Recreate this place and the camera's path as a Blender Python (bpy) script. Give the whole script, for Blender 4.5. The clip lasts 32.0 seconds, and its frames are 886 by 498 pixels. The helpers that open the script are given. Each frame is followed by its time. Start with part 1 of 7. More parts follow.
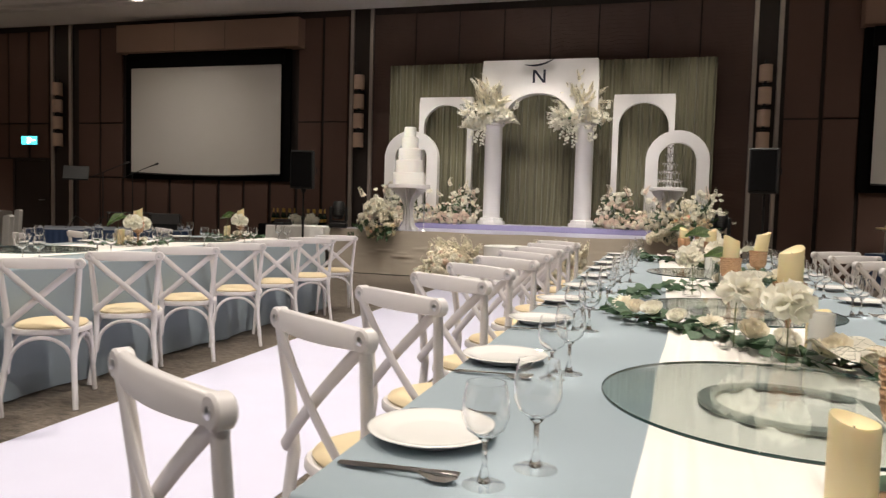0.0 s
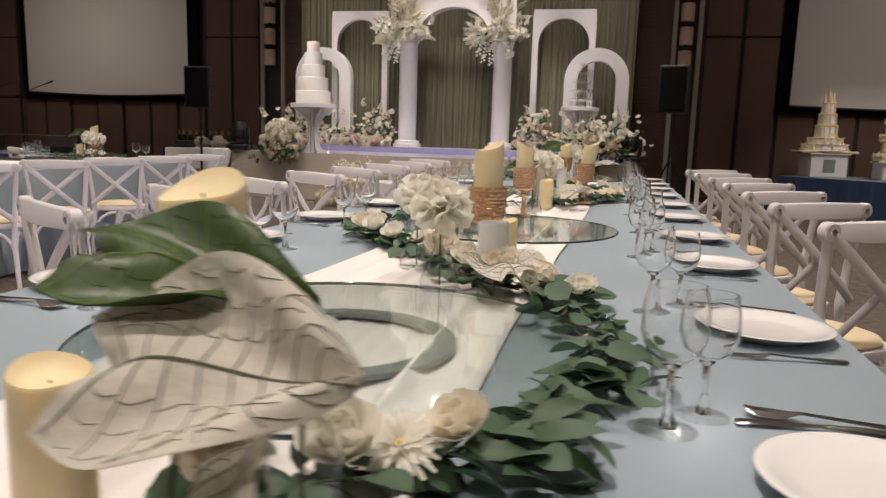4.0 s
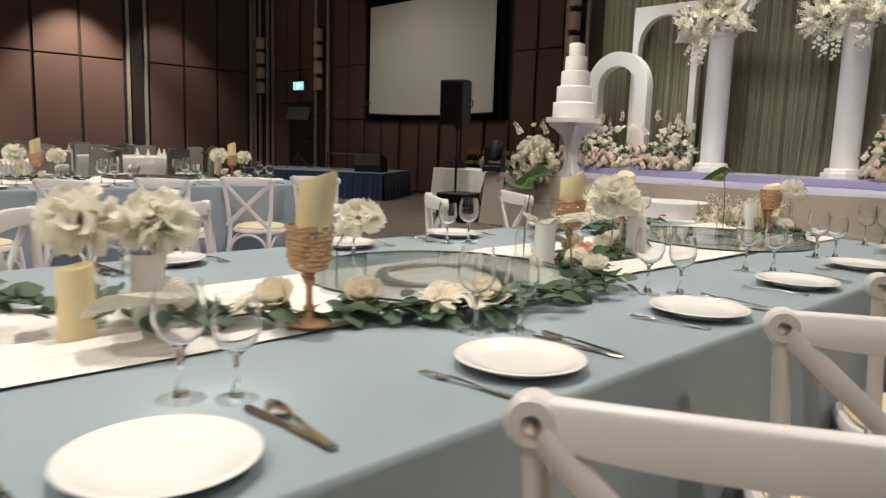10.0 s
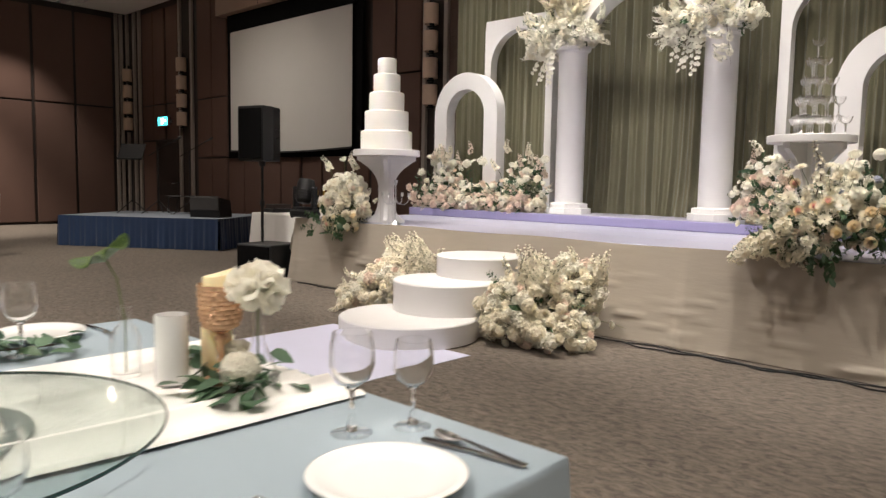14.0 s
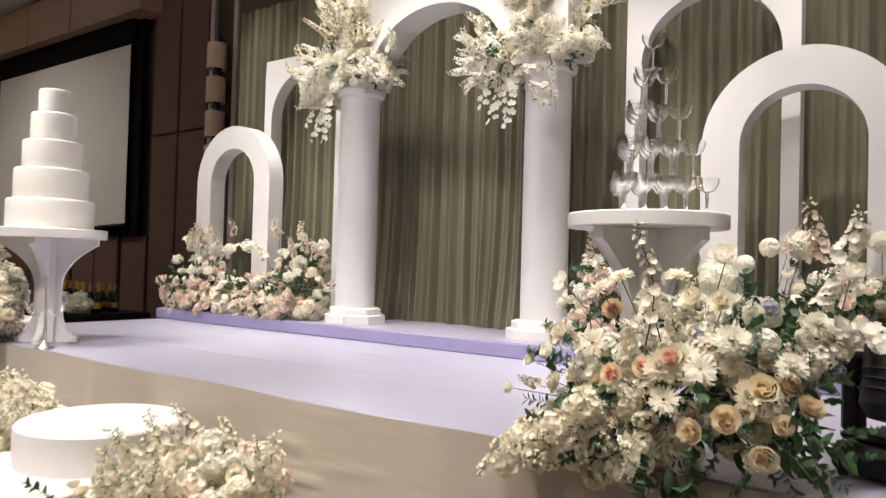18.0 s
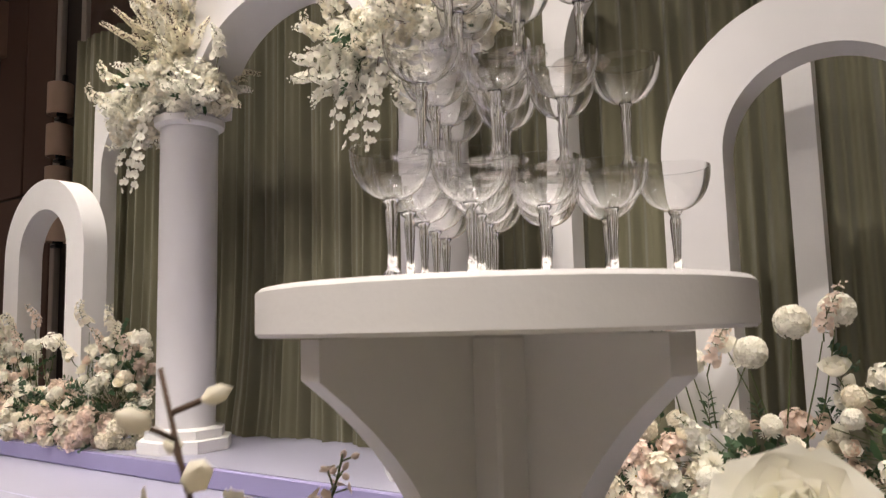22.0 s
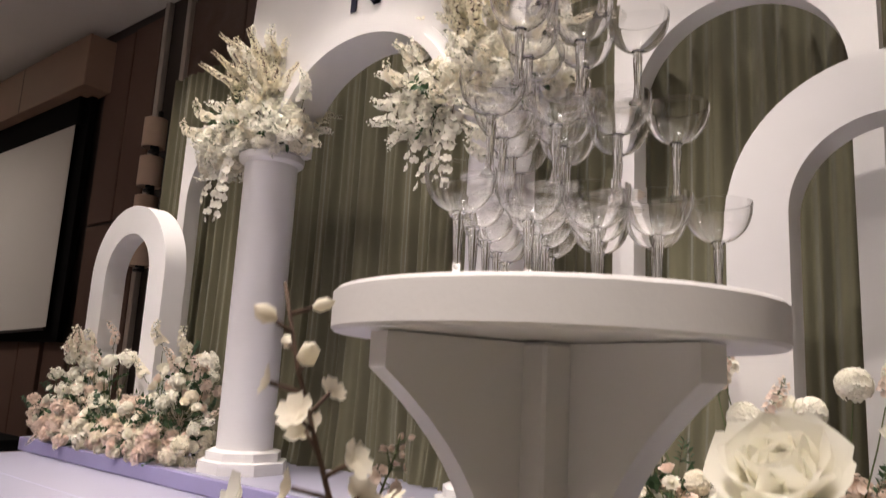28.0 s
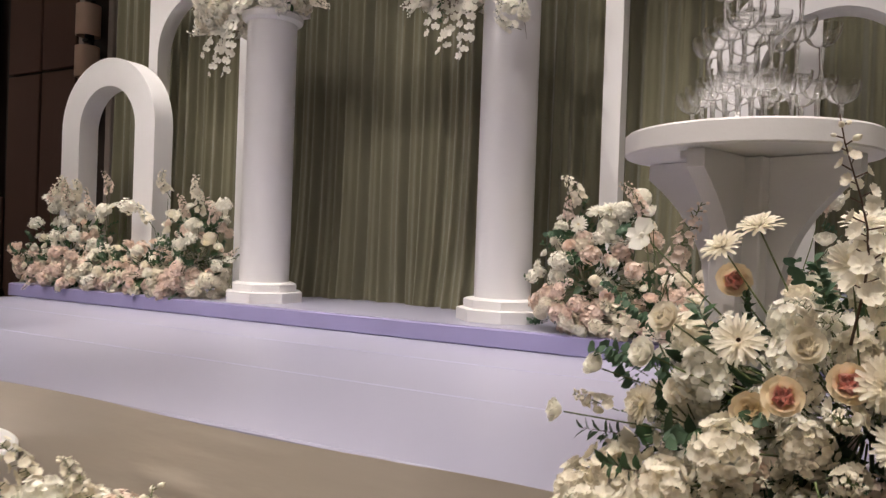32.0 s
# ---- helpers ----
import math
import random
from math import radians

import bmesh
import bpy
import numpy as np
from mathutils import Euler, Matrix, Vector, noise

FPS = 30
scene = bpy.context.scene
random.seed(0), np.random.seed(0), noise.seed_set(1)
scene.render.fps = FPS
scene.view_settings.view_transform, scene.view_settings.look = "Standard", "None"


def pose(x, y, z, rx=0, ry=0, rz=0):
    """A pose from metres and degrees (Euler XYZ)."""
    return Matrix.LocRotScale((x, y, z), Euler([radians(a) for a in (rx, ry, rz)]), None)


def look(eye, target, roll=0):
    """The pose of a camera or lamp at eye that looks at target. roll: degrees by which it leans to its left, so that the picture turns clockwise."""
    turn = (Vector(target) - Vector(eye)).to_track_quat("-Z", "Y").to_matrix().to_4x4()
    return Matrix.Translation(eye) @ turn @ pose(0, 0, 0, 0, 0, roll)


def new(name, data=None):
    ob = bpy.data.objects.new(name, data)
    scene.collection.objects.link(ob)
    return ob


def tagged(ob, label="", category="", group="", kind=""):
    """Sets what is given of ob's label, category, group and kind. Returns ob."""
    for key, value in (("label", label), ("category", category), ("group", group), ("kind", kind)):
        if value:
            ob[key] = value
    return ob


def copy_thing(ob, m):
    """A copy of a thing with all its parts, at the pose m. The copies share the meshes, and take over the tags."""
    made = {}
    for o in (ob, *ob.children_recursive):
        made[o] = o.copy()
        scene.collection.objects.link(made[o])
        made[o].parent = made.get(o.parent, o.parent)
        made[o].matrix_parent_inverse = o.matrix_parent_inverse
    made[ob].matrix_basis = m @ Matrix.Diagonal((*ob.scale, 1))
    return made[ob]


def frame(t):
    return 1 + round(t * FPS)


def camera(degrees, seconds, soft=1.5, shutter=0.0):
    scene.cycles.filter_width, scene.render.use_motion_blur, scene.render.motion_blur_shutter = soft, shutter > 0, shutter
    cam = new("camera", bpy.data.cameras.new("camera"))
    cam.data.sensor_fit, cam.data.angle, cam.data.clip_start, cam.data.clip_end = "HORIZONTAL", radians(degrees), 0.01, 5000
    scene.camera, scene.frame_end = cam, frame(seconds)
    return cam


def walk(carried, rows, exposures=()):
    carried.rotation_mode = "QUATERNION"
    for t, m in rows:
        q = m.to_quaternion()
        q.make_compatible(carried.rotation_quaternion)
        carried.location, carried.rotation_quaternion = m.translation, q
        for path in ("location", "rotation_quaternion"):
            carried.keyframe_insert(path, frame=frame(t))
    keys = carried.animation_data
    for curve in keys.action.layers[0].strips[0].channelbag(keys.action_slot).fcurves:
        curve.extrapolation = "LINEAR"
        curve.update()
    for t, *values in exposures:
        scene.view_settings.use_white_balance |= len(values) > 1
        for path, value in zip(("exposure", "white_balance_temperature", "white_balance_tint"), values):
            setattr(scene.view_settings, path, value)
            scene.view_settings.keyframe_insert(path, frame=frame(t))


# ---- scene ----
cam = camera(63.1, 32.0, soft=1.3, shutter=0.4)
ROWS = [
    (0, (-0.362, 2.792, 1.172), (-0.916, 4.710, 1.053), 1.59),
    (0.5, (-0.261, 2.882, 1.149), (-0.762, 4.814, 1.021), 1.66),
    (1, (-0.150, 2.968, 1.146), (-0.612, 4.908, 0.996), 1.82),
    (1.5, (-0.161, 3.010, 1.131), (-0.586, 4.956, 0.954), 1.80),
    (2, (-0.317, 3.084, 1.127), (-0.713, 5.033, 0.919), 0.51),
    (2.5, (-0.321, 3.155, 1.133), (-0.623, 5.117, 0.892), -0.02),
    (3, (-0.109, 3.182, 1.123), (-0.395, 5.142, 0.848), 1.35),
    (3.5, (0.119, 3.313, 1.098), (-0.217, 5.262, 0.802), 1.94),
    (4, (0.345, 3.405, 1.094), (-0.095, 5.347, 0.778), 1.70),
    (4.5, (0.600, 3.500, 1.090), (-0.040, 5.385, 0.754), 1.10),
    (5, (0.825, 3.645, 1.089), (-0.085, 5.420, 0.740), 0.35),
    (5.5, (0.835, 3.831, 1.091), (-0.295, 5.442, 0.735), -0.11),
    (6, (1.045, 3.965, 1.103), (-0.138, 5.537, 0.742), -0.18),
    (6.5, (1.236, 4.164, 1.109), (-0.009, 5.689, 0.758), -0.14),
    (7, (1.357, 4.409, 1.122), (0.088, 5.915, 0.773), 0.47),
    (7.5, (1.430, 4.714, 1.132), (0.138, 6.209, 0.823), 1.19),
    (8, (1.476, 5.048, 1.150), (0.156, 6.527, 0.883), 1.87),
    (8.5, (1.493, 5.375, 1.146), (0.142, 6.827, 0.885), 1.97),
    (9, (1.500, 5.711, 1.133), (0.133, 7.147, 0.869), 1.99),
    (9.5, (1.484, 6.058, 1.135), (0.090, 7.467, 0.866), 2.15),
    (10, (1.444, 6.391, 1.139), (0.031, 7.776, 0.848), 1.82),
    (10.5, (1.443, 6.729, 1.138), (0.029, 8.111, 0.839), 1.43),
    (11, (1.445, 7.057, 1.151), (0.032, 8.444, 0.866), 1.36),
    (11.5, (1.426, 7.415, 1.173), (0.011, 8.800, 0.888), 1.29),
    (12, (1.440, 7.763, 1.156), (0.027, 9.152, 0.886), 1.27),
    (12.5, (1.452, 8.055, 1.160), (0.049, 9.456, 0.902), 1.06),
    (13, (1.428, 8.413, 1.174), (0.038, 9.832, 0.945), 0.77),
    (13.5, (1.397, 8.876, 1.165), (0.029, 10.323, 0.978), 0.90),
    (14, (1.428, 9.135, 1.187), (0.070, 10.592, 1.003), 1.03),
    (14.5, (1.382, 9.531, 1.211), (0.053, 11.020, 1.082), 1.26),
    (15, (1.339, 9.921, 1.239), (0.035, 11.435, 1.161), 1.52),
    (15.5, (1.257, 10.286, 1.251), (-0.007, 11.835, 1.191), 1.92),
    (17.5, (0.900, 11.650, 1.320), (-0.279, 13.265, 1.328), 1.68),
    (18, (0.794, 11.990, 1.353), (-0.386, 13.605, 1.394), 1.56),
    (18.5, (0.658, 12.303, 1.400), (-0.520, 13.918, 1.465), 1.38),
    (19, (0.575, 12.557, 1.398), (-0.609, 14.167, 1.485), 2.11),
    (19.5, (0.517, 12.774, 1.386), (-0.670, 14.380, 1.484), 3.24),
    (20, (0.432, 13.010, 1.343), (-0.739, 14.628, 1.429), 2.42),
    (20.5, (0.373, 13.262, 1.335), (-0.785, 14.892, 1.399), 1.84),
    (21, (0.328, 13.521, 1.356), (-0.817, 15.160, 1.407), 1.52),
    (21.5, (0.280, 13.692, 1.427), (-0.848, 15.335, 1.597), -0.39),
    (22, (0.277, 13.778, 1.506), (-0.840, 15.423, 1.719), -1.41),
    (22.5, (0.303, 13.810, 1.534), (-0.779, 15.466, 1.834), 0.85),
    (23, (0.287, 13.862, 1.620), (-0.811, 15.488, 2.011), 2.20),
    (23.5, (0.321, 13.825, 1.651), (-0.828, 15.394, 2.119), 2.92),
    (24, (0.327, 13.778, 1.672), (-0.894, 15.254, 2.246), 3.48),
    (24.5, (0.318, 13.792, 1.674), (-0.927, 15.221, 2.312), 3.79),
    (26.5, (0.298, 13.786, 1.631), (-0.994, 15.206, 2.194), 3.52),
    (27, (0.301, 13.776, 1.590), (-0.981, 15.218, 2.115), 3.56),
    (27.5, (0.313, 13.744, 1.520), (-0.940, 15.232, 1.984), 3.19),
    (28, (0.331, 13.709, 1.448), (-0.917, 15.232, 1.799), 3.00),
    (28.5, (0.332, 13.673, 1.400), (-0.908, 15.222, 1.650), 2.59),
    (29, (0.313, 13.611, 1.355), (-0.852, 15.225, 1.555), -0.10),
    (29.5, (0.270, 13.516, 1.317), (-0.783, 15.213, 1.434), 0.04),
    (30, (0.256, 13.389, 1.285), (-0.753, 15.114, 1.359), 0.58),
    (30.5, (0.212, 13.265, 1.306), (-0.780, 15.001, 1.353), 1.00),
    (31, (0.125, 13.104, 1.324), (-0.858, 14.846, 1.344), 1.29),
    (31.5, (0.066, 12.904, 1.295), (-0.894, 14.658, 1.303), 1.65),
    (32, (0.028, 12.692, 1.274), (-0.918, 14.454, 1.259), 2.02),
]
walk(cam, [(t, look(eye, aim, roll)) for t, eye, aim, roll in ROWS], [(0.0, 0.7, 6500, 7), (1.5, 0.65, 6500, 7), (3.0, 0.42, 6500, 9), (5.5, 0.45, 6550, 19), (7.0, 0.52, 6550, 15), (9.0, 0.64, 6480, 6), (11.0, 0.66, 6380, 6), (12.0, 0.82, 6300, 6), (13.0, 0.78, 6280, 8), (15.0, 1.24, 6430, 7), (18.0, 1.1, 6330, 9), (20.0, 0.6, 6450, 10), (21.5, 0.68, 6500, 10), (23.0, 0.8, 6650, 13), (24.5, 1.1, 6700, 15), (27.0, 0.88, 6650, 15), (29.0, 0.6, 6480, 13), (32.0, 0.55, 6420, 12)])

scene.cycles.transparent_max_bounces, scene.cycles.transmission_bounces, scene.cycles.max_bounces = 32, 20, 20

# ---- light ----
world = bpy.data.worlds.new("room_air")
scene.world = world
world.use_nodes = True
world.node_tree.nodes["Background"].inputs["Color"].default_value = (1.0, 0.9, 0.8, 1)
world.node_tree.nodes["Background"].inputs["Strength"].default_value = 0.02

WARM = (1.0, 0.89, 0.78)
NEUTRAL = (1.0, 0.91, 0.82)


def spot(name, place, target, watts, cone, colour=NEUTRAL, size=0.05, blend=0.6):
    lamp = bpy.data.lights.new(name, "SPOT")
    lamp.energy, lamp.color, lamp.spot_size, lamp.spot_blend, lamp.shadow_soft_size = watts, colour, radians(cone), blend, size
    ob = new(name, lamp)
    ob.matrix_world = look(place, target)
    return ob


# downlights in the slot in front of the curtain wall
for x in (-5.3, -4.4, -3.4, -2.5, -1.6, -0.6, 0.3):
    spot("slot_light", (x, 16.21, 5.3), (x, 16.85, 1.2), 78, 51, NEUTRAL, 0.012, 0.75)
# stage spots hung over the hall
for x in (-4.9, -2.5, 0.1):
    spot("stage_light", (x, 13.0, 5.25), (x, 14.5, 0.9), 430, 54, NEUTRAL, 0.3, 0.7)
# extra row for the lower curtain and riser; the ceiling has no slot here
for x in (-4.9, -3.7, -2.5, -1.3, -0.1):
    spot("slot_light", (x, 15.2, 5.28), (x, 16.55, 0.0), 165, 49, NEUTRAL, 0.02, 0.75)
# added fill spots without fixtures, to brighten the column flowers and arches
for x, watts in ((-5.0, 130), (-3.35, 120), (-1.65, 110), (0.0, 80)):
    spot("arch_light", (x, 12.9, 5.25), (x, 16.45, 2.2), watts, 42, NEUTRAL, 0.04, 0.8)
spot("cake_light", (4.5, 13.6, 5.28), (4.5, 15.9, 1.0), 260, 46, WARM, 0.06, 0.7)
# hall downlights over the tables
for x, y, watts in ((-0.2, 4.2, 360), (-0.2, 7.6, 360), (1.8, 10.8, 170), (-4.6, 4.6, 350), (-4.6, 8.4, 350), (-2.2, 11.8, 290), (-9.5, 6.5, 350), (-9.5, 11.0, 430), (4.5, 7.0, 300), (5.2, 12.0, 300), (0.0, 0.5, 350)):
    spot("hall_light", (x, y, 5.28), (x, y, 0.0), watts, 110, WARM, 0.09, 0.8)
# soft wide fill added before the screens, with no fixture of its own
for x, watts in ((-10.4, 230), (5.3, 150)):
    spot("screen_light", (x, 14.6, 5.28), (x, 15.4, 0.0), watts, 140, WARM, 0.3, 1.0)
# wall washers by the side wall and the band platform
for x, y, watts in ((-16.4, 12.4, 950), (-16.4, 14.6, 200), (-16.4, 8.6, 620)):
    spot("wall_light", (x, y, 5.28), (x - 0.5, y, 0.0), watts, 80, WARM, 0.04, 0.6)

# ---- tools ----
def lin(c):
    return c / 12.92 if c <= 0.04045 else ((c + 0.055) / 1.055) ** 2.4


class Geo:
    """Vertices and faces gathered for one mesh."""

    def __init__(self):
        self.v, self.f = [], []

    def add(self, verts, faces, m=None):
        n = len(self.v)
        self.v += [tuple(m @ Vector(p)) for p in verts] if m is not None else [tuple(p) for p in verts]
        self.f += [tuple(i + n for i in f) for f in faces]
        return self

    def join(self, g, m=None):
        return self.add(g.v, g.f, m)

    def box(self, a, b, c=0.0, m=None):
        """A box from corner a to corner b with chamfered edges of width c."""
        (x0, y0, z0), (x1, y1, z1) = a, b
        c = min(c, (x1 - x0) * 0.45, (y1 - y0) * 0.45, (z1 - z0) * 0.45)
        if c <= 0:
            vs = [(x, y, z) for x in (x0, x1) for y in (y0, y1) for z in (z0, z1)]
            fs = [(0, 1, 3, 2), (4, 6, 7, 5), (0, 4, 5, 1), (2, 3, 7, 6), (0, 2, 6, 4), (1, 5, 7, 3)]
            return self.add(vs, fs, m)
        vs = []
        for i in (0, 1):
            for j in (0, 1):
                for k in (0, 1):
                    x, y, z = (x0, x1)[i], (y0, y1)[j], (z0, z1)[k]
                    sx, sy, sz = (c, -c)[i], (c, -c)[j], (c, -c)[k]
                    vs += [(x, y + sy, z + sz), (x + sx, y, z + sz), (x + sx, y + sy, z)]
        o = lambda i, j, k, a: 3 * (4 * i + 2 * j + k) + a
        fs = [(o(0, 0, 0, 0), o(0, 0, 1, 0), o(0, 1, 1, 0), o(0, 1, 0, 0)), (o(1, 0, 0, 0), o(1, 1, 0, 0), o(1, 1, 1, 0), o(1, 0, 1, 0)),
              (o(0, 0, 0, 1), o(1, 0, 0, 1), o(1, 0, 1, 1), o(0, 0, 1, 1)), (o(0, 1, 0, 1), o(0, 1, 1, 1), o(1, 1, 1, 1), o(1, 1, 0, 1)),
              (o(0, 0, 0, 2), o(0, 1, 0, 2), o(1, 1, 0, 2), o(1, 0, 0, 2)), (o(0, 0, 1, 2), o(1, 0, 1, 2), o(1, 1, 1, 2), o(0, 1, 1, 2))]
        for j in (0, 1):
            for k in (0, 1):
                fs.append((o(0, j, k, 1), o(1, j, k, 1), o(1, j, k, 2), o(0, j, k, 2)))
        for i in (0, 1):
            for k in (0, 1):
                fs.append((o(i, 0, k, 0), o(i, 1, k, 0), o(i, 1, k, 2), o(i, 0, k, 2)))
        for i in (0, 1):
            for j in (0, 1):
                fs.append((o(i, j, 0, 0), o(i, j, 1, 0), o(i, j, 1, 1), o(i, j, 0, 1)))
        for i in (0, 1):
            for j in (0, 1):
                for k in (0, 1):
                    fs.append((o(i, j, k, 0), o(i, j, k, 1), o(i, j, k, 2)))
        return self.add(vs, fs, m)

    def lathe(self, profile, segs=24, m=None, closed=False):
        vs, fs, n = [], [], len(profile)
        for s in range(segs):
            a = 2 * math.pi * s / segs
            vs += [(r * math.cos(a), r * math.sin(a), z) for r, z in profile]
        for s in range(segs):
            t = (s + 1) % segs
            for i in range(n if closed else n - 1):
                j = (i + 1) % n
                fs.append((s * n + i, t * n + i, t * n + j, s * n + j))
        if not closed:
            if profile[0][0] > 1e-4:
                fs.append(tuple(s * n for s in reversed(range(segs))))
            if profile[-1][0] > 1e-4:
                fs.append(tuple(s * n + n - 1 for s in range(segs)))
        return self.add(vs, fs, m)

    def tube(self, points, radius, segs=8, m=None, flat=1.0):
        """A round bar along points; radius may be a list; flat squeezes it along its second axis."""
        pts = [Vector(p) for p in points]
        n = len(pts)
        rad = list(radius) if hasattr(radius, "__len__") else [radius] * n
        vs, fs, side = [], [], None
        for i, p in enumerate(pts):
            d = (pts[min(i + 1, n - 1)] - pts[max(i - 1, 0)]).normalized()
            ref = side if side is not None else (Vector((0, 0, 1)) if abs(d.z) < 0.9 else Vector((0, 1, 0)))
            u = (ref - d * ref.dot(d)).normalized()
            side = u
            w = d.cross(u)
            for s in range(segs):
                a = 2 * math.pi * s / segs
                vs.append(p + rad[i] * (math.cos(a) * u + flat * math.sin(a) * w))
        for i in range(n - 1):
            for s in range(segs):
                t = (s + 1) % segs
                fs.append((i * segs + s, i * segs + t, (i + 1) * segs + t, (i + 1) * segs + s))
        fs.append(tuple(reversed(range(segs))))
        fs.append(tuple((n - 1) * segs + s for s in range(segs)))
        return self.add(vs, fs, m)

    def slab(self, outline, y0, y1, m=None):
        """A plate: an outline in x and z, between y0 and y1."""
        n = len(outline)
        vs = [(x, y0, z) for x, z in outline] + [(x, y1, z) for x, z in outline]
        fs = [tuple(range(n)), tuple(reversed(range(n, 2 * n)))]
        fs += [(i, i + n, (i + 1) % n + n, (i + 1) % n) for i in range(n)]
        return self.add(vs, fs, m)

    def grid(self, nu, nv, place, m=None):
        vs = [place(i / nu, j / nv) for i in range(nu + 1) for j in range(nv + 1)]
        fs = [(i * (nv + 1) + j, (i + 1) * (nv + 1) + j, (i + 1) * (nv + 1) + j + 1, i * (nv + 1) + j + 1) for i in range(nu) for j in range(nv)]
        return self.add(vs, fs, m)

    def mesh(self, name, material, smooth=True, angle=40):
        me = bpy.data.meshes.new(name)
        me.from_pydata(self.v, [], self.f)
        me.materials.append(material)
        if smooth:
            me.shade_smooth()
            if angle < 180:
                me.set_sharp_from_angle(angle=radians(angle))
        me.update()
        return me


def part(name, data, parent, label="", m=None):
    """Links a mesh as one object under a thing or under a part."""
    ob = new(name, data)
    ob.parent = parent
    if m is not None:
        ob.matrix_local = m
    if label:
        ob["label"] = label
    return ob


def thing(name, label, category, group="", kind="", m=None):
    ob = new(name)
    ob.empty_display_size = 0.1
    if m is not None:
        ob.matrix_world = m
    return tagged(ob, label, category, group, kind)


def solid(name, data, label, category="", group="", kind="", m=None):
    ob = new(name, data)
    if m is not None:
        ob.matrix_world = m
    return tagged(ob, label, category, group, kind)


def turned(x, y, z, rz=0.0, s=1.0):
    return pose(x, y, z, 0, 0, rz) @ Matrix.Scale(s, 4)


# ---- materials ----
def paint(name, rgb, rough=0.5, metal=0.0, vary=0.08, size=6.0, grain=0.0, grain_size=300.0, fine=0.0, island=0.0, sheen=0.0, spec=0.5, glow=0.0, stretch=None, sss=0.0, coat=0.0, through_light=0.0, relief=0.004):
    """A surface: base colour with large soft variation, fine grain, and relief."""
    ma = bpy.data.materials.new(name)
    ma.use_nodes = True
    nt = ma.node_tree
    nodes, link = nt.nodes, nt.links.new
    bs = nodes["Principled BSDF"]
    col = tuple(lin(c / 255) for c in rgb)
    bs.inputs["Roughness"].default_value, bs.inputs["Metallic"].default_value = rough, metal
    bs.inputs["Specular IOR Level"].default_value = spec
    bs.inputs["Sheen Weight"].default_value = sheen
    bs.inputs["Coat Weight"].default_value = coat
    if sss:
        bs.inputs["Subsurface Weight"].default_value = sss
        bs.inputs["Subsurface Radius"].default_value = (0.02, 0.012, 0.006)
        bs.inputs["Subsurface Scale"].default_value = 0.5
    tc = nodes.new("ShaderNodeTexCoord")
    at = tc.outputs["Object"]
    if stretch:
        mp = nodes.new("ShaderNodeMapping")
        mp.inputs["Scale"].default_value = stretch
        link(at, mp.inputs["Vector"])
        at = mp.outputs["Vector"]
    n1 = nodes.new("ShaderNodeTexNoise")
    n1.inputs["Scale"].default_value, n1.inputs["Detail"].default_value = size, 4
    link(at, n1.inputs["Vector"])
    n2 = nodes.new("ShaderNodeTexNoise")
    n2.inputs["Scale"].default_value, n2.inputs["Detail"].default_value = grain_size, 2
    link(at, n2.inputs["Vector"])
    add = nodes.new("ShaderNodeMath")
    add.operation = "MULTIPLY_ADD"
    link(n2.outputs["Fac"], add.inputs[0])
    add.inputs[1].default_value = fine
    link(n1.outputs["Fac"], add.inputs[2])
    out = add.outputs[0]
    if island:
        oi = nodes.new("ShaderNodeObjectInfo")
        ge = nodes.new("ShaderNodeNewGeometry")
        a2 = nodes.new("ShaderNodeMath")
        a2.operation = "ADD"
        link(oi.outputs["Random"], a2.inputs[0])
        link(ge.outputs["Random Per Island"], a2.inputs[1])
        a3 = nodes.new("ShaderNodeMath")
        a3.operation = "MULTIPLY_ADD"
        link(a2.outputs[0], a3.inputs[0])
        a3.inputs[1].default_value = island
        link(out, a3.inputs[2])
        out = a3.outputs[0]
    mr = nodes.new("ShaderNodeMapRange")
    mid = 0.5 + 0.5 * fine + island
    mr.inputs["From Min"].default_value, mr.inputs["From Max"].default_value = mid - 0.35 - 0.5 * fine - island, mid + 0.35 + 0.5 * fine + island
    link(out, mr.inputs["Value"])
    mx = nodes.new("ShaderNodeMix")
    mx.data_type = "RGBA"
    link(mr.outputs["Result"], mx.inputs["Factor"])
    mx.inputs["A"].default_value = (*[c * (1 - vary) for c in col], 1)
    mx.inputs["B"].default_value = (*[min(1, c * (1 + vary)) for c in col], 1)
    link(mx.outputs["Result"], bs.inputs["Base Color"])
    if grain:
        bp = nodes.new("ShaderNodeBump")
        bp.inputs["Strength"].default_value, bp.inputs["Distance"].default_value = min(1.0, grain), relief
        link(n2.outputs["Fac"], bp.inputs["Height"])
        link(bp.outputs["Normal"], bs.inputs["Normal"])
    if through_light:
        tl, ms = nodes.new("ShaderNodeBsdfTranslucent"), nodes.new("ShaderNodeMixShader")
        link(mx.outputs["Result"], tl.inputs["Color"])
        ms.inputs[0].default_value = through_light
        link(bs.outputs[0], ms.inputs[1])
        link(tl.outputs[0], ms.inputs[2])
        link(ms.outputs[0], nodes["Material Output"].inputs["Surface"])
    if glow:
        link(mx.outputs["Result"], bs.inputs["Emission Color"])
        bs.inputs["Emission Strength"].default_value = glow
    return ma


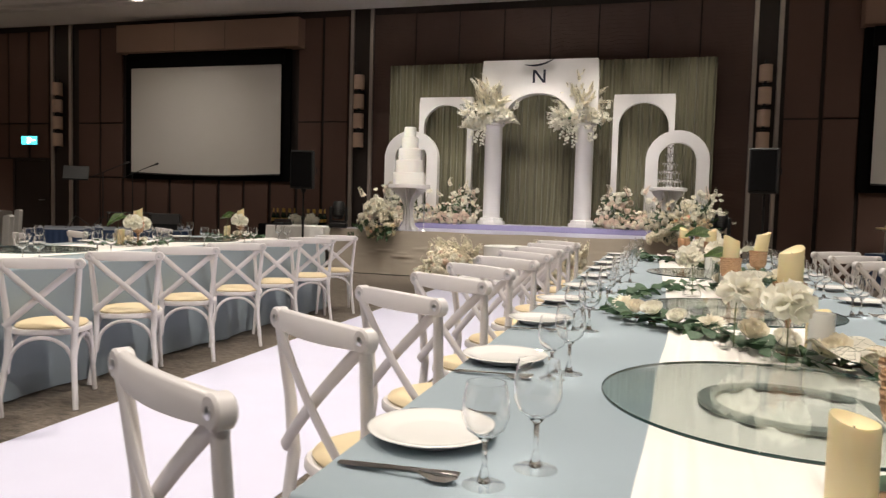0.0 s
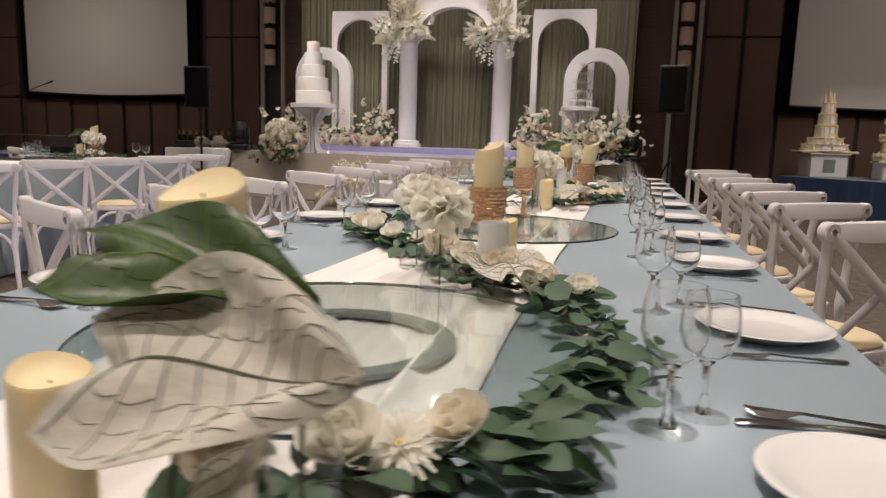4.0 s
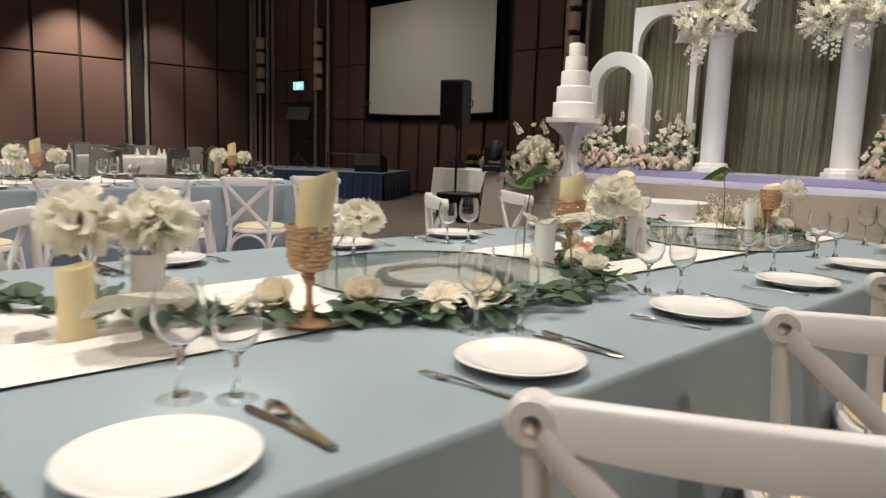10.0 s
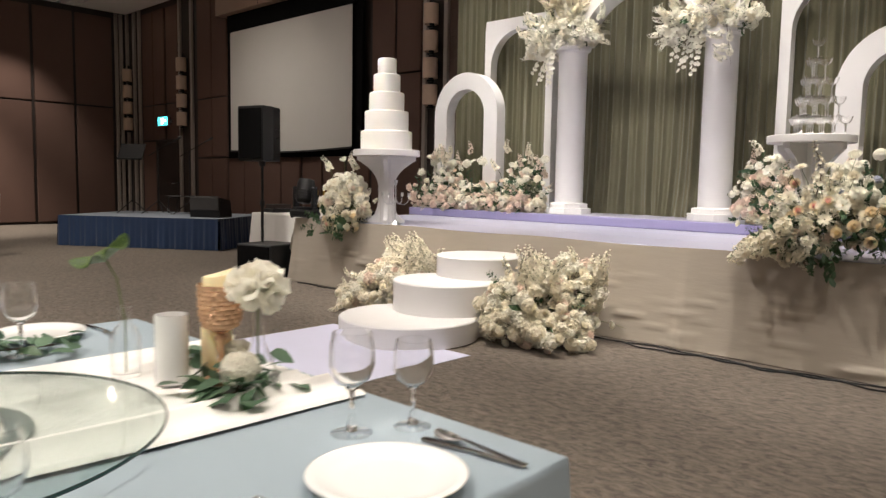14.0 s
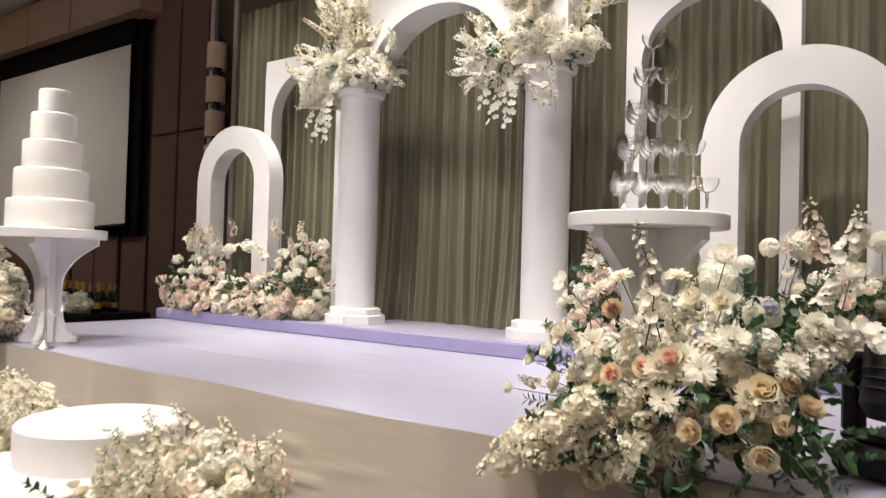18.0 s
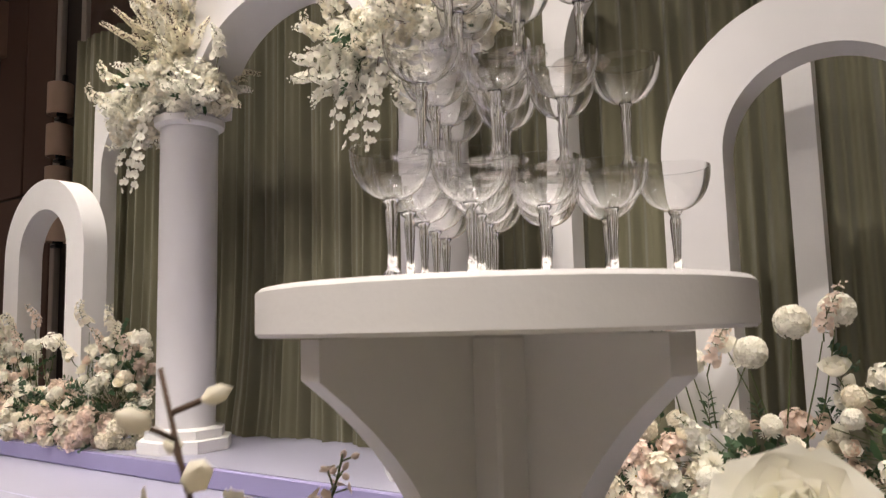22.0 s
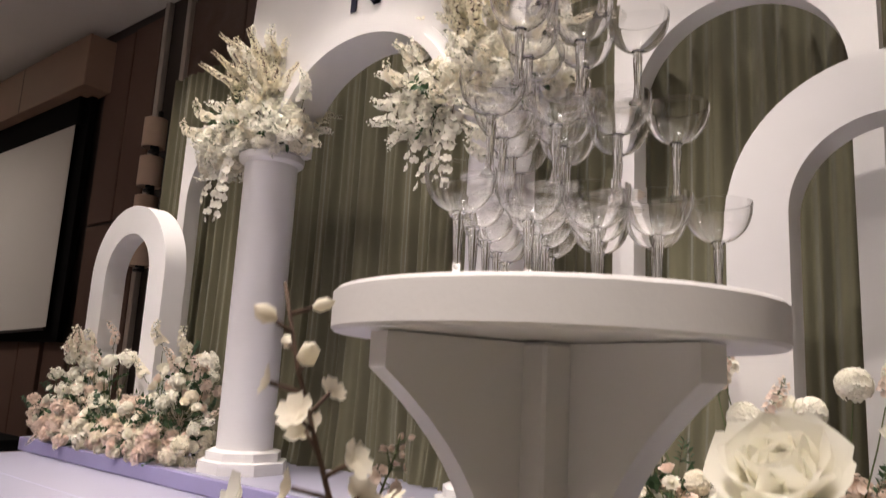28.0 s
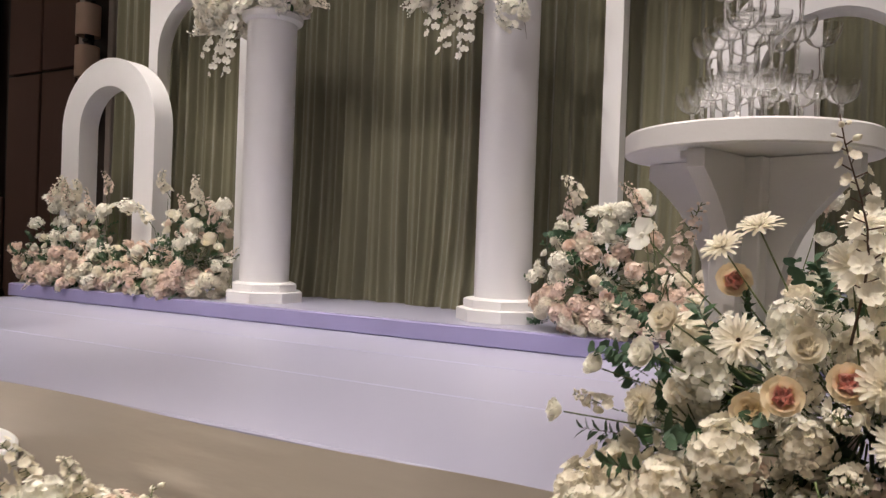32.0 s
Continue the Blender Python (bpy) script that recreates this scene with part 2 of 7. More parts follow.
def clear(name, tint=(1, 1, 1), fall=4.0, gloss=0.7):
    """Thin clear glass: it lets the view straight through and mirrors by its angle."""
    ma = bpy.data.materials.new(name)
    ma.use_nodes = True
    nt = ma.node_tree
    nt.nodes.remove(nt.nodes["Principled BSDF"])
    see, shine = nt.nodes.new("ShaderNodeBsdfTransparent"), nt.nodes.new("ShaderNodeBsdfGlossy")
    see.inputs["Color"].default_value = (*tint, 1)
    shine.inputs["Roughness"].default_value = 0.05
    fr = nt.nodes.new("ShaderNodeLayerWeight")
    fr.inputs["Blend"].default_value = 0.5
    p = nt.nodes.new("ShaderNodeMath")
    p.operation, p.inputs[1].default_value = "POWER", fall
    k = nt.nodes.new("ShaderNodeMath")
    k.operation, k.inputs[1].default_value, k.inputs[2].default_value, k.use_clamp = "MULTIPLY_ADD", gloss, 0.022, True
    nt.links.new(p.outputs[0], k.inputs[0])
    mx = nt.nodes.new("ShaderNodeMixShader")
    nt.links.new(fr.outputs["Facing"], p.inputs[0])
    nt.links.new(k.outputs[0], mx.inputs[0])
    nt.links.new(see.outputs[0], mx.inputs[1])
    nt.links.new(shine.outputs[0], mx.inputs[2])
    nt.links.new(mx.outputs[0], nt.nodes["Material Output"].inputs["Surface"])
    return ma


def solid_glass(name, tint=(1, 1, 1), ior=1.5):
    ma = bpy.data.materials.new(name)
    ma.use_nodes = True
    bs = ma.node_tree.nodes["Principled BSDF"]
    bs.inputs["Base Color"].default_value = (*tint, 1)
    bs.inputs["Roughness"].default_value, bs.inputs["IOR"].default_value, bs.inputs["Transmission Weight"].default_value = 0.0, ior, 1.0
    return ma


def carpet_material():
    """Cut-pile carpet: warm grey with a broken fine mottle and a coarse relief."""
    ma = paint("grey_carpet", (104, 95, 86), 0.95, vary=0.12, size=0.8, spec=0.1, sheen=0.15)
    nt = ma.node_tree
    bs, link = nt.nodes["Principled BSDF"], nt.links.new
    base = bs.inputs["Base Color"].links[0].from_socket
    tc = nt.nodes.new("ShaderNodeTexCoord")
    mp = nt.nodes.new("ShaderNodeMapping")
    mp.inputs["Scale"].default_value, mp.inputs["Rotation"].default_value = (1.0, 1.9, 1.0), (0, 0, 0.5)
    link(tc.outputs["Object"], mp.inputs["Vector"])
    ns = nt.nodes.new("ShaderNodeTexNoise")
    ns.inputs["Scale"].default_value, ns.inputs["Detail"].default_value, ns.inputs["Roughness"].default_value, ns.inputs["Distortion"].default_value = 15.0, 7.0, 0.72, 0.6
    link(mp.outputs["Vector"], ns.inputs["Vector"])
    mr = nt.nodes.new("ShaderNodeMapRange")
    mr.inputs["From Min"].default_value, mr.inputs["From Max"].default_value, mr.inputs["To Min"].default_value, mr.inputs["To Max"].default_value = 0.36, 0.64, 0.45, 1.5
    link(ns.outputs["Fac"], mr.inputs["Value"])
    mul = nt.nodes.new("ShaderNodeVectorMath")
    mul.operation = "SCALE"
    link(base, mul.inputs[0])
    link(mr.outputs["Result"], mul.inputs["Scale"])
    link(mul.outputs["Vector"], bs.inputs["Base Color"])
    bp = nt.nodes.new("ShaderNodeBump")
    bp.inputs["Strength"].default_value, bp.inputs["Distance"].default_value = 0.8, 0.012
    link(ns.outputs["Fac"], bp.inputs["Height"])
    link(bp.outputs["Normal"], bs.inputs["Normal"])
    return ma


CARPET = carpet_material()
PANEL = paint("brown_fabric_panel", (98, 76, 68), 0.8, vary=0.10, size=1.2, grain=0.35, grain_size=700, fine=0.25, island=0.05, spec=0.2)
DARKGAP = paint("dark_walnut", (40, 29, 25), 0.6, vary=0.15, size=4, grain=0.1, grain_size=90, fine=0.2)
POST = paint("champagne_metal_trim", (168, 158, 150), 0.35, metal=0.3, vary=0.05, size=3)
CEIL = paint("ceiling_paint", (228, 224, 220), 0.9, vary=0.03, size=2, grain=0.08, grain_size=200)
BLACK = paint("black_plastic", (18, 18, 20), 0.5, vary=0.2, size=30, grain=0.15, grain_size=500)
BLACKCLOTH = paint("black_cloth", (14, 13, 14), 0.95, vary=0.2, size=10, spec=0.1)
SCREEN = paint("screen_fabric", (206, 202, 198), 0.9, vary=0.02, size=1.5, spec=0.1)
HOOD = paint("taupe_housing_laminate", (140, 112, 96), 0.6, vary=0.05, size=2)
SHADE = paint("parchment_lampshade", (196, 170, 150), 0.8, vary=0.06, size=9, grain=0.2, grain_size=400)
WHITE = paint("white_painted_wood", (232, 230, 230), 0.4, vary=0.03, size=5, grain=0.08, grain_size=120)
WHITECHAIR = paint("white_satin_chair_paint", (226, 222, 224), 0.32, vary=0.04, size=9, grain=0.06, grain_size=80, island=0.02)
CUSHION = paint("cream_vinyl_cushion", (226, 208, 172), 0.5, vary=0.05, size=14, grain=0.1, grain_size=260)
BLUECLOTH = paint("powder_blue_tablecloth", (154, 168, 178), 0.85, vary=0.07, size=2.5, grain=0.25, grain_size=900, fine=0.15, sheen=0.15, spec=0.2)
RUNNERCLOTH = paint("white_table_runner_cloth", (238, 235, 232), 0.85, vary=0.03, size=5, grain=0.2, grain_size=900, spec=0.2)
AISLE = paint("lavender_white_aisle_carpet", (208, 208, 230), 0.85, vary=0.03, size=2.5, grain=0.15, grain_size=400, spec=0.2)
DECK = paint("lavender_white_stage_vinyl", (160, 159, 178), 0.36, vary=0.04, size=1.6, grain=0.05, grain_size=30, stretch=(1, 0.3, 1))
RISER = paint("violet_riser_carpet", (150, 144, 184), 0.8, vary=0.06, size=4, grain=0.2, grain_size=300)
SATIN = paint("silver_grey_satin", (170, 160, 147), 0.36, vary=0.06, size=3, grain=0.3, grain_size=7.0, stretch=(1, 1, 4.5), relief=0.004, sheen=0.2)
GREEN = paint("sage_curtain_voile", (116, 113, 92), 0.8, vary=0.06, size=3, grain=0.2, grain_size=900, sheen=0.25, spec=0.15)
NAVY = paint("navy_stage_skirt", (28, 54, 92), 0.55, vary=0.12, size=3, grain=0.15, grain_size=60, sheen=0.3)
PLATFORM = paint("grey_blue_platform_carpet", (120, 126, 136), 0.9, vary=0.1, size=5, grain=0.3, grain_size=200)
CHINA = paint("white_porcelain", (240, 239, 238), 0.12, vary=0.01, size=4, coat=0.3)
STEEL = paint("polished_cutlery_steel", (232, 230, 226), 0.14, metal=1.0, vary=0.05, size=30)
WAX = paint("ivory_wax", (240, 224, 180), 0.5, vary=0.05, size=8, grain=0.1, grain_size=60, sss=0.25)
ROSEGOLD = paint("rose_gold_glass", (226, 184, 148), 0.24, metal=0.6, vary=0.12, size=40)
ICING = paint("white_fondant", (240, 238, 234), 0.5, vary=0.02, size=6, sss=0.1)
NAVYINK = paint("navy_lettering", (26, 30, 52), 0.5, vary=0.05)
GLASS = clear("clear_glass", (0.996, 0.998, 0.998), 3.0, 0.8)
STEMGLASS = solid_glass("solid_stem_glass")
DISCGLASS = clear("green_tinted_glass", (0.92, 0.965, 0.945), 4.0, 0.8)
GLASSEDGE = paint("green_glass_rim", (36, 62, 60), 0.12, vary=0.1, size=20, spec=0.8)
RINGGREY = paint("grey_turntable_ring", (132, 140, 138), 0.4, vary=0.06, size=12)
STEM = paint("green_stem", (92, 104, 62), 0.6, vary=0.2, size=30)
TWIG = paint("brown_twig", (88, 68, 54), 0.75, vary=0.2, size=40)
LEAF = paint("dark_green_leaf", (66, 92, 62), 0.5, vary=0.28, size=20, island=0.5, through_light=0.22)
EUCA = paint("eucalyptus_leaf", (82, 108, 84), 0.6, vary=0.22, size=14, island=0.45, through_light=0.22)
BIGLEAF = paint("anthurium_leaf", (70, 94, 46), 0.42, vary=0.3, size=26, grain=0.3, grain_size=30, through_light=0.22)
PALELEAF = paint("white_caladium_leaf", (230, 226, 214), 0.55, vary=0.12, size=40, grain=0.7, grain_size=70, through_light=0.35)
LEAFVEIN = paint("yellow_green_leaf_vein", (128, 150, 78), 0.5, vary=0.1)
VEIN = paint("grey_green_leaf_vein", (120, 122, 104), 0.6, vary=0.1)
PETALWHITE = paint("white_petal", (255, 250, 240), 0.6, vary=0.05, size=25, island=0.12, through_light=0.42)
PETALCREAM = paint("cream_petal", (254, 245, 230), 0.6, vary=0.07, size=25, island=0.16, through_light=0.42)
PETALPEACH = paint("peach_petal", (250, 232, 204), 0.6, vary=0.12, size=25, island=0.18, through_light=0.42)
PAMPAS = paint("beige_pampas", (250, 241, 222), 0.8, vary=0.1, size=25, island=0.2, through_light=0.42)
PETALPINK = paint("salmon_pink_petal", (246, 202, 190), 0.6, vary=0.12, size=25, island=0.18, through_light=0.42)
PETALBLUSH = paint("blush_petal", (246, 230, 218), 0.6, vary=0.07, size=25, island=0.16, through_light=0.42)
PETALBLUE = paint("pale_blue_petal", (182, 186, 204), 0.6, vary=0.15, size=25, island=0.2, through_light=0.42)
EYE_DARK = paint("dark_flower_eye", (54, 38, 28), 0.8, vary=0.2, size=60)
EYE_YELLOW = paint("yellow_flower_eye", (208, 176, 84), 0.8, vary=0.15, size=60)
BOTTLE = paint("dark_green_bottle_glass", (22, 44, 26), 0.1, vary=0.1, size=8, spec=0.7)
GOLDFOIL = paint("gold_foil", (198, 160, 84), 0.3, metal=0.8, vary=0.12, size=40)
REDCAKE = paint("red_glazed_box", (196, 52, 30), 0.4, vary=0.15, size=12)
GOLDCAKE = paint("ivory_gold_sugar_work", (224, 204, 164), 0.5, vary=0.18, size=24, grain=0.5, grain_size=40)
GREYCHAIR = paint("grey_chair_cover", (150, 148, 146), 0.85, vary=0.07, size=5, grain=0.1, grain_size=300)
TEAL = paint("lit_exit_sign_teal", (70, 190, 200), 0.5, vary=0.04, glow=2.2)
SIGNWHITE = paint("lit_exit_sign_white", (236, 250, 250), 0.5, vary=0.02, glow=3.0)
BULB = paint("lit_bulb", (255, 240, 215), 0.5, vary=0.01, glow=60.0)
CHROME = paint("chrome", (210, 210, 212), 0.3, metal=1.0, vary=0.03)
MESHGREY = paint("grey_speaker_cloth", (70, 68, 68), 0.9, vary=0.1, size=20, grain=0.3, grain_size=500)


def relief_panel():
    """Brown panel with a carved wave relief."""
    ma = paint("carved_wave_panel", (84, 62, 54), 0.55, vary=0.12, size=2.0)
    nt = ma.node_tree
    wv = nt.nodes.new("ShaderNodeTexWave")
    wv.wave_type, wv.bands_direction, wv.wave_profile = "BANDS", "Z", "SAW"
    wv.inputs["Scale"].default_value, wv.inputs["Distortion"].default_value = 4.0, 9.0
    wv.inputs["Detail"].default_value, wv.inputs["Detail Scale"].default_value = 2.0, 0.5
    tc = nt.nodes.new("ShaderNodeTexCoord")
    nt.links.new(tc.outputs["Object"], wv.inputs["Vector"])
    bp = nt.nodes.new("ShaderNodeBump")
    bp.inputs["Strength"].default_value, bp.inputs["Distance"].default_value = 0.9, 0.03
    nt.links.new(wv.outputs["Fac"], bp.inputs["Height"])
    nt.links.new(bp.outputs["Normal"], nt.nodes["Principled BSDF"].inputs["Normal"])
    return ma


RELIEF = relief_panel()

# ---- room shell ----
WX0, WX1, WY0, WY1, CEILZ = -17.7, 13.0, -6.0, 17.45, 5.35


def shell():
    g = Geo().box((WX0 - 0.3, WY0 - 0.3, -0.2), (WX1 + 0.3, WY1 + 0.3, 0.0))
    solid("floor", g.mesh("floor", CARPET, False), "grey-brown patterned loop carpet of the hall", "floor", kind="structure")
    g = Geo().box((WX0 - 0.3, WY0 - 0.3, CEILZ + 0.12), (WX1 + 0.3, WY1 + 0.3, CEILZ + 0.3))
    slots = [15.86, 10.6, 6.2, 1.5]
    edges = [WY0 - 0.3] + [v for s in sorted(slots) for v in (s - 0.11, s + 0.11)] + [16.185, 16.235, WY1 + 0.3]
    edges = sorted(edges)
    for a, b in zip(edges[0::2], edges[1::2]):
        g.box((WX0 - 0.3, a, CEILZ), (WX1 + 0.3, b, CEILZ + 0.12))
    solid("ceiling", g.mesh("ceiling", CEIL, False), "off-white painted ceiling with dark recessed light slots", "ceiling", kind="structure")
    g = Geo()
    for a, b in zip(edges[1:-1:2], edges[2::2]):
        g.box((WX0, a + 0.002, CEILZ + 0.09), (WX1, b - 0.002, CEILZ + 0.118))
    solid("trim_ceiling_slots", g.mesh("trim_ceiling_slots", BLACK, False), "black lining of the recessed ceiling slots", "trim", kind="structure")
    for name, a, b, lab in (("wall_south", (WX0, WY0 - 0.2, 0), (WX1, WY0, CEILZ), "brown fabric wall behind the tables"),
                            ("wall_east", (WX1, WY0, 0), (WX1 + 0.2, WY1, CEILZ), "brown fabric side wall of the hall"),
                            ("wall_west", (WX0 - 0.2, WY0, 0), (WX0, WY1, CEILZ), "dark wall with brown fabric panels"),
                            ("wall_north", (WX0 - 0.2, WY1, 0), (WX1 + 0.2, WY1 + 0.2, CEILZ), "dark wall with brown fabric panels behind the stage")):
        solid(name, Geo().box(a, b).mesh(name, PANEL if name[5] in "se" else DARKGAP, False), lab, "wall", kind="structure")


shell()
NORTH, WEST = bpy.data.objects["wall_north"], bpy.data.objects["wall_west"]


def panel_on(parent, x0, x1, z0, z1, along="x", at=0.0, thick=0.035, material=PANEL):
    if along == "x":
        g = Geo().box((x0, at - thick, z0), (x1, at, z1), 0.008)
    else:
        g = Geo().box((at, x0, z0), (at + thick, x1, z1), 0.008)
    return part("panel", g.mesh("panel", material), parent)


def post_on(parent, p, along="x", at=0.0):
    if along == "x":
        g = Geo().box((p - 0.04, at - 0.07, 0.0), (p + 0.04, at - 0.003, CEILZ - 0.02), 0.008)
    else:
        g = Geo().box((at + 0.003, p - 0.04, 0.0), (at + 0.07, p + 0.04, CEILZ - 0.02), 0.008)
    return part("post", g.mesh("post", POST), parent, "champagne metal upright strip")


def panel_run(parent, a, b, n, low, high, along, at, gap=0.07, shift=0.0):
    w = (b - a) / n
    for i in range(n):
        panel_on(parent, a + i * w + gap / 2, a + (i + 1) * w - gap / 2, low, high, along, at, 0.035 + (0.02 if i % 2 else 0.0))


DADO = 2.93
# wall behind the stage: carved panels in the middle, fabric panels at both sides
w = (1.3 + 6.26) / 8
for i in range(8):
    panel_on(NORTH, -6.24 + i * w, -6.24 + (i + 1) * w - 0.02, 0.05, 5.2, "x", WY1, 0.03, RELIEF)
for p in (-6.74, -6.29, 1.33, 1.76):
    post_on(NORTH, p, "x", WY1)
for a, b, n in ((-8.05, -6.8, 2), (1.84, 3.15, 2)):
    panel_run(NORTH, a, b, n, 0.06, DADO, "x", WY1)
    panel_run(NORTH, a, b, n, DADO + 0.03, 5.2, "x", WY1 - 0.0)
for a, b in ((-14.0, -8.05), (3.15, 9.1)):
    panel_run(NORTH, a, b, 9, 0.06, 1.62, "x", WY1)
    panel_run(NORTH, a, a + 1.35, 2, 1.66, DADO, "x", WY1)
    panel_run(NORTH, a, a + 1.35, 2, DADO + 0.03, 5.2, "x", WY1)
for p in (-14.75, -14.2, 9.3, 9.75):
    post_on(NORTH, p, "x", WY1)
panel_run(NORTH, -16.75, -14.85, 3, DADO + 0.03, 5.2, "x", WY1)
panel_run(NORTH, -16.75, -14.85, 3, 2.1, DADO, "x", WY1)
panel_run(NORTH, -16.75, -15.95, 1, 0.06, 2.06, "x", WY1)
panel_run(NORTH, 9.85, 12.9, 4, 0.06, DADO, "x", WY1)
panel_run(NORTH, 9.85, 12.9, 4, DADO + 0.03, 5.2, "x", WY1)
for p in (-17.55, -17.15, -16.85):
    post_on(NORTH, p, "x", WY1)
# side wall
for a, b, n in ((14.24, 17.1, 3), (10.45, 13.64, 3), (6.6, 9.85, 3), (2.8, 6.0, 3), (-1.0, 2.2, 3), (-5.0, -1.6, 3)):
    panel_run(WEST, a, b, n, 0.06, DADO, "y", WX0)
    panel_run(WEST, a, b, n, DADO + 0.04, 5.2, "y", WX0)
    for p in (b + 0.08, b + 0.52):
        post_on(WEST, min(p, 17.3), "y", WX0)


def wall_door():
    d = thing("door_1", "closed dark walnut exit door in the panelled wall", "door", kind="structure")
    part("door_leaf", Geo().box((-15.9, WY1 - 0.05, 0.01), (-14.9, WY1 - 0.008, 2.02), 0.006).mesh("door_leaf", DARKGAP), d)
    g = Geo().box((-15.97, WY1 - 0.075, 0.0), (-15.905, WY1 - 0.008, 2.09), 0.006).box((-14.895, WY1 - 0.075, 0.0), (-14.83, WY1 - 0.008, 2.09), 0.006)
    g.box((-15.9, WY1 - 0.075, 2.025), (-14.9, WY1 - 0.008, 2.09), 0.006)
    part("door_frame", g.mesh("door_frame", DARKGAP), d)
    part("door_handle", Geo().tube([(-15.0, WY1 - 0.05, 1.05), (-15.0, WY1 - 0.1, 1.05), (-15.12, WY1 - 0.1, 1.05)], 0.011, 8).mesh("door_handle", CHROME), d, "chrome lever handle")
    s = thing("exit_sign", "lit teal exit sign with white running figure on the wall", "sign")
    part("housing", Geo().box((-15.55, 17.24, 2.4), (-15.05, 17.3, 2.63), 0.01).mesh("housing", CHROME), s)
    part("bracket", Geo().box((-15.4, 17.3, 2.48), (-15.2, 17.445, 2.56), 0.004).mesh("bracket", CHROME), s)
    part("lit_face", Geo().box((-15.535, 17.232, 2.415), (-15.065, 17.239, 2.615)).mesh("lit_face", TEAL, False), s)
    g = Geo().box((-15.36, 17.226, 2.44), (-15.3, 17.231, 2.59)).box((-15.28, 17.226, 2.46), (-15.24, 17.231, 2.58)).box((-15.2, 17.226, 2.5), (-15.12, 17.231, 2.54))
    part("pictogram", g.mesh("pictogram", SIGNWHITE, False), s)


wall_door()


def sconce(x, y, turn=0.0):
    s = thing("wall_sconce", "column of four parchment drum shades on a dark wall bar", "wall lamp", "stacked drum sconces", m=pose(x, y, 0, 0, 0, turn))
    part("bar", Geo().box((-0.02, 0.02, 2.35), (0.02, 0.06, 4.02), 0.004).mesh("bar", BLACK), s)
    for z in (2.38, 2.79, 3.2, 3.61):
        sh = part("shade", Geo().lathe([(0.105, z), (0.115, z + 0.005), (0.115, z + 0.305), (0.105, z + 0.31), (0.1, z + 0.3), (0.1, z + 0.01)], 24, closed=True).mesh("shade", SHADE), s)
        part("arm", Geo().box((-0.012, -0.0, z - 0.05), (0.012, 0.06, z - 0.025)).box((-0.05, -0.03, z - 0.05), (0.05, 0.03, z - 0.02), 0.006).mesh("arm", BLACK), sh)
        part("core", Geo().lathe([(0.03, z - 0.01), (0.03, z + 0.32)], 12).mesh("core", BLACK), sh)
    return s


for x, y in ((-6.53, 17.31), (1.52, 17.31), (-14.5, 17.31), (9.52, 17.31), (-17.35, 17.31)):
    sconce(x, y)


def projection_screen(x0, x1, flip):
    s = thing("projection_screen", "blank white projection screen hanging in a black recess", "projection screen", "hall screens")
    part("recess", Geo().box((x0 - 0.2, 17.34, 1.62), (x1 + 0.2, 17.41, 4.56), 0.004).mesh("recess", BLACKCLOTH), s, "black cloth recess")
    n = 40
    bow = lambda u, v: (x0 + (x1 - x0) * u, 17.28 - 0.02 * math.sin(math.pi * u) * (1 - v), 1.78 + 2.42 * v - 0.05 * math.sin(math.pi * u) * (1 - v))
    g = Geo().grid(n, 10, bow).grid(n, 10, lambda u, v: (bow(1 - u, v)[0], bow(1 - u, v)[1] + 0.006, bow(1 - u, v)[2]))
    part("fabric", g.mesh("fabric", SCREEN), s)
    part("bottom_bar", Geo().tube([(x0 + (x1 - x0) * i / 12, 17.27, 1.765 - 0.05 * math.sin(math.pi * i / 12)) for i in range(13)], 0.018, 8).mesh("bottom_bar", BLACK), s)
    part("border", Geo().box((x0 - 0.08, 17.26, 4.2), (x1 + 0.08, 17.335, 4.55), 0.004).mesh("border", BLACKCLOTH), s, "black masking at the top")
    h = part("housing", Geo().box((x0 - 0.28, 17.1, 4.54), (x1 + 0.5, 17.44, 5.17), 0.01).mesh("housing", HOOD), s, "taupe laminate screen housing")
    for i in range(1, 3):
        xx = x0 + (x1 - x0) * i / 3
        part("seam", Geo().box((xx - 0.004, 17.096, 4.545), (xx + 0.004, 17.1, 5.165)).mesh("seam", DARKGAP, False), h)


projection_screen(-12.32, -8.38, 1)
projection_screen(3.33, 7.27, -1)
tr = Geo()
for y in (WY1 - 0.02,):
    tr.box((-14.0, y - 0.05, 0), (-5.75, y + 0.015, 0.05), 0.004).box((0.9, y - 0.05, 0), (12.9, y + 0.015, 0.05), 0.004)
solid("baseboard", tr.mesh("baseboard", DARKGAP), "dark walnut skirting along the wall", "baseboard", kind="structure")


def downlight(x, y):
    d = thing("downlight", "square twin downlight with lit bulbs in a black slot", "ceiling light", "recessed downlights", m=pose(x, y, CEILZ))
    part("trim_plate", Geo().box((-0.12, -0.07, 0.03), (0.12, 0.07, 0.045), 0.004).mesh("trim_plate", CHROME), d)
    for dx in (-0.055, 0.055):
        part("bulb", Geo().lathe([(0.0, 0.01), (0.03, 0.012), (0.038, 0.022), (0.038, 0.029)], 16, pose(dx, 0, 0)).mesh("bulb", BULB), d, "lit bulb")
    part("bracket", Geo().box((-0.02, -0.02, 0.046), (0.02, 0.02, 0.092)).mesh("bracket", BLACK), d)


for x, y in ((-6.68, 15.86), (-15.2, 15.86), (-11.0, 15.86), (-2.5, 15.86), (1.7, 15.86), (4.2, 15.86), (-6.5, 10.6), (2.2, 10.6), (-4.6, 6.2), (-0.2, 6.2)):
    downlight(x, y)

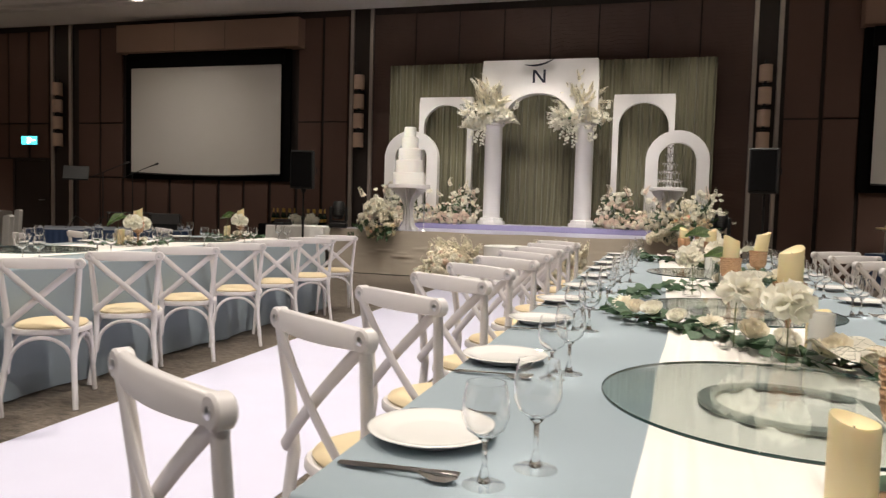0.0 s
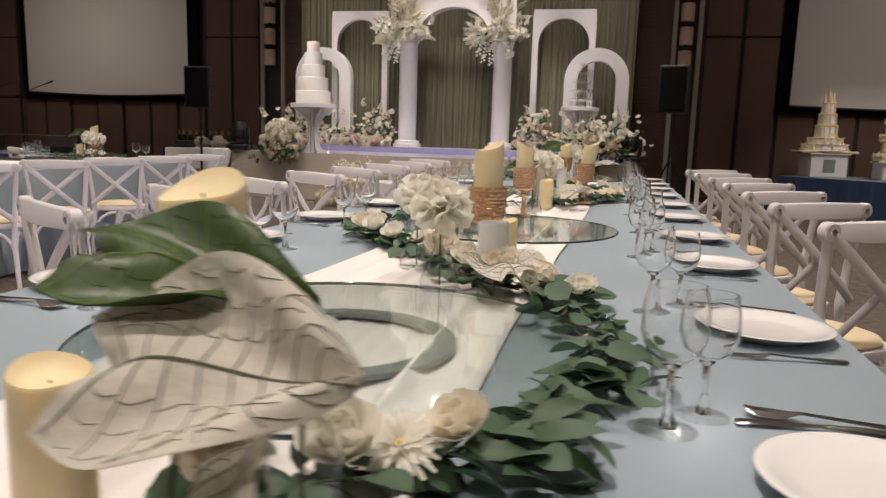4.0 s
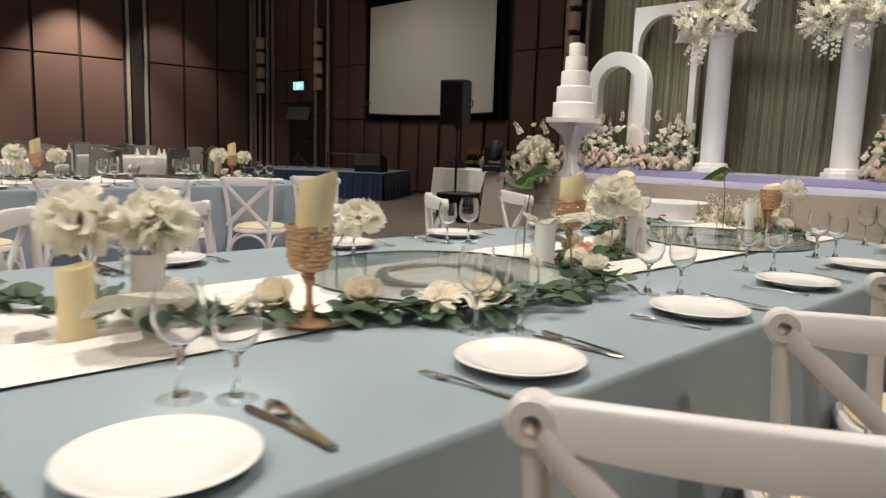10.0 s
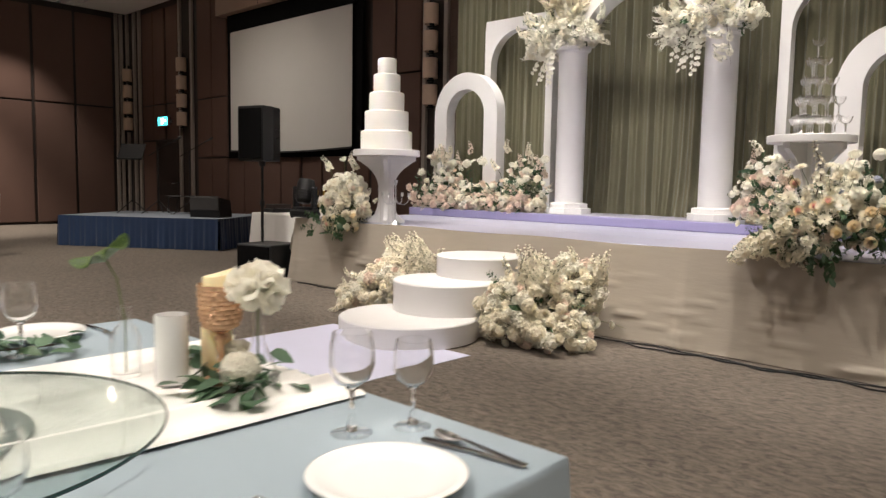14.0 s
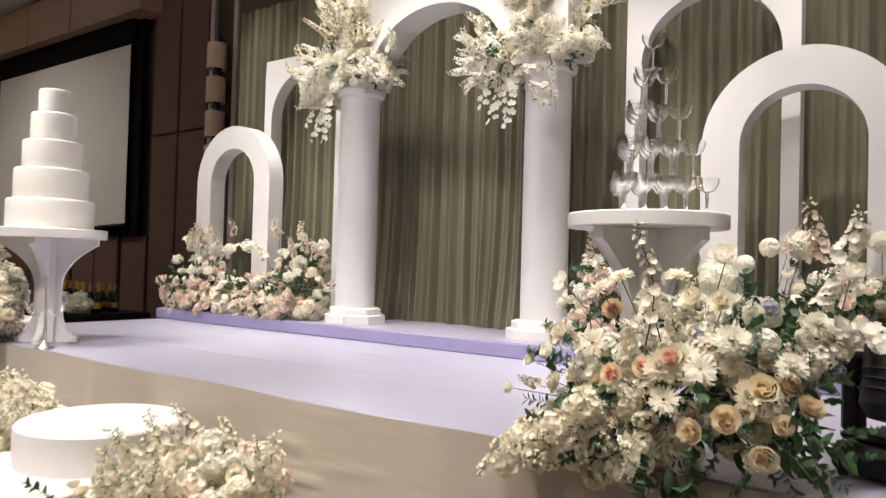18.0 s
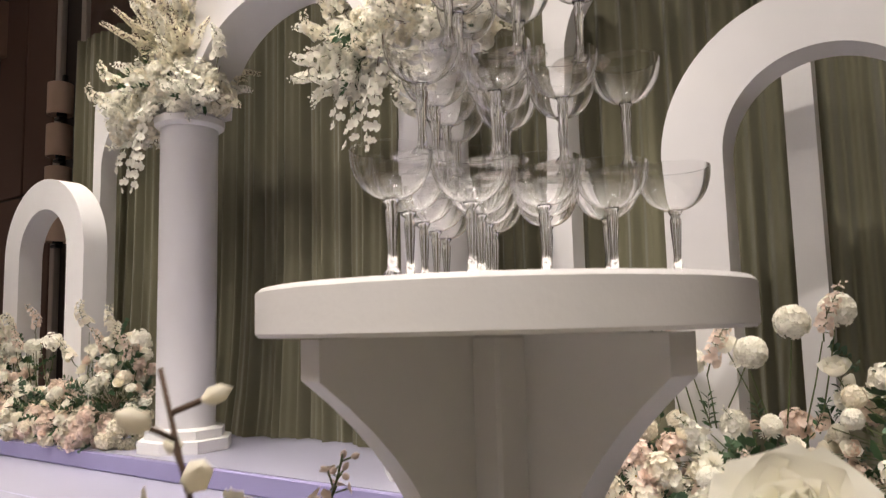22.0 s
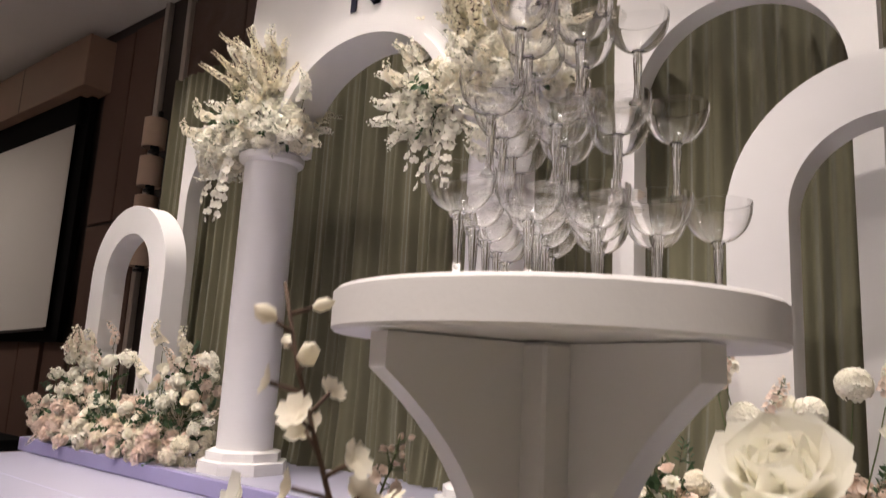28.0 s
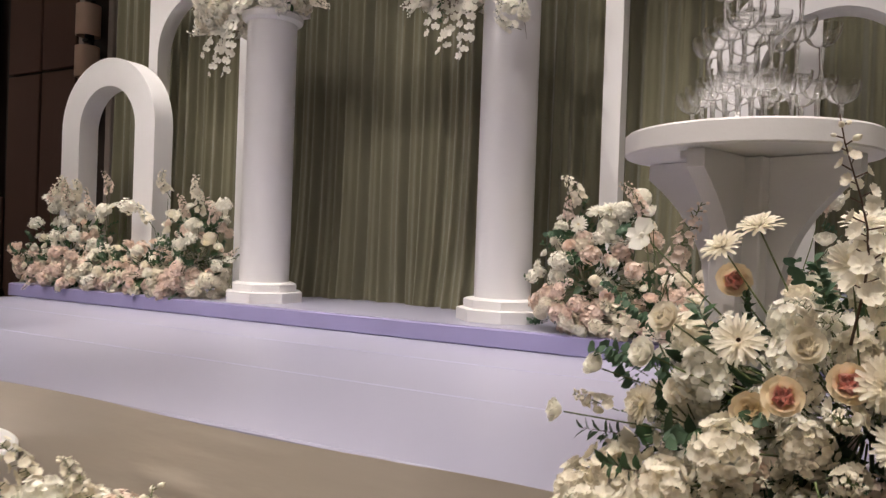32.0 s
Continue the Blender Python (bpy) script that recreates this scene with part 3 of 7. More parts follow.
# ---- stage ----
SX0, SX1, SY, SZ, RZ, CX = -5.65, 0.72, 14.2, 0.738, 0.838, -2.505


def stage():
    s = thing("stage", "low wedding stage with lavender vinyl top and silver satin skirt", "stage", kind="structure")
    part("deck", Geo().box((SX0, SY, SZ - 0.06), (SX1, 17.3, SZ), 0.006).mesh("deck", DECK), s, "lavender-white vinyl deck")
    part("frame", Geo().box((SX0 + 0.08, SY + 0.08, 0.0), (SX1 - 0.08, 17.2, SZ - 0.062)).mesh("frame", BLACK, False), s)
    for y in (14.95, 15.6):
        part("seam", Geo().box((SX0 + 0.05, y, SZ + 0.0005), (SX1 - 0.05, y + 0.004, SZ + 0.0015)).mesh("seam", AISLE, False), s, "pale tape seam")
    r = part("riser", Geo().box((-5.75, 16.13, SZ + 0.002), (0.72, 17.28, RZ), 0.006).mesh("riser", RISER), s, "violet carpeted riser step")
    part("riser_top", Geo().box((-5.74, 16.15, RZ + 0.001), (0.71, 17.27, RZ + 0.005)).mesh("riser_top", DECK, False), r)
    rnd = random.Random(4)
    ph = [rnd.uniform(0, 6.28) for _ in range(8)]

    def fold(p, v):
        seam = max(0, math.cos(2.6 * p)) ** 60
        crease = max(0, noise.noise((p * 2.6, v * 26, 7.0)) - 0.12) * max(0, noise.noise((p * 0.9, v * 3, 1.0)) + 0.25)
        return 0.012 * math.sin(3.1 * p + ph[0]) + 0.005 * math.sin(9.3 * p + ph[1] + 0.6 * v) + 0.006 * noise.noise((p * 1.6, v * 2, 3.0)) + 0.1 * crease + 0.03 * seam

    def front(u, v):
        p = u * (SX1 - SX0 + 0.04)
        return (SX0 - 0.02 + p, SY - 0.012 - (0.03 + fold(p, v)) * (0.15 + (1 - v)) - 0.04 * (1 - v) ** 2, 0.006 + (SZ - 0.004) * v + 0.006 * math.sin(4 * p) * (v > 0.95))

    part("front_skirt", Geo().grid(420, 34, front).mesh("front_skirt", SATIN, True, 180), s, "creased silver-grey satin skirt")
    for x, sg in ((SX0, -1), (SX1, 1)):
        side = lambda u, v: (x + sg * (0.012 + (0.03 + 1.8 * abs(fold(u * 3, v))) * (0.15 + 1 - v) + 0.14 * (1 - v) ** 2 * (1 - u) ** 2), SY - 0.01 - 0.05 * (1 - v) + u * 3.05, 0.006 + (SZ - 0.004) * v)
        part("side_skirt", Geo().grid(70, 12, side).mesh("side_skirt", SATIN, True, 180), s, "draped satin side skirt")


stage()


def curtain():
    c = thing("backdrop_curtain", "sage green pleated voile curtain on a backdrop frame", "curtain")
    rnd = random.Random(9)
    amp = [rnd.uniform(0.6, 1.4) for _ in range(60)]

    def hang(u, v):
        x = -5.71 + 6.37 * u
        k = int(u * 45)
        w = math.sin(x * 58 + 2.6 * math.sin(x * 1.7)) * 0.022 * amp[k] + 0.020 * math.sin(x * 19 + 1.0) + 0.013 * math.sin(x * 97 + 2 * math.sin(3 * x))
        w *= 0.7 + 0.3 * (1 - v) ** 0.5
        low = (1 - v) ** 6
        return (x + 0.02 * low * math.sin(x * 9), 17.02 + w - 0.10 * low * (0.5 + 0.5 * math.sin(x * 5)), 0.838 + 3.2 * v + 0.012 * math.sin(x * 30) * low)

    part("fabric", Geo().grid(1300, 12, hang).mesh("fabric", GREEN, True, 180), c)
    part("top_rail", Geo().box((-5.72, 17.085, 3.9), (0.67, 17.115, 3.94), 0.004).mesh("top_rail", POST), c)
    for x in (-5.69, -2.5, 0.64):
        part("stand", Geo().tube([(x, 17.14, RZ + 0.006), (x, 17.14, 4.03)], 0.018, 8).mesh("stand", POST), c)


curtain()


def arch_outline(w, spring, n=28):
    return [(w * math.cos(math.pi * i / n), spring + w * math.sin(math.pi * i / n)) for i in range(n + 1)]


def portal(name, label, cx, y0, y1, half, top, inner, spring, base, rise=1.0):
    """A flat white panel with an arched opening."""
    n = 28
    arc = [(x, spring + (z - spring) * rise) for x, z in arch_outline(inner, spring, n)]
    g = Geo()
    outer = []
    for x, z in arc:
        t = x / inner
        outer.append((half * max(-1, min(1, t * 1.25)), top) if abs(t) < 0.8 else (half * (1 if t > 0 else -1), spring + (top - spring) * min(1.0, (1 - abs(t)) / 0.2)))
    ring_i = [(inner, base)] + arc + [(-inner, base)]
    ring_o = [(half, base)] + outer + [(-half, base)]
    m = len(ring_i)
    vs = [(cx + x, y0, z) for x, z in ring_o] + [(cx + x, y0, z) for x, z in ring_i] + [(cx + x, y1, z) for x, z in ring_o] + [(cx + x, y1, z) for x, z in ring_i]
    fs = []
    for i in range(m - 1):
        fs += [(i, i + 1, m + i + 1, m + i), (2 * m + i, 3 * m + i, 3 * m + i + 1, 2 * m + i + 1), (i, 2 * m + i, 2 * m + i + 1, i + 1), (m + i, m + i + 1, 3 * m + i + 1, 3 * m + i)]
    fs += [(0, m, 3 * m, 2 * m), (m - 1, 3 * m - 1, 4 * m - 1, 2 * m - 1)]
    g.add(vs, fs)
    th = thing(name, label, "arch", "stage arches")
    part("panel", g.mesh("panel", WHITE, True, 30), th)
    return th


def hoop(label, cx, y0, y1, ro, ri, spring, base):
    a, b = arch_outline(ro, spring, 36), arch_outline(ri, spring, 36)
    th = thing("round_arch", label, "arch", "stage arches")
    m = len(a) + 2
    o = [(ro, base)] + a + [(-ro, base)]
    i_ = [(ri, base)] + b + [(-ri, base)]
    vs = [(cx + x, y0, z) for x, z in o] + [(cx + x, y0, z) for x, z in i_] + [(cx + x, y1, z) for x, z in o] + [(cx + x, y1, z) for x, z in i_]
    fs = []
    for i in range(m - 1):
        fs += [(i, i + 1, m + i + 1, m + i), (2 * m + i, 3 * m + i, 3 * m + i + 1, 2 * m + i + 1), (i, 2 * m + i, 2 * m + i + 1, i + 1), (m + i, m + i + 1, 3 * m + i + 1, 3 * m + i)]
    fs += [(0, m, 3 * m, 2 * m), (m - 1, 3 * m - 1, 4 * m - 1, 2 * m - 1)]
    part("hoop", Geo().add(vs, fs).mesh("hoop", WHITE, True, 30), th)
    return th


HB = 2.779
BIG = portal("arch_header", "white arched header panel with navy monogram resting on two columns", CX, 16.36, 16.6, 1.095, 3.945, 0.66, HB + 0.0, HB, 0.83)
for dr, dy in ((0.10, 0.03), (0.05, 0.055)):
    rim = lambda r: [(x, HB + (z - HB) * (0.545 + r - 0.66) / r) for x, z in arch_outline(r, HB)]
    o, i_ = rim(0.66 + dr), rim(0.605 + dr)
    m = len(o)
    vs = [(CX + x, 16.357 - dy, z) for x, z in o] + [(CX + x, 16.357 - dy, z) for x, z in i_] + [(CX + x, 16.357, z) for x, z in o] + [(CX + x, 16.357, z) for x, z in i_]
    fs = []
    for i in range(m - 1):
        fs += [(i, i + 1, m + i + 1, m + i), (i, 2 * m + i, 2 * m + i + 1, i + 1), (m + i, m + i + 1, 3 * m + i + 1, 3 * m + i)]
    fs += [(0, m, 3 * m, 2 * m), (m - 1, 3 * m - 1, 4 * m - 1, 2 * m - 1)]
    part("moulding", Geo().add(vs, fs).mesh("moulding", WHITE, True, 30), BIG)
# the monogram: three strokes and a curved brush mark
g = Geo()
for pts in ([(-0.12, 3.515), (-0.075, 3.515), (-0.075, 3.755), (-0.12, 3.755)], [(0.075, 3.515), (0.12, 3.515), (0.12, 3.755), (0.075, 3.755)], [(-0.12, 3.755), (-0.068, 3.755), (0.12, 3.515), (0.068, 3.515)]):
    g.slab([(CX + x, z) for x, z in pts], 16.348, 16.354 if pts[2][0] < 0.1 else 16.3535)
arc = [(-0.27 + 0.54 * i / 16, 3.875 - 0.055 * math.sin(math.pi * (0.12 + 0.74 * i / 16)) + 0.1 * (i / 16) ** 2, 0.006 + 0.013 * math.sin(math.pi * i / 16)) for i in range(17)]
g.slab([(CX + x, z + h) for x, z, h in arc] + [(CX + x, z - h) for x, z, h in arc[::-1]], 16.346, 16.354)
part("monogram", g.mesh("monogram", NAVYINK, False), BIG, "navy monogram strokes")
for x in (-4.42, -0.6):
    portal("side_arch_panel", "slim white panel with arched opening against the curtain", x, 16.77, 16.9, 0.555, 3.34, 0.45, 2.74, RZ + 0.006)
for x in (-5.02, 0.02):
    hoop("thick white round-topped hoop arch on the riser", x, 16.43, 16.6, 0.55, 0.33, 2.09, RZ + 0.006)


def column(x, y):
    c = thing("column", "white round pedestal column with stepped square base", "column", "flower columns", m=pose(x, y, RZ + 0.006))
    part("shaft", Geo().lathe([(0.165, 0.13), (0.165, 1.86), (0.172, 1.87)], 40).mesh("shaft", WHITE), c)
    part("plinth", Geo().lathe([(0.265, 0.0), (0.265, 0.065), (0.258, 0.07)], 8, pose(0, 0, 0, 0, 0, 22.5)).mesh("plinth", WHITE), c)
    part("base_ring", Geo().lathe([(0.225, 0.071), (0.225, 0.118), (0.2, 0.129), (0.166, 0.131)], 8, pose(0, 0, 0, 0, 0, 22.5)).mesh("base_ring", WHITE), c)
    part("capital", Geo().lathe([(0.173, 1.865), (0.2, 1.885), (0.205, 1.92), (0.19, 1.935)], 40).mesh("capital", WHITE), c)


column(-3.353, 16.44)
column(-1.638, 16.54)


def drum(x, y, r, z0, z1):
    return Geo().lathe([(r, z0), (r, z1 - 0.01), (r - 0.01, z1), (0.0, z1)], 64, pose(x, y, 0)).mesh("drum", WHITE, True, 30)


st = thing("round_steps", "three overlapping white drum steps up to the stage", "steps")
part("step", drum(CX, 12.98, 0.535, 0.006, 0.165), st)
part("step", drum(CX, 13.40, 0.43, 0.006, 0.405), st)
part("step", drum(CX, 13.82, 0.37, 0.006, 0.58), st)
solid("aisle_runner", Geo().box((-3.25, -2.0, 0.0015), (-1.75, 12.84, 0.005)).mesh("aisle_runner", AISLE, False), "lavender-white fabric aisle runner on the carpet", "carpet runner")


def bracket_stand(name, label, x, y, z0, ztop, r, thick, turn=45):
    """A round top on four curved fins with a flared foot."""
    t = thing(name, label, "pedestal table", m=pose(x, y, z0, 0, 0, turn))
    h = ztop - z0
    part("tabletop", Geo().lathe([(r - 0.004, h - thick), (r, h - thick + 0.004), (r, h - 0.005), (r - 0.005, h), (0, h)], 72).mesh("tabletop", WHITE, True, 30), t)
    top = h - thick - 0.002
    for k in range(4):
        out = [(0.004, 0.0), (0.2, 0.0), (0.2, 0.035), (0.165, 0.05), (0.125, 0.09), (0.1, 0.15), (0.085, 0.24), (0.085, top - 0.36)]
        out += [(0.085 + (r * 0.88 - 0.085) * (i / 12) ** 2.5, top - 0.36 + 0.32 * i / 12) for i in range(1, 13)]
        out += [(r * 0.88, top), (0.004, top)]
        part("fin", Geo().slab(out, -0.02, 0.02, pose(0, 0, 0, 0, 0, 90 * k)).mesh("fin", WHITE, True, 25), t)
    part("cleat", Geo().box((-r * 0.8, 0.022, top - 0.018), (r * 0.8, 0.05, top - 0.001), 0.003).mesh("cleat", WHITE), t)
    part("post", Geo().box((-0.06, -0.06, 0.001), (0.06, 0.06, top), 0.004).mesh("post", WHITE), t)
    return t


bracket_stand("cake_stand", "white pedestal table with curved fins under the cake", -4.35, 14.42, SZ + 0.003, 1.519, 0.36, 0.065)
bracket_stand("glass_tower_table", "round white pedestal table with curved fins under the glass tower", -0.15, 14.525, SZ + 0.003, 1.55, 0.282, 0.052, 71)


def wedding_cake(x, y, z):
    c = thing("wedding_cake", "plain white five-tier round wedding cake on a pedestal", "cake", m=pose(x, y, z))
    for r, a, b in ((0.275, 0.0, 0.2), (0.234, 0.2, 0.41), (0.187, 0.41, 0.605), (0.143, 0.605, 0.797), (0.10, 0.797, 0.963)):
        part("tier", Geo().lathe([(0, a), (r, a), (r, b - 0.018), (r - 0.006, b - 0.005), (r - 0.018, b - 0.001), (0, b - 0.001)], 56).mesh("tier", ICING, True, 50), c)


wedding_cake(-4.35, 14.415, 1.52)

# ---- glassware and place settings ----
def coupe_meshes():
    outer, inner = [], []
    for k in range(15):
        a = math.pi / 2 * k / 14
        r, z = 0.0413 * math.sin(a) ** 0.92, 0.0795 + 0.0507 * (1 - math.cos(a) ** 0.9)
        outer.append((r, z))
        inner.append((max(0.0, r - 0.0008 * math.sin(a)), z + 0.0009 * math.cos(a) + 0.0003))
    bowl = outer + inner[::-1]
    stem = [(0.0, 0.004), (0.012, 0.0045), (0.0055, 0.012), (0.0042, 0.03), (0.006, 0.058), (0.0065, 0.07), (0.0045, 0.0735), (0.0085, 0.079), (0.0, 0.0792)]
    foot = [(0.0, 0.0), (0.034, 0.0), (0.0345, 0.0012), (0.02, 0.0026), (0.0, 0.0039)]
    return [("bowl", Geo().lathe(bowl, 40).mesh("bowl", STEMGLASS, True, 38)), ("stem", Geo().lathe(stem, 10).mesh("stem", STEMGLASS, True, 180)), ("foot", Geo().lathe(foot, 24).mesh("foot", GLASS, True, 60))]


def wine_meshes(h, r):
    bowl = [(0.0, 0.46 * h), (0.35 * r, 0.475 * h), (0.8 * r, 0.55 * h), (r, 0.68 * h), (0.97 * r, 0.85 * h), (0.84 * r, h), (0.81 * r, h), (0.94 * r, 0.85 * h), (0.965 * r, 0.68 * h), (0.77 * r, 0.558 * h), (0.32 * r, 0.484 * h), (0.0, 0.471 * h)]
    stem = [(0.0, 0.004), (0.3 * r, 0.005), (0.11 * r, 0.03), (0.09 * r, 0.2 * h), (0.12 * r, 0.42 * h), (0.3 * r, 0.459 * h), (0.0, 0.4595 * h)]
    foot = [(0.0, 0.0), (0.92 * r, 0.0), (0.93 * r, 0.0012), (0.5 * r, 0.0028), (0.0, 0.0039)]
    return [("bowl", Geo().lathe(bowl, 28).mesh("bowl", STEMGLASS, True, 50)), ("stem", Geo().lathe(stem, 8).mesh("stem", STEMGLASS, True, 180)), ("foot", Geo().lathe(foot, 20).mesh("foot", GLASS, True, 60))]


def make_glass(meshes, name, label, m, group):
    t = thing(name, label, "glass", group, m=m)
    for n, me in meshes:
        part(n, me, t).visible_shadow = False
    return t


COUPE = coupe_meshes()
A, B = Vector((-0.156, 14.328)), Vector((0.038, 14.605))
side = (B - A).normalized()
deep = Vector((-side.y, side.x))
D = (B - A).length / 4
first = None
for level in range(5):
    n = 5 - level
    cen = (A + B) / 2 + deep * (4 * D * 0.2887)
    for row in range(n):
        for k in range(n - row):
            o = cen + side * ((k - (n - row - 1) / 2) * D) + deep * ((row - (n - 1) / 3) * D * 0.866)
            m = pose(o.x, o.y, 1.5505 + level * 0.1308, 0, 0, (37 * k + 61 * row) % 360)
            first = copy_thing(first, m) if first else make_glass(COUPE, "coupe_glass", "empty clear coupe glass stacked in a tower", m, "champagne tower")

GOBLET, WATER = wine_meshes(0.178, 0.039), wine_meshes(0.158, 0.036)


def plate_mesh():
    p = [(0.0, 0.004), (0.062, 0.004), (0.066, 0.0), (0.07, 0.0), (0.074, 0.006), (0.1, 0.0165), (0.107, 0.018), (0.1075, 0.0195), (0.104, 0.0205), (0.092, 0.0175), (0.074, 0.0095), (0.06, 0.0075), (0.0, 0.0075)]
    return Geo().lathe([(r * 1.1, z) for r, z in p], 48).mesh("plate", CHINA, True, 180)


def cutlery():
    def bar(pts, widths, z0=0.0, thick=0.0022):
        g, n = Geo(), len(pts)
        vs = []
        for (x, z), w in zip(pts, widths):
            vs += [(x, -w / 2, z + z0), (x, w / 2, z + z0), (x, w / 2 * 0.8, z + z0 + thick), (x, -w / 2 * 0.8, z + z0 + thick)]
        fs = [(0, 3, 2, 1), (4 * n - 4, 4 * n - 3, 4 * n - 2, 4 * n - 1)]
        for i in range(n - 1):
            for s in range(4):
                t = (s + 1) % 4
                fs.append((4 * i + s, 4 * i + t, 4 * i + 4 + t, 4 * i + 4 + s))
        return g.add(vs, fs)

    knife = bar([(0.11, 0.002), (0.1, 0.002), (0.02, 0.003), (0.0, 0.003), (-0.06, 0.002), (-0.105, 0.002), (-0.112, 0.002)], [0.014, 0.019, 0.014, 0.009, 0.016, 0.018, 0.01])
    spoon = bar([(0.1, 0.001), (0.09, 0.001), (0.02, 0.004), (-0.03, 0.006), (-0.045, 0.003), (-0.06, 0.0015), (-0.085, 0.002), (-0.1, 0.006)], [0.012, 0.017, 0.009, 0.007, 0.02, 0.036, 0.036, 0.012])
    fork = bar([(0.1, 0.001), (0.09, 0.001), (0.02, 0.004), (-0.03, 0.007), (-0.042, 0.004), (-0.06, 0.002)], [0.012, 0.017, 0.009, 0.007, 0.018, 0.022])
    for k in range(4):
        fork.box((-0.1, -0.0105 + 0.006 * k, 0.002), (-0.06, -0.0075 + 0.006 * k, 0.0042), 0.0005)
    return [g.mesh(n, STEEL, True, 50) for g, n in ((knife, "knife"), (spoon, "spoon"), (fork, "fork"))]


PLATE, (KNIFE, SPOON, FORK) = plate_mesh(), cutlery()
rs = random.Random(12)
proto = {}


def setting(x, y, z, turn, near=True):
    """A place: plate, fork, spoon on knife, and two glasses. The diner sits at local +x."""
    m = pose(x, y, z, 0, 0, turn)
    j = lambda a: rs.uniform(-a, a)
    solid("plate", PLATE, "white round porcelain side plate on the tablecloth", "plate", "place settings", m=m @ pose(0, 0, 0.0005, 0, 0, j(90)))
    solid("fork", FORK, "polished steel dinner fork beside a plate", "fork", "place settings", m=m @ turned(0.0 + j(0.01), -0.15 + j(0.008), 0.0005, 4 + j(5), 0.92))
    solid("knife", KNIFE, "polished steel dinner knife beside a plate", "knife", "place settings", m=m @ turned(0.0 + j(0.01), 0.176 + j(0.006), 0.0005, 6 + j(3), 0.9))
    solid("spoon", SPOON, "polished steel spoon beside a knife", "spoon", "place settings", m=m @ turned(-0.005 + j(0.01), 0.194 + j(0.004), 0.0030, -5 + j(3), 0.95))
    for key, me, lab, dx, dy in (("wine_glass", GOBLET, "tall clear wine glass behind a plate", -0.195, 0.11), ("water_glass", WATER, "short-stemmed clear water glass behind a plate", -0.145, 0.185)):
        mm = m @ pose(dx + j(0.012), dy + j(0.015), 0.0005, 0, 0, j(180))
        proto[key] = copy_thing(proto[key], mm) if key in proto else make_glass(me, key, lab, mm, "place settings")


# ---- tables ----
def long_table(name, label, x0, x1, y0, y1, end=None):
    t = thing(name, label, "banquet table", "long banquet tables")
    rnd = random.Random(int(10 * (x0 + 50)))
    g = Geo()
    ph = rnd.uniform(0, 6)
    x2, x3 = end or (x0, x1)
    per = [(x0, y0, 0, -1), (x1, y0, 1, 0), (x3, y1, 0, 1), (x2, y1, -1, 0)]
    loop = []
    for i, (px, py, *_) in enumerate(per):
        qx, qy = per[(i + 1) % 4][:2]
        nx, ny = ((0, -1), (1, 0), (0, 1), (-1, 0))[i]
        n = max(8, int(math.hypot(qx - px, qy - py) / 0.07))
        for k in range(n):
            loop.append((px + (qx - px) * k / n, py + (qy - py) * k / n, nx, ny, k / n, math.hypot(qx - px, qy - py)))
    rows, n = [(0.75, 0.0), (0.746, 0.005), (0.735, 0.008), (0.62, 0.012), (0.42, 0.018), (0.2, 0.025), (0.012, 0.03)], len(loop)
    vs = []
    for z, off in rows:
        d = (0.75 - z) / 0.74
        for x, y, nx, ny, u, length in loop:
            s = u * length
            corner = math.exp(-min(s, length - s) / 0.12)
            w = 0.03 * d * (math.sin(5.1 * s + ph) + 0.6 * math.sin(12.7 * s + 2 * ph) + 0.3 * math.sin(27 * s)) + 0.07 * d * corner
            w = max(w, -0.02)
            vs.append((x + nx * (off + w), y + ny * (off + w), z))
    fs = [tuple(range(n))]
    for r in range(len(rows) - 1):
        fs += [(r * n + i, (r + 1) * n + i, (r + 1) * n + (i + 1) % n, r * n + (i + 1) % n) for i in range(n)]
    part("tablecloth", g.add(vs, fs).mesh("tablecloth", BLUECLOTH, True, 60), t, "powder blue floor-length cloth")
    part("tabletop", Geo().box((max(x0, x2) + 0.01, y0 + 0.01, 0.71), (min(x1, x3) - 0.01, y1 - 0.01, 0.746)).mesh("tabletop", DARKGAP, False), t)
    for x in (x0 + 0.12, x1 - 0.12):
        k = 0
        y = y0 + 0.15
        while y < y1:
            part("leg", Geo().tube([(x, y, 0.004), (x, y, 0.71)], 0.02, 8).mesh("leg", BLACK), t)
            y += (y1 - y0 - 0.3) / 4
    return t


long_table("banquet_table", "long banquet table under a powder blue floor-length cloth", -0.85, 0.772, 3.72, 10.1, (-0.765, 0.808))
long_table("banquet_table", "long banquet table in powder blue cloth across the aisle", -5.42, -3.82, 1.0, 10.05)


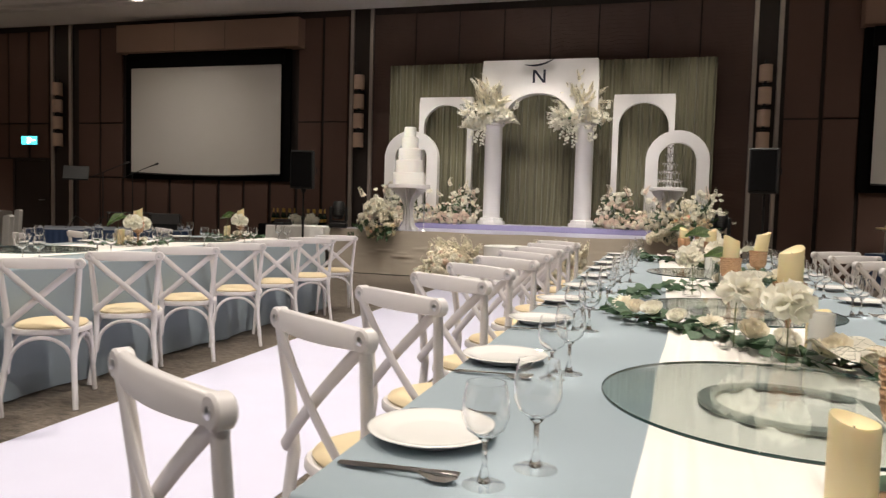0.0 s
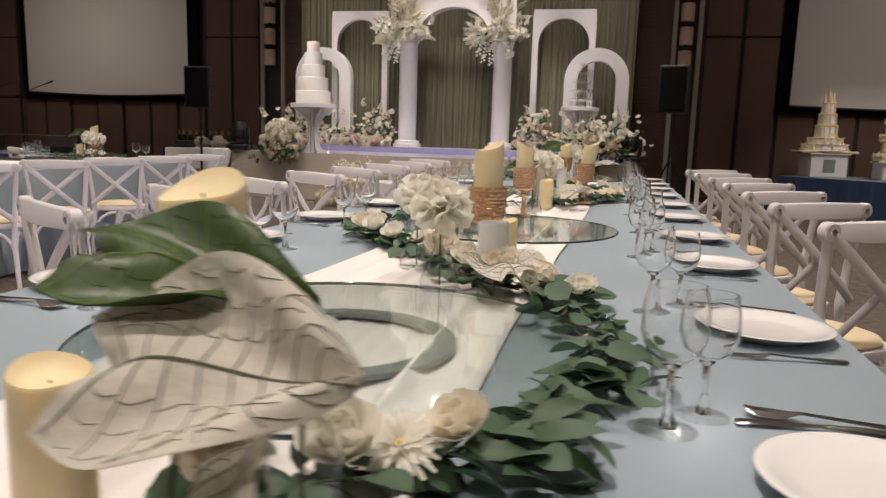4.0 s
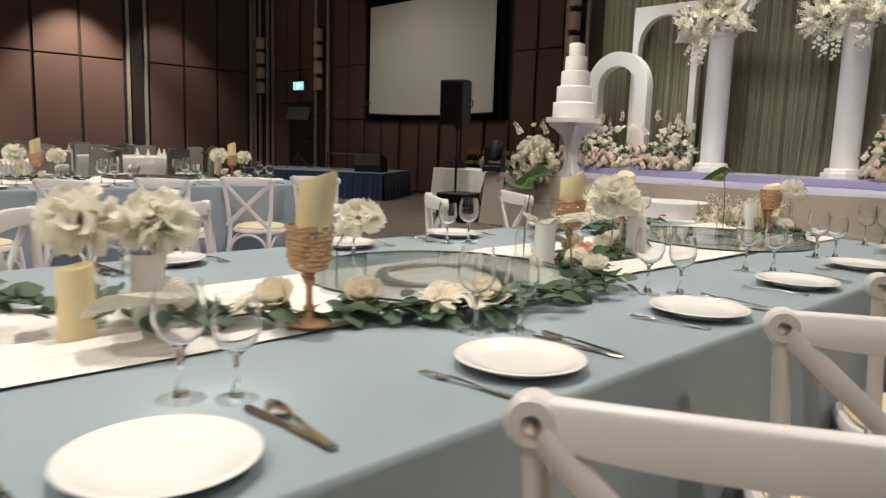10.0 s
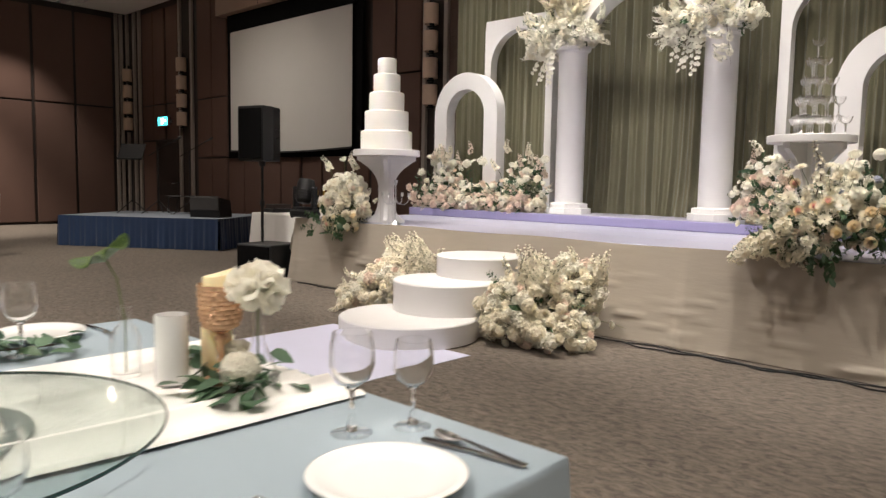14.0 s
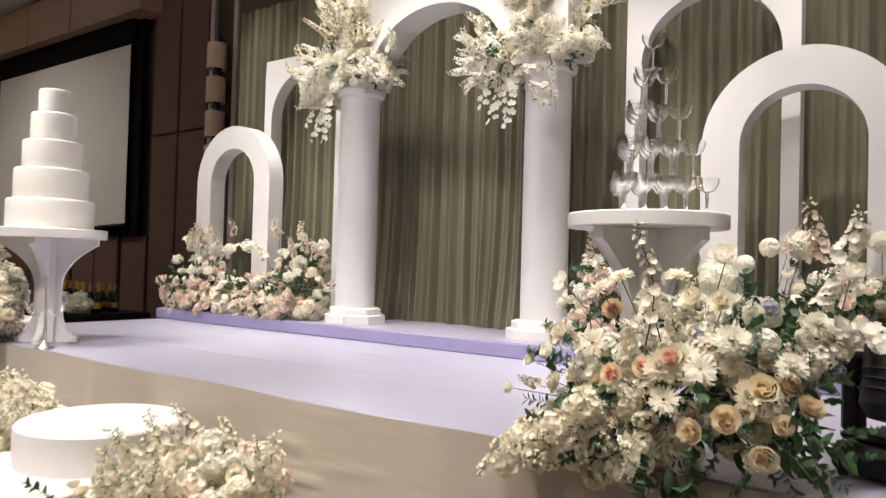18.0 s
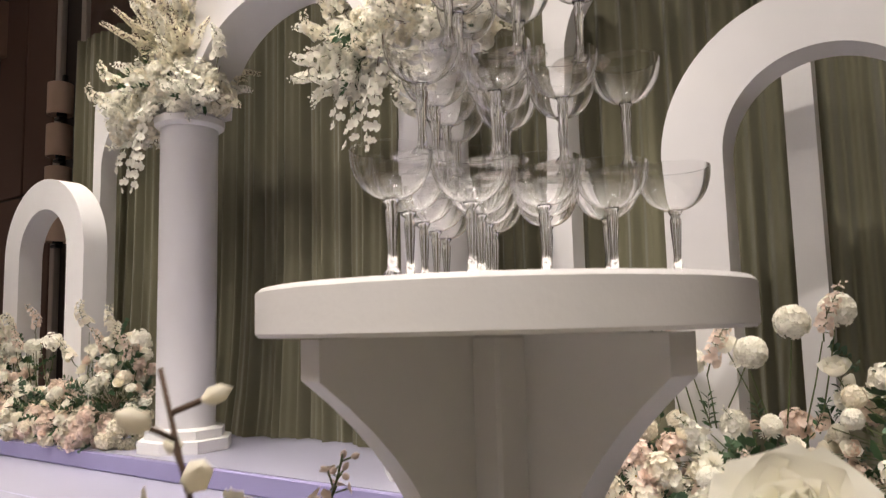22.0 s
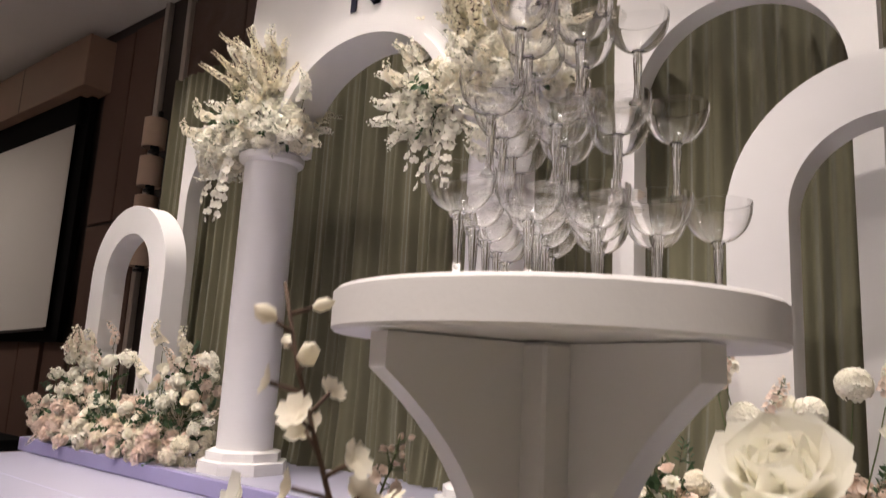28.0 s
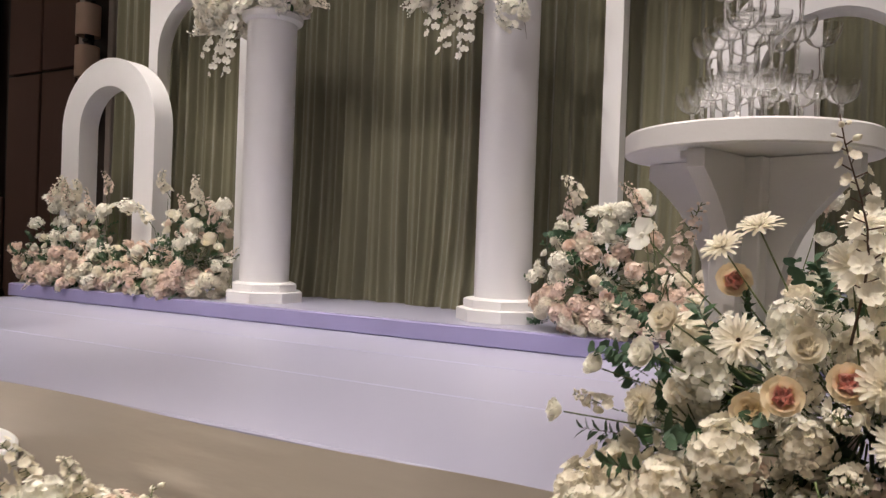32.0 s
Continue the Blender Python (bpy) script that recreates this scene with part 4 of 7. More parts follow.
def strip(left, right, y0, y1, seed):
    """A soft white cloth laid along a table in long loose pleats; left and right give its edges as (y, x) pairs."""
    rnd = random.Random(seed)
    ph = [rnd.uniform(0, 6) for _ in range(4)]

    def edge(pairs, y):
        for (a, p), (b, q) in zip(pairs, pairs[1:]):
            if y <= b:
                return p + (q - p) * (y - a) / (b - a)
        return pairs[-1][1]

    def lie(u, v):
        y = y0 + (y1 - y0) * u
        x0, x1 = edge(left, y), edge(right, y)
        x = x0 + (x1 - x0) * v + 0.006 * math.sin(1.9 * y + ph[0] + v) + 0.003 * math.sin(7 * y + ph[1])
        wander = 0.7 * math.sin(0.8 * y + ph[2]) + 0.35 * math.sin(2.3 * y + ph[3])
        up = 0.0035 + 0.009 * max(0, math.sin(37 * v + wander + ph[1])) ** 4 * (0.55 + 0.45 * math.sin(1.3 * y + 9 * v))
        up += 0.011 * max(0, math.sin(16 * v + 1.6 * wander + ph[0])) ** 9 + 0.0015 * (1 + math.sin(90 * v + 2.1 * y))
        return (x, y, 0.7515 + up)

    return solid("table_runner", Geo().grid(int((y1 - y0) * 14), 72, lie).mesh("table_runner", RUNNERCLOTH, True, 180), "white loosely pleated cloth runner along the table", "table runner")


strip([(3.7, -0.385), (5.4, -0.287), (8.0, -0.285), (10.1, -0.31)], [(3.7, 0.185), (5.4, 0.212), (6.4, 0.243), (8.7, 0.288), (10.1, 0.342)], 3.74, 10.08, 3)
strip([(1.0, -4.97), (10.1, -4.97)], [(1.0, -4.32), (10.1, -4.32)], 1.1, 10.0, 7)


def turntable(x, y):
    t = thing("glass_turntable", "round green-edged glass turntable on a grey ring", "lazy susan", "table turntables", m=pose(x, y, 0.7635))
    part("bearing_ring", Geo().lathe([(0.155, 0.0), (0.19, 0.0), (0.19, 0.008), (0.155, 0.008)], 64, closed=True).mesh("bearing_ring", RINGGREY, True, 30), t, "grey bearing ring")
    part("glass_top", Geo().lathe([(0.0, 0.0085), (0.392, 0.0085), (0.394, 0.0105), (0.394, 0.0145), (0.392, 0.0165), (0.0, 0.0165)], 96).mesh("glass_top", DISCGLASS, True, 40), t).visible_shadow = False
    part("rim", Geo().lathe([(0.3945, 0.009), (0.3965, 0.0105), (0.3965, 0.0145), (0.3945, 0.016)], 96, closed=True).mesh("rim", GLASSEDGE, True, 180), t, "dark green polished rim")
    return t


for y, x in ((9.35, 0.075), (7.80, 0.01), (5.95, -0.008), (4.45, -0.06)):
    turntable(x, y)
for y in (8.9, 7.0, 5.1, 3.2):
    turntable(-4.64, y)

for x, y in ((0.625, 4.15), (0.637, 4.78), (0.637, 5.475), (0.65, 6.065), (0.648, 6.72), (0.66, 7.36), (0.665, 8.02), (0.672, 8.63), (0.688, 9.18), (0.688, 9.82)):
    setting(x, y, 0.752, 0)
for x, y in ((-0.73, 4.03), (-0.735, 4.73), (-0.745, 5.44), (-0.735, 6.06), (-0.695, 6.7), (-0.68, 7.3), (-0.68, 7.97), (-0.68, 8.53), (-0.65, 9.17), (-0.66, 9.79)):
    setting(x, y, 0.752, 180)
for k in range(9):
    setting(-3.95, 9.5 - 0.645 * k, 0.752, 0, False)
    if k < 7:
        setting(-5.27, 9.5 - 0.645 * k, 0.752, 180, False)


# ---- chairs ----
def cross_chair():
    c = thing("crossback_chair", "white crossback chair with cream round seat pad", "chair", "white crossback chairs")
    arc = lambda x: -0.235 - 0.03 * (1 - (x / 0.21) ** 2)
    n = 12
    vs = []
    for i in range(n + 1):
        x = -0.215 + 0.43 * i / n
        y, top, low = arc(x), 0.879 - 0.008 * (x / 0.21) ** 2, 0.812 + 0.004 * (x / 0.21) ** 2
        vs += [(x, y - 0.013, low + 0.004), (x, y - 0.013, top - 0.006), (x, y - 0.006, top), (x, y + 0.006, top), (x, y + 0.013, top - 0.006), (x, y + 0.013, low + 0.004), (x, y, low)]
    fs = [tuple(range(7)), tuple(reversed(range(7 * n, 7 * n + 7)))]
    for i in range(n):
        for s in range(7):
            t = (s + 1) % 7
            fs.append((7 * i + s, 7 * i + 7 + s, 7 * i + 7 + t, 7 * i + t))
    rail = part("top_rail", Geo().add(vs, fs).mesh("top_rail", WHITECHAIR, True, 50), c)
    for sx in (-1, 1):
        part("rail_end", Geo().lathe([(0, -0.019), (0.026, -0.019), (0.031, -0.014), (0.031, 0.014), (0.026, 0.019), (0, 0.019)], 20, pose(sx * 0.212, -0.236, 0.844, 90, 0, 0)).mesh("rail_end", WHITECHAIR, True, 40), rail)
        part("bolt", Geo().lathe([(0, -0.004), (0.011, -0.003), (0.011, 0.0), (0.005, 0.003), (0, 0.0035)], 10, pose(sx * 0.212, -0.2575, 0.844, 90, 0, 0)).mesh("bolt", CHROME, True, 40), rail, "small steel bolt")
        part("back_leg", Geo().tube([(sx * 0.205, -0.30, 0.003), (sx * 0.19, -0.262, 0.15), (sx * 0.175, -0.225, 0.32), (sx * 0.178, -0.205, 0.46), (sx * 0.192, -0.212, 0.62), (sx * 0.212, -0.238, 0.842)], [0.015, 0.0165, 0.018, 0.019, 0.017, 0.016], 10).mesh("back_leg", WHITECHAIR), c)
        part("front_leg", Geo().tube([(sx * 0.185, 0.19, 0.003), (sx * 0.172, 0.168, 0.25), (sx * 0.162, 0.15, 0.428)], [0.0135, 0.017, 0.018], 10).mesh("front_leg", WHITECHAIR), c)
        pts = []
        for i in range(9):
            u = i / 8
            pts.append((sx * (0.206 - 0.395 * u), -0.24 - 0.018 * math.sin(math.pi * u) + sx * 0.008, 0.835 - 0.355 * u))
        part("cross_slat", Geo().tube(pts, 0.019, 8, flat=0.42).mesh("cross_slat", WHITECHAIR), c)
        hoop_side = [(sx * 0.178, -0.21 + 0.36 * (0.5 - 0.5 * math.cos(math.pi * i / 12)), 0.2 + 0.205 * math.sin(math.pi * i / 12) ** 0.8) for i in range(13)]
        part("side_hoop", Geo().tube(hoop_side, 0.0105, 8).mesh("side_hoop", WHITECHAIR), c)
    for y, z0 in ((-0.222, 0.22), (0.155, 0.22)):
        pts = [(-0.172 * math.cos(math.pi * i / 14), y, z0 + 0.19 * math.sin(math.pi * i / 14) ** 0.8) for i in range(15)]
        part("hoop", Geo().tube(pts, 0.0115, 8).mesh("hoop", WHITECHAIR), c)
    n = 40
    outline = [(0.212 * math.copysign(abs(math.cos(2 * math.pi * i / n)) ** 0.8, math.cos(2 * math.pi * i / n)), -0.02 + 0.205 * math.copysign(abs(math.sin(2 * math.pi * i / n)) ** 0.75, math.sin(2 * math.pi * i / n))) for i in range(n)]

    def layered(levels):
        vs = [(x * s, -0.02 + (y + 0.02) * s, z) for s, z in levels for x, y in outline]
        fs = [tuple(reversed(range(n))), tuple((len(levels) - 1) * n + i for i in range(n))]
        for r in range(len(levels) - 1):
            fs += [(r * n + i, r * n + (i + 1) % n, (r + 1) * n + (i + 1) % n, (r + 1) * n + i) for i in range(n)]
        return Geo().add(vs, fs)

    part("seat", layered([(0.95, 0.42), (1.0, 0.428), (1.0, 0.447), (0.97, 0.455)]).mesh("seat", WHITECHAIR, True, 40), c)
    part("seat_pad", layered([(0.88, 0.4555), (0.905, 0.465), (0.86, 0.478), (0.7, 0.486), (0.35, 0.49)]).mesh("seat_pad", CUSHION, True, 60), c, "cream vinyl seat pad")
    return c


CHAIR = cross_chair()
CHAIR.matrix_world = turned(1.035, 9.82, 0, 29.5)
rc = random.Random(5)
for x, y in ((1.035, 9.225), (1.045, 8.57), (1.05, 7.98), (1.04, 7.305), (1.035, 6.665), (1.045, 6.02), (1.045, 5.385), (1.045, 4.76)):
    copy_thing(CHAIR, turned(x, y, 0, 29.5 + rc.uniform(-1.5, 1.5)))
for k in range(10):
    copy_thing(CHAIR, turned(-1.065 + rc.uniform(-0.01, 0.01), 4.07 + 0.63 * k, 0, -31.5 + rc.uniform(-2, 2)))
for k in range(11):
    copy_thing(CHAIR, turned(-3.66 + rc.uniform(-0.015, 0.015), 10.0 - 0.645 * k, 0, 29 + rc.uniform(-3, 3), 0.95))
for k in range(8):
    copy_thing(CHAIR, turned(-5.6, 10.0 - 0.645 * k, 0, -30 + rc.uniform(-4, 4), 0.95))

# ---- flowers ----
def petal(g, m, length, width, cup, n=3, tip=0.35, curl=0.0, across=2):
    """One curved petal from the origin along +y, cupped upwards."""
    def place(u, v):
        w = width * (math.sin(math.pi * (0.12 + 0.88 * min(1, u * (1 - tip * 0.3)))) ** 0.7 if u < 0.999 else tip)
        s = (v - 0.5) * 2
        return (s * w / 2, length * u, cup * length * (u * u) + 0.25 * width * s * s * (1 - u * 0.5) - curl * length * max(0, u - 0.7) ** 2 * 6)
    return g.grid(n, across, place, m)


def rose_mesh(name, material, inner=None, r=0.045):
    g, h = Geo(), Geo()
    rnd = random.Random(len(name) * 7 + 3)
    for ring, (count, tilt, size, lift) in enumerate(((5, 34, 0.92, 0.0), (5, 50, 0.9, 0.003), (5, 63, 0.8, 0.006), (5, 74, 0.68, 0.009), (4, 82, 0.54, 0.012), (3, 88, 0.4, 0.014))):
        for k in range(count):
            a = 360 * k / count + ring * 31 + rnd.uniform(-8, 8)
            m = pose(0, 0, lift, 0, 0, a) @ pose(0, 0.004 + 0.006 * (4 - ring) / 4, 0, tilt + rnd.uniform(-6, 6), 0, 0)
            petal(h if inner and ring > 1 else g, m, r * size, r * size * 1.25, 0.30, 5, 0.7, 0.16 if ring < 2 else 0.04, 4)
    me = g.join(h).mesh(name, material, True, 180) if not inner else None
    if inner:
        n = len(g.f)
        me = Geo().join(g).join(h).mesh(name, material, True, 180)
        me.materials.append(inner)
        me.polygons.foreach_set("material_index", [0 if i < n else 1 for i in range(len(me.polygons))])
    return me


def daisy_mesh(name, material, eye, r=0.052):
    """A gerbera: two rings of long narrow petals, an inner frill and a dark eye."""
    g = Geo()
    rnd = random.Random(8)
    for ring, (count, tilt, size, width) in enumerate(((21, 3, 1.0, 0.2), (19, 17, 0.92, 0.19), (16, 38, 0.6, 0.15), (14, 58, 0.4, 0.12))):
        for k in range(count):
            m = pose(0, 0, 0.0025 * ring, 0, 0, 360 * k / count + 9 * ring + rnd.uniform(-5, 5)) @ pose(0, 0.005, 0, tilt + rnd.uniform(-9, 9), rnd.uniform(-12, 12), 0)
            petal(g, m, r * size * rnd.uniform(0.9, 1.06), r * width, 0.1, 5, 0.6, 0.16)
    n = len(g.f)
    g.lathe([(0.0, 0.012), (0.004, 0.011), (0.0055, 0.006), (0.004, -0.002), (0, -0.004)], 10)
    me = g.mesh(name, material, True, 180)
    me.materials.append(eye)
    me.polygons.foreach_set("material_index", [0 if i < n else 1 for i in range(len(me.polygons))])
    return me


def dahlia_mesh(name, material, r=0.05):
    """A full dahlia: many rings of short narrow petals over a low dome."""
    g = Geo()
    rnd = random.Random(14)
    for ring in range(8):
        q = ring / 7
        for k in range(int(24 - 15 * q)):
            m = pose(0, 0, 0.014 * q, 0, 0, 360 * k / int(24 - 15 * q) + 11 * ring + rnd.uniform(-6, 6)) @ pose(0, 0.003, 0, 2 + 80 * q + rnd.uniform(-8, 8), rnd.uniform(-10, 10), 0)
            petal(g, m, r * (1 - 0.52 * q) * rnd.uniform(0.9, 1.05), r * 0.23, 0.22, 4, 0.5, 0.1)
    return g.mesh(name, material, True, 180)


def floret(g, m, r, petals=4):
    for k in range(petals):
        petal(g, m @ pose(0, 0, 0, 0, 0, 360 * k / petals) @ pose(0, 0, 0, 14, 0, 0), r, r * 0.95, 0.15, 2, 0.8)


def up_to(d, spin=0.0):
    """Turns +z to the direction d."""
    return Vector(d).to_track_quat("Z", "Y").to_matrix().to_4x4() @ pose(0, 0, 0, 0, 0, spin)


def ball_mesh(name, material, r=0.045, count=46, size=0.014, loose=0.0, petals=4):
    """A hydrangea head or, where loose, an uneven cluster of blossom: small florets over a dome."""
    g = Geo()
    rnd = random.Random(count)
    for i in range(count):
        z = 1 - 1.65 * (i + 0.5) / count
        a = 2.39996 * i
        q = math.sqrt(max(0, 1 - z * z))
        d = Vector((q * math.cos(a), q * math.sin(a), z))
        tip = (d + Vector((rnd.uniform(-1, 1), rnd.uniform(-1, 1), rnd.uniform(-1, 1))) * loose).normalized()
        floret(g, Matrix.Translation(d * r * rnd.uniform(0.86 - 0.6 * loose, 1.05 + 0.5 * loose)) @ up_to(tip, rnd.uniform(0, 90)), size * rnd.uniform(0.85 - 0.4 * loose, 1.2), petals)
    if not loose:
        g.lathe([(0, -0.6 * r), (0.5 * r, -0.5 * r), (0.84 * r, 0), (0.6 * r, 0.55 * r), (0, 0.8 * r)], 10)
    return g.mesh(name, material, True, 180)


def spray_mesh(name, material, stem, length=0.22, count=20, size=0.016, droop=0.0, bud=True, seed=1):
    """A branch along +z with small five-petalled blossoms, larger towards the foot."""
    g, s = Geo(), Geo()
    rnd = random.Random(seed)
    axis = [(0.25 * length * droop * (u * u), 0.02 * math.sin(5 * u + seed), length * u * (1 - 0.25 * droop * u)) for u in [i / 8 for i in range(9)]]
    s.tube(axis, [0.0026 - 0.0016 * i / 8 for i in range(9)], 5)
    for i in range(count):
        u = 0.18 + 0.8 * i / count
        p = Vector(axis[min(8, int(u * 8))]).lerp(Vector(axis[min(8, int(u * 8) + 1)]), u * 8 % 1)
        a = 2.4 * i + rnd.uniform(-0.4, 0.4)
        d = Vector((math.cos(a), math.sin(a), 0.35 + rnd.uniform(-0.2, 0.4))).normalized()
        k = size * (1.15 - 0.75 * u) * rnd.uniform(0.8, 1.2)
        c = p + d * (0.012 + 0.8 * k)
        s.tube([p, c], 0.0012, 4)
        if bud and u > 0.84:
            g.lathe([(0, -k), (k * 0.6, -k * 0.3), (k * 0.55, k * 0.4), (0, k)], 6, Matrix.Translation(c) @ up_to(d))
        else:
            floret(g, Matrix.Translation(c) @ up_to(d, rnd.uniform(0, 70)), k * 1.25, 5)
    n = len(g.f)
    me = g.join(s).mesh(name, material, True, 180)
    me.materials.append(stem)
    me.polygons.foreach_set("material_index", [0 if i < n else 1 for i in range(len(me.polygons))])
    return me


def orchid_mesh(name, material, r=0.034):
    g = Geo()
    for a, l, w in ((90, 1.0, 1.2), (-90, 1.0, 1.2), (0, 0.95, 0.7), (135, 0.9, 0.62), (-135, 0.9, 0.62)):
        petal(g, pose(0, 0, 0, 0, 0, a) @ pose(0, 0.002, 0, 10, 0, 0), r * l, r * w, 0.12, 3, 0.75)
    g.lathe([(0, 0.012), (0.005, 0.008), (0.006, 0.0), (0, -0.003)], 6)
    return g.mesh(name, material, True, 180)


def leaf_mesh(name, material, length=0.07, width=0.03, fold=0.25, droop=0.3):
    g = Geo()
    def place(u, v):
        s = (v - 0.5) * 2
        w = width / 2 * math.sin(math.pi * u ** 0.85) ** 0.8
        return (s * w, length * u, fold * abs(s) * w - droop * length * u * u)
    g.grid(5, 2, place)
    return g.mesh(name, material, True, 180)


def sprig_mesh(name, material, stem, length=0.24, pairs=8, lw=0.04, ll=0.055, seed=2):
    """A leafy twig along +z with leaves on both sides."""
    g, s = Geo(), Geo()
    rnd = random.Random(seed)
    s.tube([(0, 0, 0), (0.015, 0, 0.5 * length), (0.05, 0.01, length)], [0.002, 0.0017, 0.001], 5)
    for i in range(2 * pairs):
        u = 0.12 + 0.88 * i / (2 * pairs)
        p = Vector((0.05 * u * u, 0.01 * u, u * length))
        a = 180 * (i % 2) + rnd.uniform(-50, 50)
        m = Matrix.Translation(p) @ pose(0, 0, 0, 0, 0, a) @ pose(0, 0, 0, 38 + rnd.uniform(-18, 22), rnd.uniform(-30, 30), 0)
        k = rnd.uniform(0.75, 1.15)
        def place(x, y, m=m, k=k):
            t = (y - 0.5) * 2
            w = lw * k / 2 * math.sin(math.pi * x ** 0.8) ** 0.75
            return (t * w, ll * k * x, 0.25 * abs(t) * w - 0.2 * ll * x * x)
        g.grid(3, 2, place, m)
    n = len(g.f)
    me = g.join(s).mesh(name, material, True, 180)
    me.materials.append(stem)
    me.polygons.foreach_set("material_index", [0 if i < n else 1 for i in range(len(me.polygons))])
    return me


BLOOMS = {
    "white_rose": rose_mesh("white_rose", PETALWHITE, None, 0.046),
    "cream_rose": rose_mesh("cream_rose", PETALCREAM, None, 0.048),
    "peach_rose": rose_mesh("peach_rose", PETALPEACH, PETALPINK, 0.046),
    "apricot_rose": rose_mesh("apricot_rose", PETALPEACH, None, 0.044),
    "blush_rose": rose_mesh("blush_rose", PETALBLUSH, None, 0.044),
    "cream_daisy": daisy_mesh("cream_daisy", PETALCREAM, EYE_DARK, 0.05),
    "white_daisy": daisy_mesh("white_daisy", PETALWHITE, EYE_YELLOW, 0.048),
    "white_dahlia": dahlia_mesh("white_dahlia", PETALWHITE, 0.05),
    "cream_dahlia": dahlia_mesh("cream_dahlia", PETALCREAM, 0.05),
    "white_hydrangea": ball_mesh("white_hydrangea", PETALWHITE, 0.044, 120, 0.0125),
    "cream_hydrangea": ball_mesh("cream_hydrangea", PETALCREAM, 0.044, 90, 0.0125),
    "blue_hydrangea": ball_mesh("blue_hydrangea", PETALBLUE, 0.032, 30, 0.012),
    "cream_stock": ball_mesh("cream_stock", PETALCREAM, 0.046, 92, 0.0145, 0.5, 5),
    "white_stock": ball_mesh("white_stock", PETALWHITE, 0.046, 90, 0.0145, 0.5, 5),
    "blush_stock": ball_mesh("blush_stock", PETALBLUSH, 0.045, 86, 0.0145, 0.5, 5),
    "cream_spike": spray_mesh("cream_spike", PETALCREAM, STEM, 0.32, 30, 0.019, 0.15, True, 15),
    "white_spike": spray_mesh("white_spike", PETALWHITE, TWIG, 0.34, 40, 0.023, 0.2, True, 17),
    "white_spray": spray_mesh("white_spray", PETALWHITE, STEM, 0.22, 30, 0.019, 0.0, True, 2),
    "cream_spray": spray_mesh("cream_spray", PETALCREAM, STEM, 0.22, 30, 0.018, 0.2, True, 5),
    "cream_plume": spray_mesh("cream_plume", PAMPAS, TWIG, 0.42, 130, 0.0125, 0.15, True, 6),
    "blush_spray": spray_mesh("blush_spray", PETALBLUSH, STEM, 0.22, 38, 0.012, 0.1, True, 9),
    "blossom_twig": spray_mesh("blossom_twig", PETALCREAM, TWIG, 0.36, 28, 0.0155, 0.05, True, 12),
    "white_orchid": orchid_mesh("white_orchid", PETALWHITE),
    "leaf": leaf_mesh("leaf", LEAF, 0.085, 0.042),
    "leaf_sprig": sprig_mesh("leaf_sprig", LEAF, TWIG, 0.2, 7, 0.036, 0.062, 3),
    "eucalyptus_sprig": sprig_mesh("eucalyptus_sprig", EUCA, STEM, 0.22, 8, 0.056, 0.054, 4),
    "ruscus_sprig": sprig_mesh("ruscus_sprig", LEAF, STEM, 0.24, 9, 0.026, 0.066, 6),
}
DOTS = ("leaf", "leaf_sprig", "eucalyptus_sprig", "ruscus_sprig")


def put_bloom(parent, kind, place, d, s=1.0, spin=0.0):
    return part(kind, BLOOMS[kind], parent, "", Matrix.Translation(place) @ up_to(d, spin) @ Matrix.Scale(s, 4))


def core_mesh(radii, seed, count=420):
    """The dark leafy inside of an arrangement: many small leaves in an ellipsoid."""
    g = Geo()
    rnd = random.Random(seed)
    for _ in range(count):
        while True:
            p = Vector((rnd.uniform(-1, 1), rnd.uniform(-1, 1), rnd.uniform(-0.9, 1)))
            if 0.1 < p.length < 1:
                break
        d = (p.normalized() + Vector((rnd.uniform(-1, 1), rnd.uniform(-1, 1), rnd.uniform(-0.6, 1)))).normalized()
        q = Vector([a * b for a, b in zip(p, radii)])
        l, w = rnd.uniform(0.05, 0.085), rnd.uniform(0.02, 0.038)
        def place(u, v, l=l, w=w):
            s = (v - 0.5) * 2
            k = w / 2 * math.sin(math.pi * u ** 0.85) ** 0.8
            return (s * k, l * u, 0.25 * abs(s) * k - 0.2 * l * u * u)
        g.grid(3, 2, place, Matrix.Translation(q) @ up_to(d, rnd.uniform(0, 360)) @ pose(0, 0, 0, 60, 0, 0))
    return g.mesh("foliage", LEAF, True, 180)


